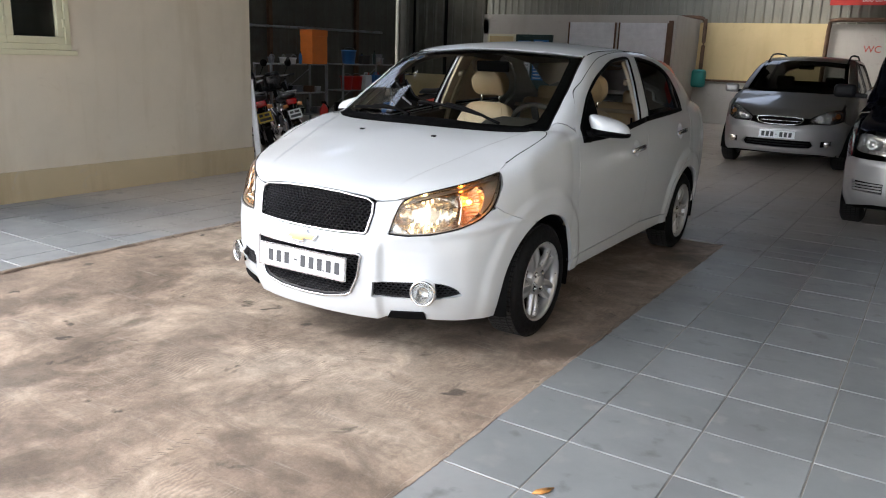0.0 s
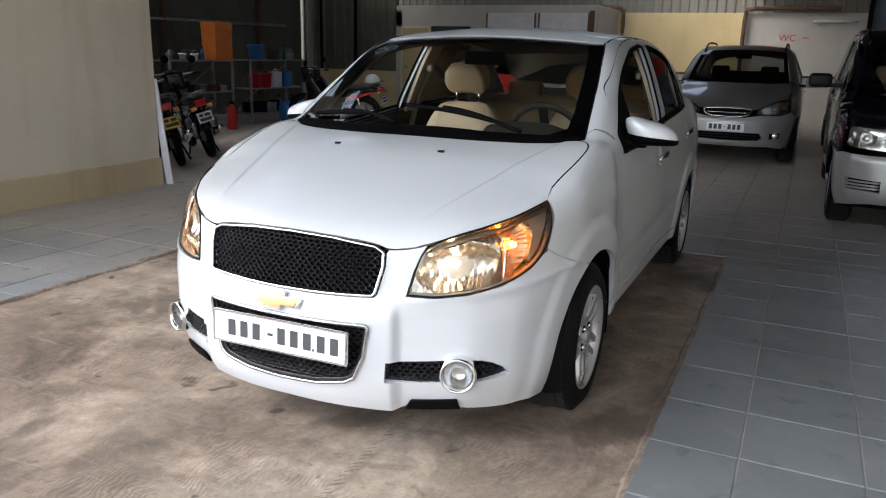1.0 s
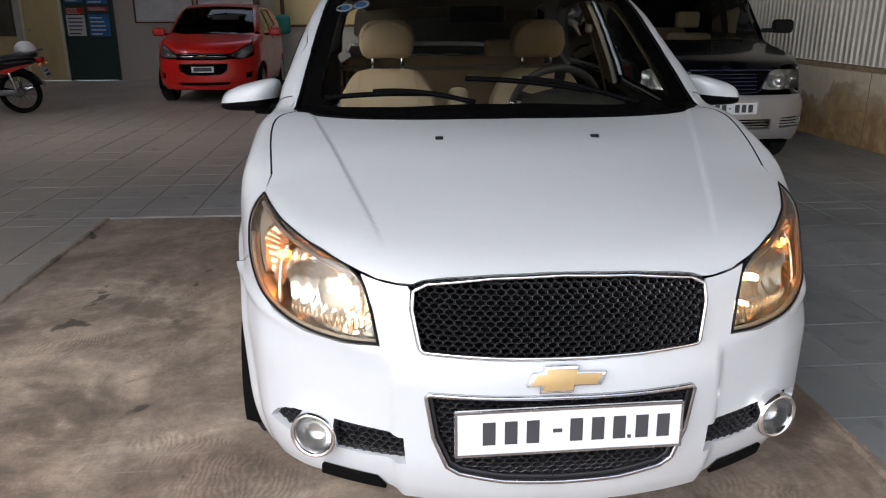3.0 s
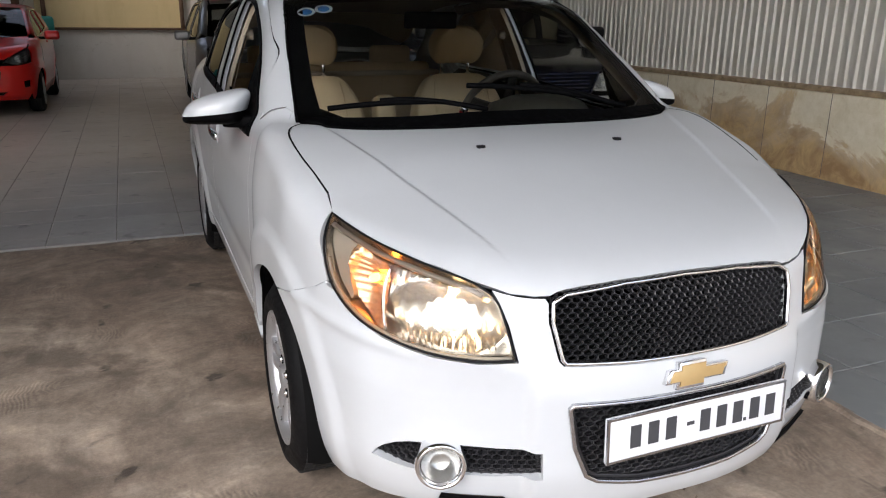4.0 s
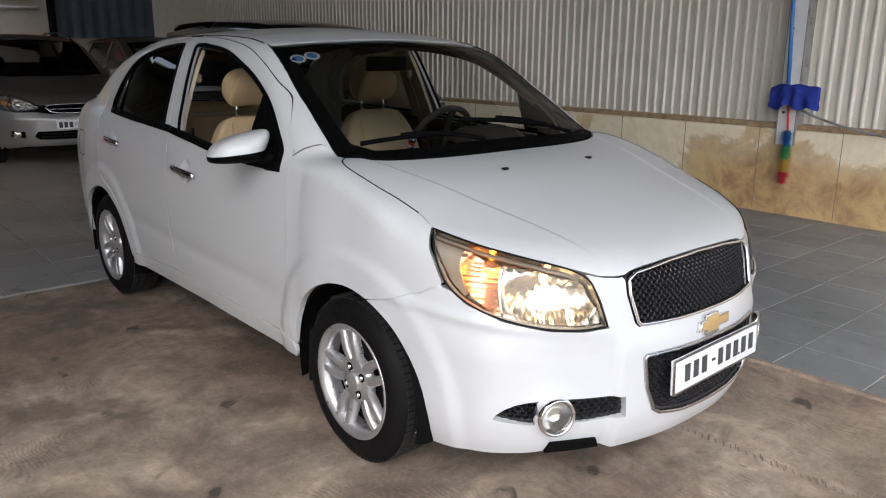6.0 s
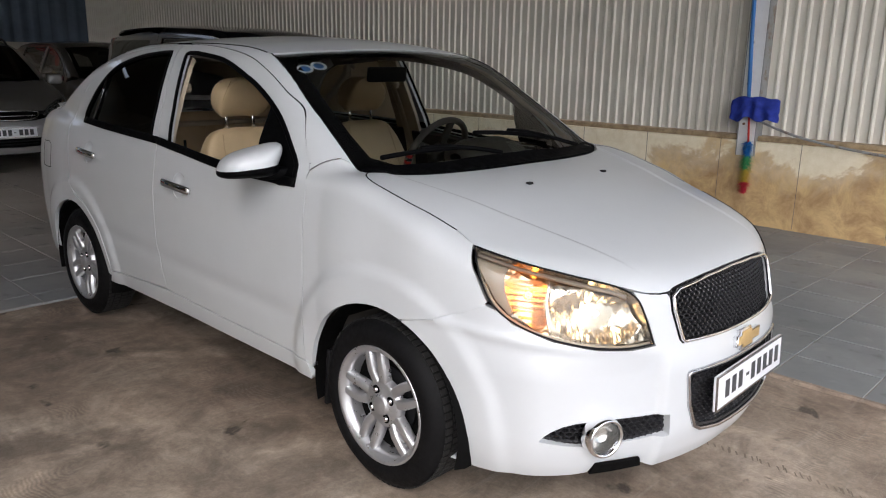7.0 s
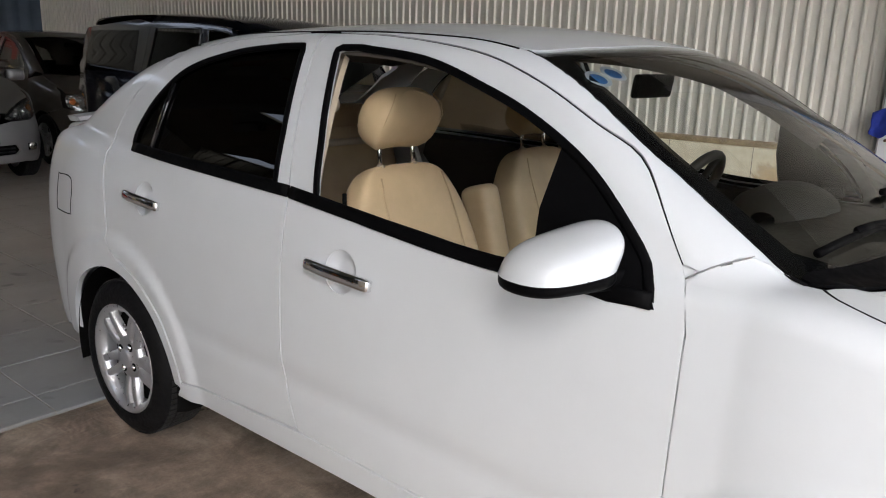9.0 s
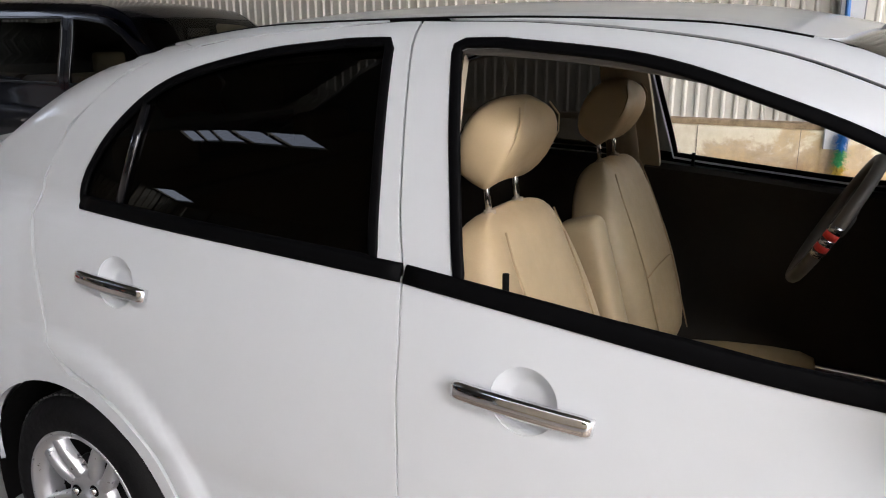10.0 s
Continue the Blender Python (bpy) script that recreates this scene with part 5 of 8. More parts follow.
for s in (1, -1):
    panel("front_wing", skin, skin.shoulder, WING, M["white"], car, h=0.016, s=s)
    dF = panel("front_door", skin, skin.side, DOOR_F, M["white"], car, [WIN_F, dish_outline(1.292, 0.872)], 0.022, s=s)
    dR = panel("rear_door", skin, skin.side, DOOR_R, M["white"], car, [WIN_R, dish_outline(2.26, 0.922)], 0.022, s=s)
    panel("rear_quarter", skin, skin.side, QUARTER, M["white"], car, h=0.022, s=s)
    panel("sill", skin, skin.side, SILL, M["white"], car, h=0.04, lift=0.004, s=s)
    # white strips added behind the seams so their gaps come out paler
    for line in ([(-a, b + 0.002) for a, b in SEAM], [(0.397, 0.36), (0.396, 0.617), (0.393, 0.826), (0.395, 0.93)], [(1.499, 0.41), (1.5105, 0.46), (1.527, 0.557), (1.530, 0.92), (1.535, 1.02)]):
        p = skin.side(smooth_line(line, 0.03))
        strip("seam_flange", p - skin.normal(p) * 0.0075, skin.normal(p), 0.022, 0.002, M["white"], car, s=s)
    panel("rear_window", skin, skin.side, WIN_R, M["glass_dark"], dR, h=0.06, lift=-0.006, flange=0, s=s)
    for dr, win in ((dF, WIN_F), (dR, WIN_R)):
        p, n = ring_line(win, skin.side, 0.02, 0.0)
        cen = p.mean(0)
        p = p + (cen - p) / np.linalg.norm(cen - p, axis=1, keepdims=True) * 0.005
        strip("window_seal", p, n, 0.020, 0.005, M["trim_black"], dr, s=s, closed=True)
    q = skin.side([(2.255, 1.297), (2.27, 1.2), (2.285, 1.075)])
    strip("window_divider", q, skin.normal(q), 0.022, 0.006, M["gloss_black"], dR, s=s)
    # belt moulding, one length a door
    for dr, line in ((dF, [(0.47, 0.982), (0.885, 0.986), (1.3, 1.02), (1.531, 1.0405)]), (dR, [(1.540, 1.0415), (2.0, 1.06), (2.415, 1.075)])):
        q = smooth_line(line, 0.04)
        p = skin.side(q)
        strip("belt_moulding", p, skin.normal(p), 0.034, 0.008, M["trim_black"], dr, s=s)
    if dr is dR:
        p = skin.side(smooth_line([(0.424, 1.029), (0.402, 1.045), (0.367, 1.0645), (0.33, 1.0755)], 0.02))
        strip("pillar_seam", p, skin.normal(p), 0.0022, 0.0026, M["steel"], car, s=s)
    panel("pillar_base", skin, skin.side, [(0.36, 1.02), (0.385, 0.97), (0.425, 0.985), (0.445, 1.03), (0.48, 1.095), (0.45, 1.10), (0.41, 1.07), (0.375, 1.07)], M["white"], car, h=0.02, lift=-0.006, flange=0, s=s)
    panel("pillar_toe", skin, skin.over, [(0.694, 0.222), (0.715, 0.222), (0.757, 0.26), (0.752, 0.36), (0.70, 0.33), (0.703, 0.262)], M["white"], car, h=0.014, lift=-0.003, flange=0, s=s)
    # mirror foot: black triangle in the corner of the window
    tri = [(0.462, 0.968), (0.475, 0.992), (0.52, 1.062), (0.665, 1.19), (0.74, 1.235), (0.755, 1.11), (0.745, 0.985), (0.56, 0.962)]
    panel("mirror_foot", skin, skin.side, tri, M["trim_black"], dF, h=0.03, lift=0.001, flange=0.012, s=s)
    # handles: white dish, chrome bar
    for dr, y0, y1, z in ((dF, 1.17, 1.412, 0.868), (dR, 2.145, 2.365, 0.918)):
        ym, zm = (1.292, 0.872) if dr is dF else (2.26, 0.922)
        panel("handle_dish", skin, skin.side, dish_outline(ym, zm), M["white"], dr, h=0.007, flange=0, s=s,
              bulge=lambda v, ym=ym, zm=zm: -0.003 - 0.021 * sstep(np.hypot((v[:, 0] - ym) / 0.058, (v[:, 1] - zm) / 0.056), 1.02, 0.45))
        ym = (y0 + y1) / 2
        line = [(y0, z - 0.007), (y0 + 0.03, z - 0.004), (ym, z + 0.001), (y1 - 0.03, z + 0.005), (y1, z + 0.006)]
        q = smooth_line(line, 0.01)
        p = skin.side(q)
        n = skin.normal(p)
        t = np.linspace(0, 1, len(q))
        p = p + n * (0.014 + 0.013 * np.sin(np.pi * t)[:, None] ** 0.5)
        strip("door_handle", p, n, 0.032, 0.009, M["chrome"], dr, s=s, label="chrome pull handle")
        qq = skin.side([(y1 - 0.018, z + 0.006)])[0]
        part("lock", cyl((s * (qq[0] + 0.012), qq[1], qq[2]), (s * (qq[0] + 0.026), qq[1], qq[2]), 0.008, seg=14), M["red_plastic"], dr)
    # mirror
    mir = new("door_mirror")
    mir.parent = dF
    mir.location = (s * 0.912, 0.60, 1.028)
    mir.rotation_euler = (0, 0, s * radians(24))
    mir.scale = (0.93, 1.16, 0.9)
    prof = [(-0.012, 0.55), (0.0, 0.85), (0.03, 1.0), (0.07, 0.96), (0.105, 0.78), (0.125, 0.45), (0.13, 0.02)]
    prof = smooth_line(prof, 0.01)
    for nm, mat, z0 in (("mirror_shell", "white", 0), ("mirror_base", "trim_black", 1)):
        bm = bmesh.new()
        rings = []
        for d, k in prof:
            ring = []
            for i in range(33):
                a = math.pi * i / 32 + (math.pi if z0 else 0)
                ca, sa = math.cos(a), math.sin(a)
                xx = math.copysign(abs(ca) ** 0.6, ca) * 0.118 * k
                zz = math.copysign(abs(sa) ** (0.55 if not z0 else 0.38), sa) * (0.084 if not z0 else 0.050) * k
                zz *= 0.90 - 0.20 * (xx / 0.118)
                xx -= 0.036 * max(zz / 0.09, 0) * (1 if z0 == 0 else 0)
                ring.append(bm.verts.new((s * (xx + 0.012), 0.06 - d, zz + 0.006 - 0.012 * (xx / 0.118))))
            rings.append(ring)
        for p, q in zip(rings, rings[1:]):
            for i in range(32):
                bm.faces.new((p[i], p[i + 1], q[i + 1], q[i]))
        bmesh.ops.recalc_face_normals(bm, faces=bm.faces)
        part(nm, bm, M[mat], mir)
    part("mirror_glass", box((s * -0.008 - 0.062, 0.050, -0.036), (s * -0.008 + 0.062, 0.056, 0.044), 0.01), M["chrome"], mir)
    bm = bmesh.new()
    bm_box(bm, (-0.235, -0.012, -0.050), (-0.02, 0.05, 0.0), 0.014)
    bmesh.ops.scale(bm, verts=bm.verts, vec=(s, 1, 1))
    bmesh.ops.recalc_face_normals(bm, faces=bm.faces)
    part("mirror_arm", bm, M["trim_black"], mir)
    # wheel housings and mud flaps
    for yw in (0.0, WB):
        bm = bmesh.new()
        rings = []
        for x in (0.835, 0.80, 0.52):
            rr = AR - 0.003 if x > 0.81 else AR + 0.012
            rings.append([bm.verts.new((s * x, yy, zz)) for yy, zz in arc(yw, HZ, rr, -15, 195, 36)])
        for p, q in zip(rings, rings[1:]):
            for a, b, c2, d in zip(p, p[1:], q[1:], q):
                bm.faces.new((a, b, c2, d))
        bm.faces.new(rings[-1])
        part("wheel_housing", bm, M["matt_black"], car)
    part("mud_flap", box((min(s * 0.66, s * 0.815), 0.335, 0.14), (max(s * 0.66, s * 0.815), 0.352, 0.36), 0.005, m=pose(0, 0, 0, 6)), M["black_plastic"], car)
    for yw in (0.0, WB):
        wheel("wheel", car, (s * (0.842 if yw == 0 else 0.838), yw, 0.292), s)
    # side indicator cover and fuel flap
    if s < 0:
        q = np.array([(2.79, 0.92), (2.93, 0.925), (2.945, 0.915), (2.95, 0.80), (2.935, 0.785), (2.80, 0.79), (2.785, 0.805)])
        p = skin.side(smooth_line(q, 0.008, True))
        strip("fuel_flap_seam", p, skin.normal(p), 0.004, 0.0012, M["matt_black"], car, s=s, closed=True)

# windscreen, roof, rear glass, boot, tail
FOOT = [(0.0, 0.068), (0.20, 0.072), (0.35, 0.087), (0.50, 0.114), (0.61, 0.155), (0.68, 0.207)]
WS = [tuple(q) for q in smooth_line(FOOT, 0.02)] + [(0.697, 0.228), (0.699, 0.26), (0.69, 0.32), (0.655, 0.58), (0.612, 0.84), (0.596, 0.905), (0.58, 0.918), (0.55, 0.905), (0.3, 0.857), (0.0, 0.845)]
WS_IN = [(0.0, 0.15), (0.33, 0.168), (0.55, 0.22), (0.62, 0.29), (0.615, 0.40), (0.585, 0.62), (0.555, 0.80), (0.53, 0.845), (0.3, 0.802), (0.0, 0.79)]
screen = panel("windscreen", skin, skin.over, mirror_outline(WS), M["glass"], car, h=0.05, lift=-0.001, flange=0)
panel("screen_border", skin, skin.over, mirror_outline(WS), M["gloss_black"], screen, [mirror_outline(WS_IN)], 0.03, lift=-0.005, flange=0)
panel("scuttle", skin, skin.over, mirror_outline([(a, b + 0.003) for a, b in smooth_line(FOOT, 0.02)] + [(0.696, 0.232), (0.69, 0.255)] + [tuple(q) for q in smooth_line([(0.655, 0.252), (0.5, 0.198), (0.3, 0.158), (0.0, 0.143)], 0.02)]), M["trim_black"], car, h=0.02, lift=0.004, flange=0.006)
RAIL_IN = [(0.592, 0.93), (0.60, 1.1), (0.60, 1.5), (0.595, 2.0), (0.575, 2.3)]
ROOF = [(0.0, 0.852), (0.3, 0.864), (0.55, 0.912), (0.583, 0.935), (0.592, 1.1), (0.592, 1.5), (0.588, 2.0), (0.568, 2.3), (0.55, 2.42), (0.3, 2.47), (0.0, 2.48)]
panel("roof", skin, skin.over, mirror_outline(ROOF), M["white"], car, h=0.04)
for s in (1, -1):
    tl = smooth_line([(0.398, 0.94), (0.425, 1.03), (0.553, 1.205), (0.689, 1.286), (0.853, 1.365), (1.046, 1.422), (1.337, 1.455), (1.59, 1.463), (1.704, 1.460), (2.081, 1.428), (2.16, 1.412)], 0.03)
    tn = np.gradient(tl, axis=0)
    tl = tl + np.stack([-tn[:, 1], tn[:, 0]], 1) / np.linalg.norm(tn, axis=1, keepdims=True) * 0.0028
    drip = skin.side(tl[tl[:, 1] > 1.032])
    # black strip stands for the shade in the door-top gap
    strip("door_seal", drip - skin.normal(drip) * 0.004, skin.normal(drip), 0.014, 0.002, M["trim_black"], car, s=s)
    inner = [(0.57, 2.3), (0.594, 2.0), (0.600, 1.5), (0.600, 1.1), (0.596, 0.935), (0.618, 0.84), (0.661, 0.58), (0.697, 0.32), (0.7035, 0.268)]
    panel("roof_rail", skin, skin.over, [(p[0], p[1]) for p in drip] + inner + [tuple(p[:2]) for p in skin.side([(0.302, 1.0635), (0.33, 1.0745), (0.367, 1.0635), (0.402, 1.0445)])], M["white"], car, h=0.022, lift=0.002, flange=0.012, s=s)
    p = skin.over(smooth_line([(0.599, 0.95), (0.596, 1.1), (0.596, 1.5), (0.5915, 2.0), (0.57, 2.32)], 0.05))
    strip("roof_channel", p, skin.normal(p), 0.008, 0.0035, M["trim_black"], car, s=s)
    p = skin.over(smooth_line([(0.703, 0.24), (0.694, 0.32), (0.659, 0.58), (0.616, 0.84), (0.594, 0.93)], 0.04))
    strip("screen_trim", p, skin.normal(p), 0.010, 0.002, M["trim_black"], car, s=s)
REAR_GLASS = [(0.0, 2.49), (0.3, 2.48), (0.53, 2.43), (0.57, 2.60), (0.59, 2.85), (0.55, 2.97), (0.3, 3.06), (0.0, 3.08)]
panel("rear_screen", skin, skin.over, mirror_outline(REAR_GLASS), M["glass_mid"], car, h=0.06, lift=-0.002, flange=0)
panel("boot_lid", skin, skin.over, mirror_outline([(0.0, 3.085), (0.3, 3.067), (0.56, 2.98), (0.62, 2.95), (0.66, 3.1), (0.63, 3.25), (0.5, 3.32), (0.25, 3.355), (0.0, 3.365)]), M["white"], car, h=0.04)
part("boot_spoiler", extrude_poly([(-0.55, 1.062), (-0.3, 1.085), (0.3, 1.085), (0.55, 1.062), (0.56, 1.085), (0.3, 1.112), (-0.3, 1.112), (-0.56, 1.085)], 0.10, pose(0, 3.29, 0.02)), M["white"], car, smooth=False)
panel("rear_bumper", skin, skin.tail, mirror_outline([(0.0, 0.72), (0.8, 0.72), (1.0, 0.70), (1.08, 0.62), (1.09, 0.29), (0.9, 0.22), (0.0, 0.22)]), M["white"], car, h=0.04)
panel("tail_panel", skin, skin.tail, mirror_outline([(0.0, 1.04), (0.5, 1.03), (0.56, 0.9), (0.55, 0.73), (0.0, 0.73)]), M["white"], car, h=0.04)
for s in (1, -1):
    panel("tail_lamp", skin, skin.tail, [(0.57, 1.02), (0.80, 1.03), (0.87, 1.0), (0.83, 0.86), (0.85, 0.745), (0.57, 0.735)], M["red_lens"], car, h=0.03, s=s)

# headlamps: clear lens, dark bezel, reflector bowls and bulbs
for s in (1, -1):
    lamp = panel("headlamp", skin, skin.nose, LAMP, M["lens"], car, h=0.025, lift=0.001, flange=0, s=s, label="lit headlamp with amber indicator")
    panel("lamp_housing", skin, skin.nose, LAMP, M["reflector"], lamp, h=0.03, lift=-0.075, flange=-0.07, s=s)
    p, n = ring_line(LAMP, skin.nose, 0.015, 0.0)
    strip("lamp_gasket", p, n, 0.005, 0.003, M["black_plastic"], lamp, s=s, closed=True)
    bez = [(0.873, 0.875), (0.82, 0.862), (0.772, 0.849), (0.792, 0.81), (0.788, 0.76), (0.772, 0.712), (0.778, 0.700), (0.818, 0.74), (0.85, 0.80)]
    panel("lamp_bezel", skin, skin.nose, bez, M["bezel"], lamp, h=0.02, lift=-0.03, flange=0.03, s=s)
    cut = [(0.395, 0.625), (0.415, 0.70), (0.44, 0.755), (0.50, 0.778), (0.60, 0.802), (0.655, 0.80), (0.665, 0.73), (0.64, 0.66), (0.55, 0.632), (0.46, 0.622)]
    panel("inner_reflector", skin, skin.nose, smooth_line(cut, 0.015, True), M["reflector"], lamp, h=0.007, lift=-0.03, flange=0.0, s=s,
          bulge=lambda v: 0.0022 * np.sin(v[:, 0] * 210) * np.cos(v[:, 1] * 60) - 0.055 * np.clip(1 - ((v[:, 0] - 0.53) / 0.14) ** 2 - ((v[:, 1] - 0.705) / 0.09) ** 2, 0, 1) ** 0.8)
    q = smooth_line([(0.862, 0.868), (0.80, 0.853), (0.72, 0.833), (0.60, 0.806), (0.50, 0.779), (0.455, 0.758)], 0.015)
    p = skin.nose(q)
    strip("lamp_brow", p - skin.normal(p) * 0.014, skin.normal(p), 0.012, 0.005, M["lamp_trim"], lamp, s=s)
    q = smooth_line([(0.845, 0.79), (0.815, 0.733), (0.758, 0.684), (0.66, 0.646), (0.55, 0.624), (0.46, 0.615), (0.392, 0.617)], 0.015)
    p = skin.nose(q)
    strip("lamp_sill", p - skin.normal(p) * 0.012, skin.normal(p), 0.009, 0.005, M["bezel"], lamp, s=s)
    cut = [(0.667, 0.657), (0.682, 0.73), (0.672, 0.805), (0.715, 0.828), (0.772, 0.842), (0.79, 0.80), (0.785, 0.75), (0.768, 0.705), (0.715, 0.668)]
    panel("indicator_reflector", skin, skin.nose, smooth_line(cut, 0.015, True), M["amber_glow_reflector"], lamp, h=0.006, lift=-0.025, flange=0.0, s=s,
          bulge=lambda v: 0.0016 * np.sin(v[:, 1] * 330) - 0.04 * np.clip(1 - ((v[:, 0] - 0.727) / 0.065) ** 2 - ((v[:, 1] - 0.75) / 0.095) ** 2, 0, 1) ** 0.7)
    for nm, th, zz, deep, bulb, br in (("main_bulb", 0.53, 0.715, 0.055, "bulb", 0.0105), ("side_bulb", 0.47, 0.66, 0.04, "bulb", 0.007), ("indicator_bulb", 0.727, 0.765, 0.045, "amber_on", 0.011)):
        c = skin.nose([(th, zz)])
        nn = skin.normal(c)[0]
        c = c[0] - nn * deep
        ax = Vector((nn[0] * s * 0.75, nn[1], nn[2] * 0.4)).normalized()
        bl = part(nm, lathe([(-0.03, 0.003), (-0.025, br * 0.8), (-0.01, br), (0.006, br * 0.8), (0.012, 0.001)], 16), M[bulb], lamp)
        bl.matrix_local = Matrix.Translation((c[0] * s, c[1], c[2])) @ ax.to_track_quat("X", "Z").to_matrix().to_4x4()
        if nm != "side_bulb":
            glowing = new("filament", bpy.data.lights.new("filament", "POINT"))
            glowing.data.energy, glowing.data.color, glowing.data.shadow_soft_size = (0.037, (1.0, 0.64, 0.32), 0.012) if nm == "main_bulb" else (0.022, (1.0, 0.36, 0.07), 0.012)
            glowing.parent = lamp
            glowing.location = Vector((c[0] * s, c[1], c[2])) + ax * 0.026
    for j in range(16):
        a = 0.425 + 0.0135 * j
        p = skin.nose([(a, 0.632 + 0.02 * (a - 0.42)), (a + 0.002, 0.645 + 0.03 * (a - 0.42)), (a + 0.004, 0.66 + 0.04 * (a - 0.42))])
        n = skin.normal(p)
        strip("lens_flute", p - n * 0.029, n, 0.004, 0.003, M["reflector"], lamp, s=s)
    q = smooth_line([(0.668, 0.655), (0.675, 0.70), (0.676, 0.75), (0.664, 0.81)], 0.01)
    p = skin.nose(q)
    n = skin.normal(p)
    strip("lamp_divider", p - n * 0.018, n, 0.008, 0.004, M["chrome"], lamp, s=s)

# wipers
for x0, y0, x1, y1 in ((0.46, 0.165, -0.12, 0.245), (-0.10, 0.13, -0.60, 0.25)):
    q = [(x0 + (x1 - x0) * t, y0 + (y1 - y0) * t + 0.03 * math.sin(t * 3.1)) for t in np.linspace(0, 1, 16)]
    p = skin.over(q)
    n = skin.normal(p)
    arm = part("wiper", tube(p[:11] + n[:11] * np.linspace(0.026, 0.020, 11)[:, None], 0.0085, 8), M["trim_black"], car)
    blade = [(x1 + (x0 - x1) * 0.75 * t, y1 + (y0 - y1) * 0.55 * t + 0.01) for t in np.linspace(0, 1, 14)]
    b3 = skin.over(blade)
    part("blade", tube(b3 + skin.normal(b3) * 0.014, 0.009, 8), M["trim_black"], arm)

# cabin of the saloon
floor_pan = part("floor_pan", box((-0.72, 0.3, 0.22), (0.72, 3.2, 0.30), 0.02), M["cabin_dark"], car)
part("engine_tray", box((-0.52, -0.70, 0.27), (0.52, 0.32, 0.31), 0.02), M["matt_black"], car)
part("bulkhead", box((-0.72, 0.30, 0.25), (0.72, 0.34, 0.98)), M["cabin_dark"], car)
part("rear_bulkhead", box((-0.66, 2.62, 0.25), (0.66, 2.66, 1.04)), M["cabin_dark"], car)
part("parcel_shelf", box((-0.68, 2.50, 1.00), (0.68, 3.0, 1.03), 0.01), M["cabin_beige"], car)
HEAD = [(0.0, 0.90), (0.3, 0.905), (0.53, 0.945), (0.56, 1.1), (0.56, 1.5), (0.55, 2.0), (0.53, 2.3), (0.5, 2.42), (0.0, 2.46)]
panel("headliner", skin, skin.over, mirror_outline(HEAD), M["headliner"], car, h=0.06, lift=-0.045, flange=0.0)
dash_prof = [(0.10, 0.97), (0.30, 1.0), (0.48, 0.995), (0.60, 0.965), (0.66, 0.90), (0.655, 0.80), (0.60, 0.60), (0.52, 0.42), (0.34, 0.40), (0.34, 0.9)]
bm = bmesh.new()
rings = []
for x, k in ((-0.70, 0.93), (-0.66, 0.97), (-0.3, 1.0), (0.3, 1.0), (0.66, 0.97), (0.70, 0.93)):
    rings.append([bm.verts.new((x, yy, 0.35 + (zz - 0.35) * k)) for yy, zz in dash_prof])
for p, q in zip(rings, rings[1:]):
    for i in range(len(p)):
        j = (i + 1) % len(p)
        bm.faces.new((p[i], p[j], q[j], q[i]))
bm.faces.new(rings[0])
bm.faces.new(rings[-1][::-1])
bmesh.ops.recalc_face_normals(bm, faces=bm.faces)
dash = part("dashboard", bm, M["dash_vinyl"], car)
bm = lathe([(-0.19, 0.02), (-0.17, 0.055), (-0.08, 0.08), (0.08, 0.08), (0.17, 0.055), (0.19, 0.02)], 28)
bmesh.ops.transform(bm, matrix=pose(0.34, 0.58, 0.985) @ Matrix.Diagonal((1.1, 1.7, 1.0, 1)), verts=bm.verts)
part("instrument_hood", bm, M["dash_vinyl"], dash)
part("console", box((-0.10, 0.55, 0.30), (0.10, 1.35, 0.52), 0.03), M["cabin_dark"], car)
part("centre_armrest", box((-0.05, -0.06, 0.0), (0.05, 0.06, 0.42), 0.04, m=pose(-0.03, 1.37, 0.58, -16), seg=4), M["leather"], car)
steer = new("steering_wheel")
steer.parent = car
steer.matrix_local = pose(0.34, 0.905, 0.965, -62)
part("wheel_rim", tube([(0.185 * math.cos(a), 0.185 * math.sin(a), 0) for a in np.linspace(0, math.tau, 40)[:-1]], 0.0165, 10, True), M["wheel_grip"], steer)
for k in range(5):
    a0 = radians(160 + 5.5 * k)
    part("grip_band", tube([(0.185 * math.cos(a), 0.185 * math.sin(a), 0) for a in (a0, a0 + 0.048, a0 + 0.096)], 0.0182, 10), M["red_plastic" if k % 2 else "satin_chrome"], steer)
bm = lathe([(-0.04, 0.03), (-0.015, 0.07), (0.0, 0.062), (0.006, 0.001)], 24)
bmesh.ops.transform(bm, matrix=pose(0, 0, 0, 0, -90), verts=bm.verts)
part("airbag_hub", bm, M["cabin_dark"], steer)
for a in (-0.35, math.pi + 0.35, -math.pi / 2):
    part("wheel_spoke", box((0.05, -0.022, -0.02), (0.18, 0.022, -0.004), 0.005, m=Matrix.Rotation(a, 4, "Z")), M["cabin_dark"], steer)
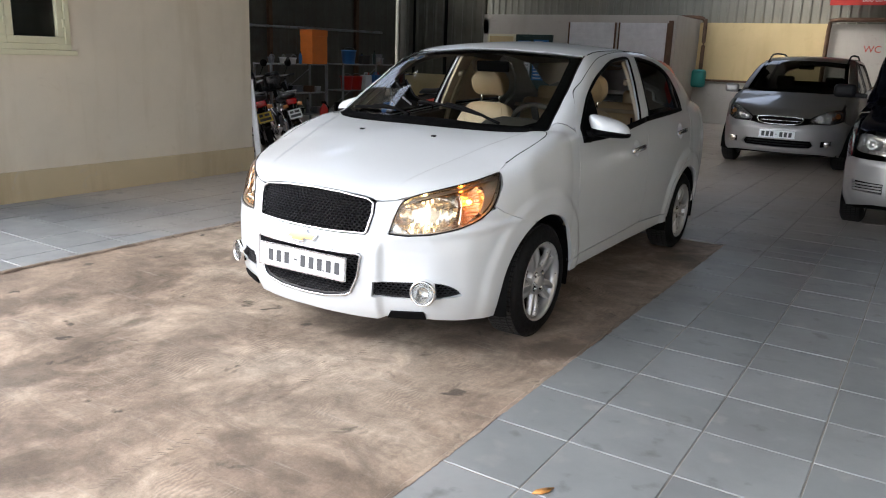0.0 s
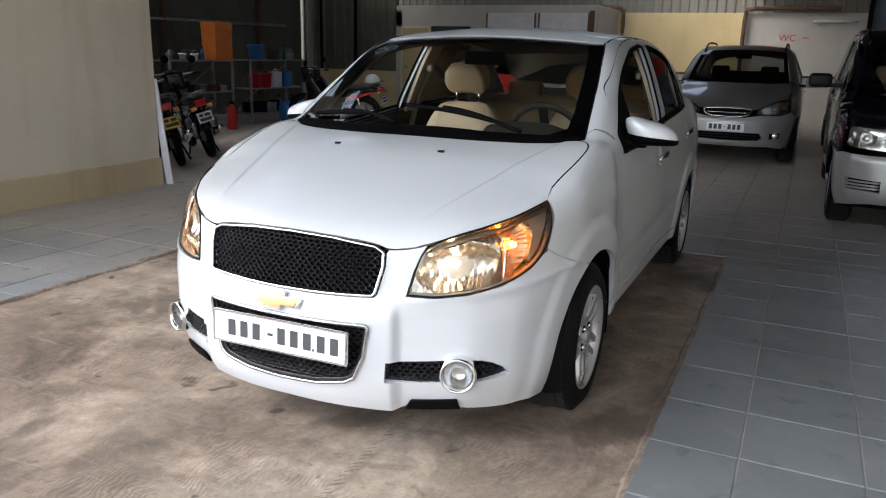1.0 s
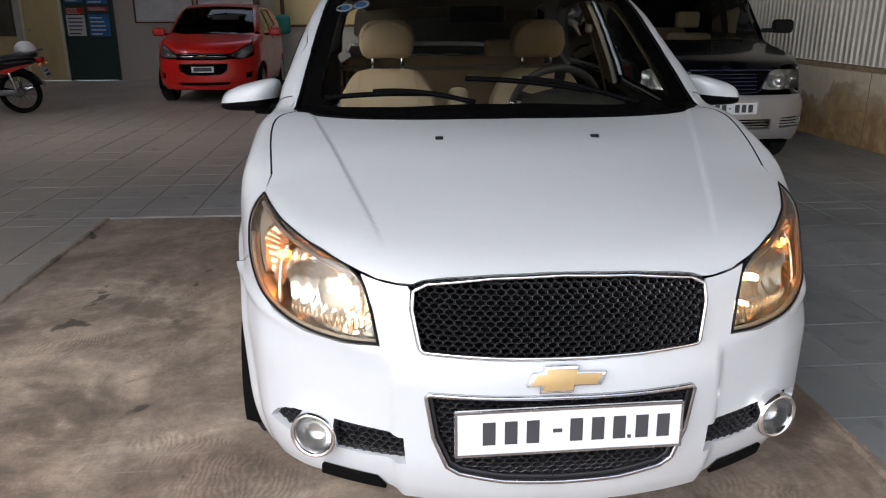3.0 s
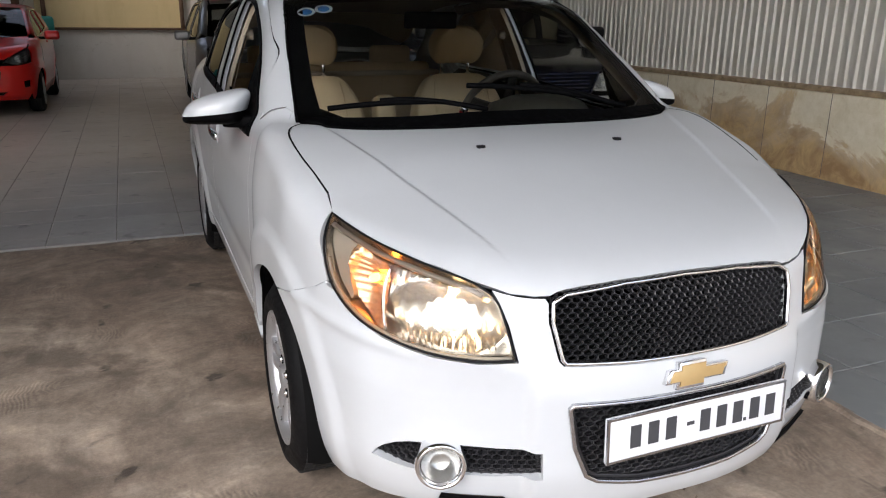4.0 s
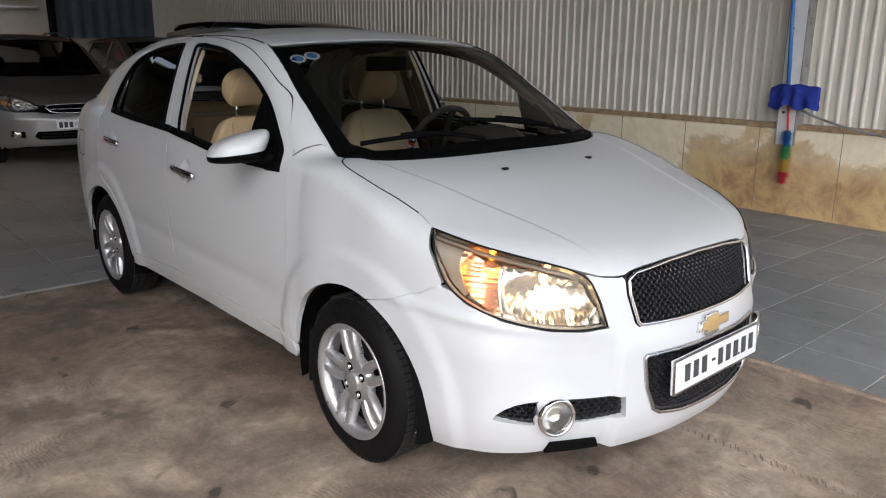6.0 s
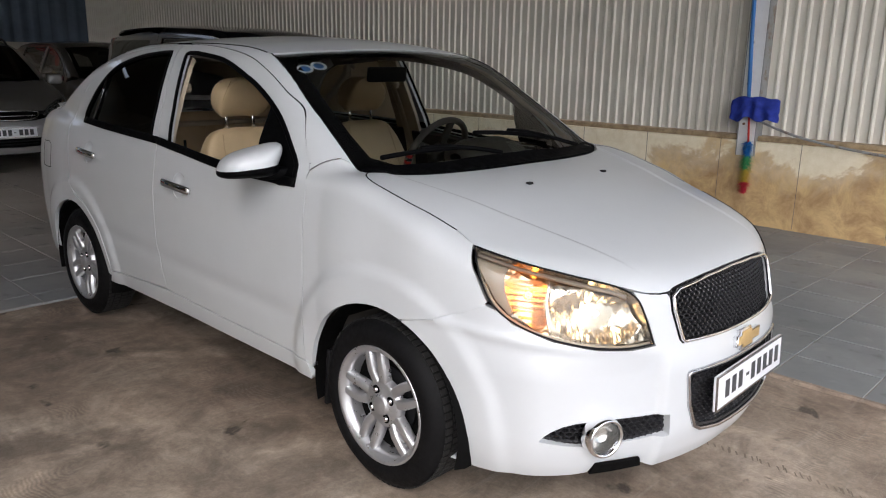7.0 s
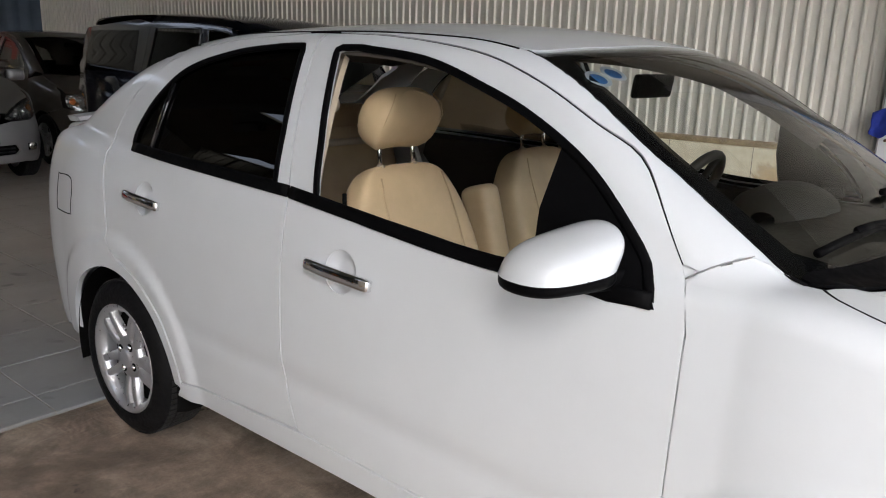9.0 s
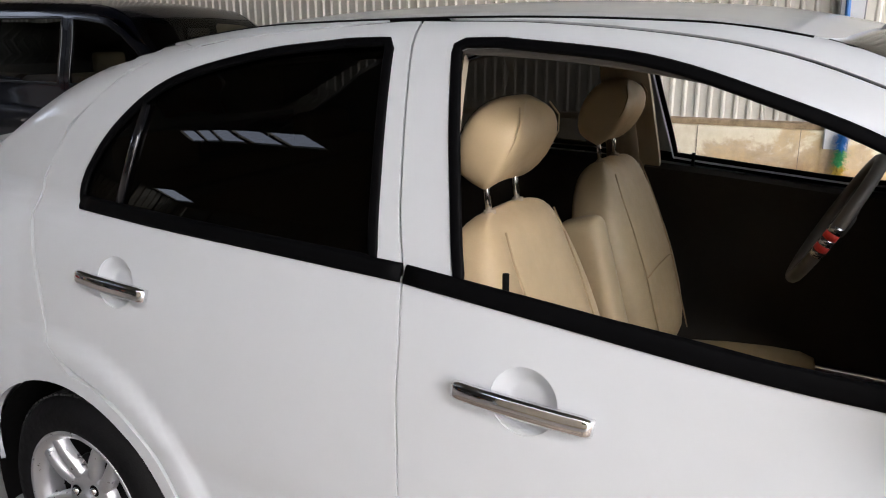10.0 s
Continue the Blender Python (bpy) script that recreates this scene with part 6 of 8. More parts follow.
for s in (1, -1):
    seat(car, "front_seat", s * 0.38, 1.175, 0.505, s)
    trim_low = [(0.43, 0.36), (0.43, 0.965), (0.88, 0.970), (1.3, 1.005), (1.52, 1.02), (1.51, 0.38)]
    panel("door_trim", skin, skin.side, trim_low, M["cabin_dark"], car, h=0.08, lift=-0.065, flange=-0.045, s=s)
    panel("rear_door_trim", skin, skin.side, [(1.57, 0.36), (1.57, 1.03), (2.40, 1.055), (2.45, 0.95), (2.2, 0.6), (2.0, 0.36)], M["cabin_dark"], car, h=0.08, lift=-0.065, flange=-0.045, s=s)
    panel("pillar_trim", skin, skin.side, [(1.47, 0.45), (1.47, 1.03), (1.51, 1.425), (1.66, 1.43), (1.66, 1.2), (1.64, 0.45)], M["cabin_beige"], car, h=0.05, lift=-0.05, flange=-0.02, s=s)
    p = skin.side(smooth_line([(1.55, 0.55), (1.555, 1.0), (1.585, 1.30)], 0.06))
    strip("seat_belt", p - np.array([[0.075, 0, 0]]), skin.normal(p), 0.045, 0.002, M["cabin_beige"], car, s=s)
    part("belt_loop", cyl((s * 0.66, 1.55, 1.27), (s * 0.63, 1.55, 1.27), 0.022, seg=16), M["cabin_beige"], car)
    p = skin.over(smooth_line([(0.67, 0.32), (0.635, 0.58), (0.592, 0.84), (0.575, 0.95)], 0.05))
    strip("screen_pillar_trim", p - np.array([[0.0, 0.0, 0.045]]), skin.normal(p), 0.07, 0.006, M["cabin_beige"], car, s=s)
    p = skin.side(smooth_line([(0.60, 1.16), (0.83, 1.30), (1.05, 1.38), (1.5, 1.425), (2.1, 1.39)], 0.06))
    strip("roof_pillar_trim", p - np.array([[0.045, 0.0, 0.0]]), skin.normal(p), 0.05, 0.006, M["headliner"], car, s=s)
    q = skin.side([(1.36, 1.02)])[0]
    part("lock_pin", cyl((s * (q[0] - 0.045), 1.36, 1.01), (s * (q[0] - 0.045), 1.36, 1.055), 0.006, seg=10), M["matt_black"], car)
bench = new("rear_bench")
bench.parent = car
part("bench_cushion", box((-0.64, 1.95, 0.42), (0.64, 2.45, 0.62), 0.06, seg=4), M["leather"], bench)
part("bench_back", box((-0.64, -0.07, 0.0), (0.64, 0.07, 0.55), 0.06, m=pose(0, 2.45, 0.55, -18), seg=4), M["leather"], bench)
for x in (-0.38, 0.38):
    part("rear_headrest", box((x - 0.13, 2.57, 1.05), (x + 0.13, 2.66, 1.18), 0.04, seg=4), M["leather"], bench)
mi = part("rear_view_mirror", box((-0.115, -0.012, -0.034), (0.115, 0.012, 0.034), 0.012), M["black_plastic"], car)
mi.matrix_local = pose(-0.005, 0.89, 1.345, 8, 0, 0)
part("mirror_stalk", cyl((0, 0.89, 1.36), (0, 0.86, 1.43), 0.008, seg=10), M["black_plastic"], mi).matrix_parent_inverse = mi.matrix_local.inverted()
for x in (-0.548, -0.482):
    c = skin.over([(x, 0.765)])
    n = Vector(skin.normal(c)[0])
    st = part("inspection_sticker", lathe([(0.0, 0.0001), (0.0, 0.022)], 28), M["poster_blue"], screen, "round blue and white paper sticker")
    st.matrix_local = Matrix.Translation(Vector(c[0]) - n * 0.006) @ n.to_track_quat("X", "Z").to_matrix().to_4x4()
    part("sticker_rim", lathe([(0.0008, 0.022), (0.0008, 0.033)], 28), M["paper"], st)


# ---- the other parked cars ----
def parked_car(name, c, place, label, paint, bumper_paint=None, yaw=0.0):
    """A simpler car on its own skin. c holds the skin and the outlines; nose towards -y."""
    k = Skin(c)
    ob = empty(name, pose(*place, 0, 0, yaw), label, "car", "parked cars")
    low = bumper_paint or paint
    wb, hz, ar = c["wheelbase"], c["hub_z"], c["arch"]
    belt, drip = curve(c["belt"]), c["drip"]
    d = curve(drip)
    yA, yB, yC, sill = c["doors"]
    ws0, ws1, wsw0, wsw1 = c["screen"]       # y of foot and head on the middle line, half widths there
    g = 0.006
    lampN = smooth_line(c["lamp"], 0.02, True)
    seam = [tuple(q) for q in k.to_nose(k.side([(c["seam"][0], c["seam"][1])] + arc(0, hz, ar, 112, 190, 20)))]
    th = c["lamp_span"]
    top = c["bumper_top"]
    bump_out = mirror_outline([(0.0, top[0]), (th[0] * 0.6, top[0]), (th[0], top[1]), (th[0] + (th[1] - th[0]) * 0.5, top[1]), (th[1], top[2])] + seam + [(0.9, 0.2), (0.5, c["bottom"]), (0.0, c["bottom"])])
    holes = [mirror_outline(q) for q in c["mouths"]]
    holes += [[(a * sg, b) for a, b in q] for q in c.get("fogs", []) for sg in (1, -1)]
    panel("front_bumper", k, k.nose, bump_out, M[low], ob, holes, 0.05, flange=0.03)
    for q in holes:
        panel("bumper_grille_backing", k, k.nose, q, M["matt_black"], ob, h=0.06, lift=-0.045, flange=0)
    # bonnet: to the grille and lamps
    he = [tuple(p[:2]) for p in k.nose(c["bonnet_edge"])]
    he[-1] = (0.0, he[-1][1])
    hx = c["bonnet_half"]
    panel("bonnet", k, k.over, mirror_outline([(0.0, ws0), (wsw0 * 0.6, ws0 + 0.04), (hx, ws0 + 0.15), (hx + 0.005, ws0 - 0.1)] + he), M[paint], ob, h=0.05)
    # upper grille
    gr = mirror_outline(c["grille"])
    panel("grille_backing", k, k.nose, gr, M["matt_black"], ob, h=0.06, lift=-0.03, flange=-0.03)
    q = resample(np.asarray(gr, float), 0.03)
    p = k.nose(q)
    strip("grille_frame", p, k.normal(p), 0.016, 0.008, M[c.get("grille_rim", "chrome")], ob, closed=True)
    zs = [z for _, z in c["grille"]]
    for j in range(c.get("grille_bars", 2)):
        z = min(zs) + (max(zs) - min(zs)) * (j + 1) / (c.get("grille_bars", 2) + 1)
        w = max(a for a, _ in c["grille"]) * (0.93 if c.get("grille_bars", 2) < 5 else 0.72)
        p = k.nose([(a, z) for a in np.linspace(-w, w, 12)])
        strip("grille_bar", p - k.normal(p) * 0.012, k.normal(p), 0.012, 0.006, M[c.get("bar_mat", "black_plastic")], ob)
    for z, w in c.get("bumper_bars", ()):
        p = k.nose([(a, z) for a in np.linspace(-w, w, 12)])
        strip("bumper_bar", p - k.normal(p) * 0.012, k.normal(p), 0.014, 0.006, M[c.get("bumper_bar_mat", "satin_chrome")], ob)
    for s in (1, -1):
        for z in c.get("side_bars", ()):
            p = k.nose([(a, z) for a in np.linspace(0.435, 0.665, 8)])
            strip("bumper_side_bar", p - k.normal(p) * 0.008, k.normal(p), 0.015, 0.006, M[low], ob, s=s)
        # lamps
        lamp = panel("headlamp", k, k.nose, lampN, M["lens"], ob, h=0.04, lift=0.002, flange=0, s=s)
        panel("lamp_housing", k, k.nose, lampN, M[c.get("lamp_back", "fog_bowl")], lamp, h=0.05, lift=-0.06, flange=-0.06, s=s)
        for a, z, r, mat in [(*q, "fog_bowl") for q in c["bowls"]] + [(*q, "amber") for q in c.get("amber_bowls", ())]:
            cc = k.nose([(a, z)])
            nn = k.normal(cc)[0]
            cc = cc[0] - nn * 0.02
            ax = Vector((nn[0] * s * 0.7, nn[1], nn[2] * 0.4)).normalized()
            b = part("lamp_bowl", lathe([(0.008, r), (-0.012, r * 0.85), (-0.03, r * 0.4), (-0.032, 0.002)], 24), M[mat], lamp)
            b.matrix_local = Matrix.Translation((cc[0] * s, cc[1], cc[2])) @ ax.to_track_quat("X", "Z").to_matrix().to_4x4()
        for a, z, r in c.get("fog_lamps", ()):
            cc = k.nose([(a, z)])[0]
            b = part("fog_lamp", lathe([(0.0, r), (0.006, r * 0.8), (0.008, 0.001)], 20), M["reflector"], ob)
            b.matrix_local = Matrix.Translation((cc[0] * s, cc[1] + 0.01, cc[2])) @ Vector((s * 0.25, -1, 0)).normalized().to_track_quat("X", "Z").to_matrix().to_4x4()
        # sides
        zt = lambda y: float(d(y))
        zb = lambda y: float(belt(y))
        lampback = c["wing_front"]
        wing = [(yA - g, sill), (yA - g, zb(yA)), (yA - 0.05, zb(yA) + 0.01)] + [(y, z) for y, z in c["wing_top"]] + lampback + arc(0, hz, ar, 110, 8, 20)
        panel("front_wing", k, k.side, wing, M[paint], ob, h=0.05, s=s)
        pts = lambda a, b, off, n=7: [(y, zt(y) + off) for y in np.linspace(a, b, n)]
        y0 = drip[0][0]
        doorF = [(yA, sill), (yA, zb(yA)), (y0, drip[0][1] + 0.01)] + pts(y0 + 0.12, yB - g, 0.03) + [(yB - g, zb(yB)), (yB - g, sill + 0.01)]
        winF = [(y0 + 0.1, zb(y0 + 0.1) + 0.02)] + pts(y0 + 0.16, yB - 0.06, -0.012) + [(yB - 0.06, zb(yB) + 0.02)]
        doorR = [(yB, sill + 0.01), (yB, zb(yB))] + pts(yB, yC - 0.06, 0.03) + [(yC, zb(yC)), (yC - 0.02, hz + ar + 0.1)] + arc(wb, hz, ar + 0.05, 100, 172, 10) + [(wb - ar - 0.04, sill)]
        winR = [(yB + 0.06, zb(yB) + 0.02)] + pts(yB + 0.06, yC - 0.16, -0.012) + [(yC - 0.08, zb(yC) + 0.02)]
        gl = c.get("glass", "glass_dark")
        for nm, door, win in (("front_door", doorF, winF), ("rear_door", doorR, winR)):
            dd = panel(nm, k, k.side, door, M[paint], ob, [win], 0.05, s=s)
            panel("side_window", k, k.side, win, M[gl], dd, h=0.12, lift=-0.008, flange=0, s=s)
            p = k.side(resample(np.asarray(win), 0.06))
            strip("window_seal", p, k.normal(p), 0.022, 0.004, M["gloss_black"], dd, s=s, closed=True)
            yy, zz = (yB - 0.18, zb(yB) - 0.11) if nm == "front_door" else (yC - 0.2, zb(yC) - 0.1)
            p = k.side([(yy, zz), (yy + 0.05, zz), (yy + 0.1, zz), (yy + 0.15, zz)])
            strip("door_handle", p + k.normal(p) * 0.02, k.normal(p), 0.025, 0.01, M[c.get("handle", paint)], dd, s=s)
        tail_y = c["tail"]
        quarter = [(yC - 0.055, zt(yC - 0.06) + 0.03), (yC + g, zb(yC)), (yC - 0.014, hz + ar + 0.1)] + arc(wb, hz, ar + 0.045, 100, 172, 10) + arc(wb, hz, ar, 172, 6, 22) + \
            [(tail_y - 0.25, 0.3), (tail_y - 0.16, 0.6), (tail_y - 0.2, 1.0), (tail_y - c["tail_lean"], zt(yC) - 0.02)] + [(yC + 0.2, zt(yC) + 0.07)]
        panel("rear_quarter", k, k.side, quarter, M[paint], ob, h=0.06, s=s)
        if "quarter_window" in c:
            panel("quarter_window", k, k.side, c["quarter_window"], M[gl], ob, h=0.1, lift=0.003, flange=0, s=s)
        panel("sill", k, k.side, [(yA - 0.02, sill - g), (wb - ar - 0.04, sill - g), (wb - ar - 0.02, 0.2), (ar + 0.02, 0.2)], M[low], ob, h=0.06, s=s)
        dl = [tuple(p[:2]) for p in k.side([(y0 - 0.02, drip[0][1] + 0.02)] + pts(y0 + 0.1, yC - 0.06, 0.037, 9))]
        rail = dl + [(p[0] - 0.07, p[1]) for p in dl[::-1][:-3]] + [(wsw1 + 0.006, ws1 + 0.06), (wsw0 + 0.008, ws0 + 0.17)]
        panel("roof_rail_panel", k, k.over, rail, M[paint], ob, h=0.05, s=s)
        # mirrors
        my, mz, mx = c["mirror"]
        m = part("door_mirror", box((-0.10, -0.06, -0.065), (0.10, 0.05, 0.065), 0.05, seg=4), M[c.get("mirror_mat", paint)], ob)
        m.location = (s * mx, my, mz)
        part("mirror_arm", box((min(-s * 0.02, -s * 0.2), -0.02, -0.06), (max(-s * 0.02, -s * 0.2), 0.03, -0.02), 0.008), M["black_plastic"], m)
        for yw in (0.0, wb):
            bm = bmesh.new()
            rg = [[bm.verts.new((s * x, yy, zz)) for yy, zz in arc(yw, hz, ar, -12, 192, 24)] for x in (c["half"] - 0.03, c["half"] - 0.3)]
            for a, b2, c2, d2 in zip(rg[0], rg[0][1:], rg[1][1:], rg[1]):
                bm.faces.new((a, b2, c2, d2))
            bm.faces.new(rg[1])
            part("wheel_housing", bm, M["matt_black"], ob)
            wheel("wheel", ob, (s * (c["half"] - 0.025), yw, c["tyre"]), s, c["tyre"], c["tyre"] * 0.66, 0.19, c.get("spokes", "six"))
        if c.get("rails"):
            yy = np.linspace(yA + 0.55, yC + 0.1, 12)
            p = k.over([(wsw1 - 0.02, y) for y in yy])
            lift = 0.055 * np.clip(np.minimum(np.arange(12), 11 - np.arange(12)) / 1.5, 0, 1)
            part("roof_rail", tube([(s * a[0], a[1], a[2] + h) for a, h in zip(p, lift)], 0.013, 8), M["black_plastic"], ob)
    # glass, roof, tail
    WSo = mirror_outline([(0.0, ws0 + 0.012), (wsw0 * 0.6, ws0 + 0.052), (wsw0, ws0 + 0.165), (wsw1, ws1 + 0.05), (wsw1 * 0.6, ws1 + 0.012), (0.0, ws1)])
    WSi = mirror_outline([(0.0, ws0 + 0.08), (wsw0 * 0.6, ws0 + 0.11), (wsw0 - 0.06, ws0 + 0.20), (wsw1 - 0.05, ws1), (wsw1 * 0.6, ws1 - 0.03), (0.0, ws1 - 0.04)])
    scr = panel("windscreen", k, k.over, WSo, M[c.get("screen_glass", "glass_mid")], ob, h=0.08, flange=0)
    panel("screen_border", k, k.over, WSo, M["gloss_black"], scr, [WSi], 0.05, lift=-0.004, flange=0)
    ye = c["roof_end"]
    panel("roof", k, k.over, mirror_outline([(0.0, ws1 + 0.006), (wsw1 * 0.6, ws1 + 0.018), (wsw1, ws1 + 0.058), (wsw1 + 0.01, ye - 0.3), (wsw1 - 0.03, ye - 0.02), (0.0, ye)]), M[paint], ob, h=0.07)
    panel("tail_panel", k, k.tail, mirror_outline([(0.0, c["tail_top"]), (0.5, c["tail_top"]), (1.05, c["tail_top"] - 0.05), (1.1, 0.3), (0.0, 0.25)]), M[paint], ob, h=0.1)
    if "rear_glass" in c:
        panel("rear_screen", k, k.over, mirror_outline(c["rear_glass"]), M["glass_dark"], ob, h=0.1, flange=0)
    # cabin
    hw = c["half"] - 0.13
    part("floor_pan", box((-hw, -0.45, 0.2), (hw, tail_y - 0.3, 0.3), 0.02), M["matt_black"], ob)
    part("dashboard", box((-hw + 0.05, ws0 + 0.05, 0.35), (hw - 0.05, ws0 + 0.5, zb(yA) - 0.02), 0.06), M["cabin_dark"], ob)
    part("rear_bulkhead", box((-hw + 0.1, tail_y - 0.55, 0.3), (hw - 0.1, tail_y - 0.5, zb(yC) + 0.1)), M["cabin_dark"], ob)
    for x in (-0.36, 0.36):
        st = part("front_seat", box((x - 0.23, yB - 0.15, 0.4), (x + 0.23, yB + 0.02, zb(yB) + 0.02), 0.06, seg=3), M[c.get("seat", "cabin_dark")], ob)
        part("headrest", box((x - 0.13, yB - 0.02, zb(yB) + 0.07), (x + 0.13, yB + 0.08, zb(yB) + 0.24), 0.04, seg=3), M[c.get("seat", "cabin_dark")], st)
    part("rear_seat", box((-0.6, yC - 0.35, 0.4), (0.6, yC - 0.15, zb(yC) + 0.05), 0.06, seg=3), M[c.get("seat", "cabin_dark")], ob)
    rv = part("rear_view_mirror", box((-0.11, -0.01, -0.03), (0.11, 0.01, 0.03), 0.01), M["black_plastic"], ob)
    rv.location = (0, ws1 + 0.02, float(k.over([(0, ws1)])[0][2]) - 0.10)
    if "plate" in c:
        pz, py, pw, ph, bars = c["plate"]
        number_plate(ob, pose(0, py, pz, -4), pw, ph, bars)
    if c.get("badge"):
        bz = c["badge"]
        cc = k.nose([(0.0, bz)])[0]
        part("badge", extrude_poly([(-0.06, 0.012), (0.06, 0.012), (0.045, -0.012), (-0.075, -0.012)], 0.01, pose(0, cc[1] - 0.012, bz)), M["gold"], ob)
    return ob


MPV = dict(
    centres=(0.3, 2.7), wheelbase=2.6, hub_z=0.29, arch=0.355, flare=0.012, half=0.87, tyre=0.3,
    front=[(0, -0.82), (0.25, -0.805), (0.45, -0.75), (0.62, -0.65), (0.74, -0.5), (0.82, -0.25), (0.855, 0.05), (0.865, 0.3)],
    rear=[(0, 3.5), (0.4, 3.48), (0.65, 3.4), (0.78, 3.25), (0.84, 3.0), (0.86, 2.7)],
    mid=[(0.3, 0.865), (1.5, 0.875), (2.7, 0.86)],
    tuck_front=[(0.18, 0.08), (0.3, 0.01), (0.42, 0.0), (0.56, 0.0), (0.66, 0.04), (0.78, 0.09), (0.9, 0.17)],
    tuck_side=[(0.16, 0.08), (0.3, 0.03), (0.5, 0.005), (0.8, 0.0), (0.95, 0.02), (1.1, 0.08)],
    tuck_rear=[(0.2, 0.06), (0.4, 0.0), (0.9, 0.02), (1.1, 0.06), (1.4, 0.15)],
    top=[(-0.85, 0.68), (-0.72, 0.80), (-0.55, 0.875), (-0.2, 0.98), (0.15, 1.055), (0.5, 1.09), (2.5, 1.1), (3.5, 1.1)],
    crown=[(-0.9, 0.1), (0.0, 0.1), (0.4, 0.02), (3.4, 0.02)],
    roof=[(-0.2, 0.88), (0.1, 1.05), (0.5, 1.30), (0.9, 1.50), (1.2, 1.565), (1.7, 1.59), (2.4, 1.58), (2.9, 1.53), (3.2, 1.42), (3.5, 1.1)],
    bow=[(0.0, 0.25), (0.9, 0.1), (1.5, 0.0), (2.6, 0.0), (3.3, -0.2)],
    roof_crown=[(0.1, 0.0), (0.9, 0.1), (1.5, 0.11), (3.0, 0.1)],
    cabin_side=[(0.2, 0.72), (0.9, 0.82), (1.05, 0.825), (1.3, 0.74), (1.5, 0.65), (1.6, 0.59)],
    cabin_plan=[(0.0, 0.09), (0.4, 0.04), (1.0, 0.0), (2.4, 0.0), (3.2, 0.06)],
    soft_low=0.09, soft_cab=0.07, soft_join=0.02,
    belt=[(0.4, 1.0), (1.5, 1.03), (2.7, 1.08)], drip=[(0.40, 1.02), (0.6, 1.20), (0.9, 1.38), (1.2, 1.47), (1.7, 1.51), (2.5, 1.48), (2.8, 1.43)],
    doors=(0.38, 1.42, 2.5, 0.33), screen=(0.08, 0.92, 0.68, 0.58), bonnet_half=0.715,
    lamp=[(0.36, 0.705), (0.50, 0.79), (0.72, 0.845), (0.82, 0.83), (0.80, 0.73), (0.70, 0.675), (0.52, 0.665)], lamp_span=(0.36, 0.86), seam=(-0.36, 0.68),
    bumper_top=(0.626, 0.655, 0.70), bottom=0.25, bonnet_edge=[(0.84, 0.865), (0.72, 0.855), (0.50, 0.80), (0.36, 0.735), (0.25, 0.74), (0.0, 0.745)],
    grille=[(0.0, 0.742), (0.18, 0.739), (0.27, 0.728), (0.285, 0.708), (0.245, 0.662), (0.17, 0.642), (0.0, 0.636)], grille_bars=1, bar_mat="satin_chrome", lamp_back="fog_bowl",
    mouths=[[(0.0, 0.43), (0.38, 0.43), (0.42, 0.37), (0.38, 0.33), (0.0, 0.32)]], fogs=[[(0.50, 0.43), (0.66, 0.44), (0.66, 0.36), (0.50, 0.35)]], fog_lamps=((0.58, 0.395, 0.045),),
    bumper_bars=((0.395, 0.36), (0.36, 0.36)), bumper_bar_mat="black_plastic",
    bowls=((0.47, 0.730, 0.05), (0.57, 0.748, 0.066)), amber_bowls=((0.745, 0.775, 0.036),),
    wing_front=[(-0.30, 0.86), (-0.36, 0.69)], wing_top=[(0.2, 1.05), (-0.1, 0.965), (-0.28, 0.88)],
    tail=3.5, tail_lean=0.35, roof_end=3.1, tail_top=1.05, quarter_window=[(2.62, 1.13), (2.66, 1.40), (3.0, 1.34), (3.1, 1.15)],
    mirror=(0.62, 1.06, 0.99), mirror_mat="silver_light", plate=(0.50, -0.835, 0.47, 0.11, PLATE_OLD), rails=True, glass="glass_mid",
)
parked_car("grey_people_carrier", MPV, (0.56, 8.80, 0), "grey metallic people carrier with black roof rails parked nose out", "silver", "silver_light")

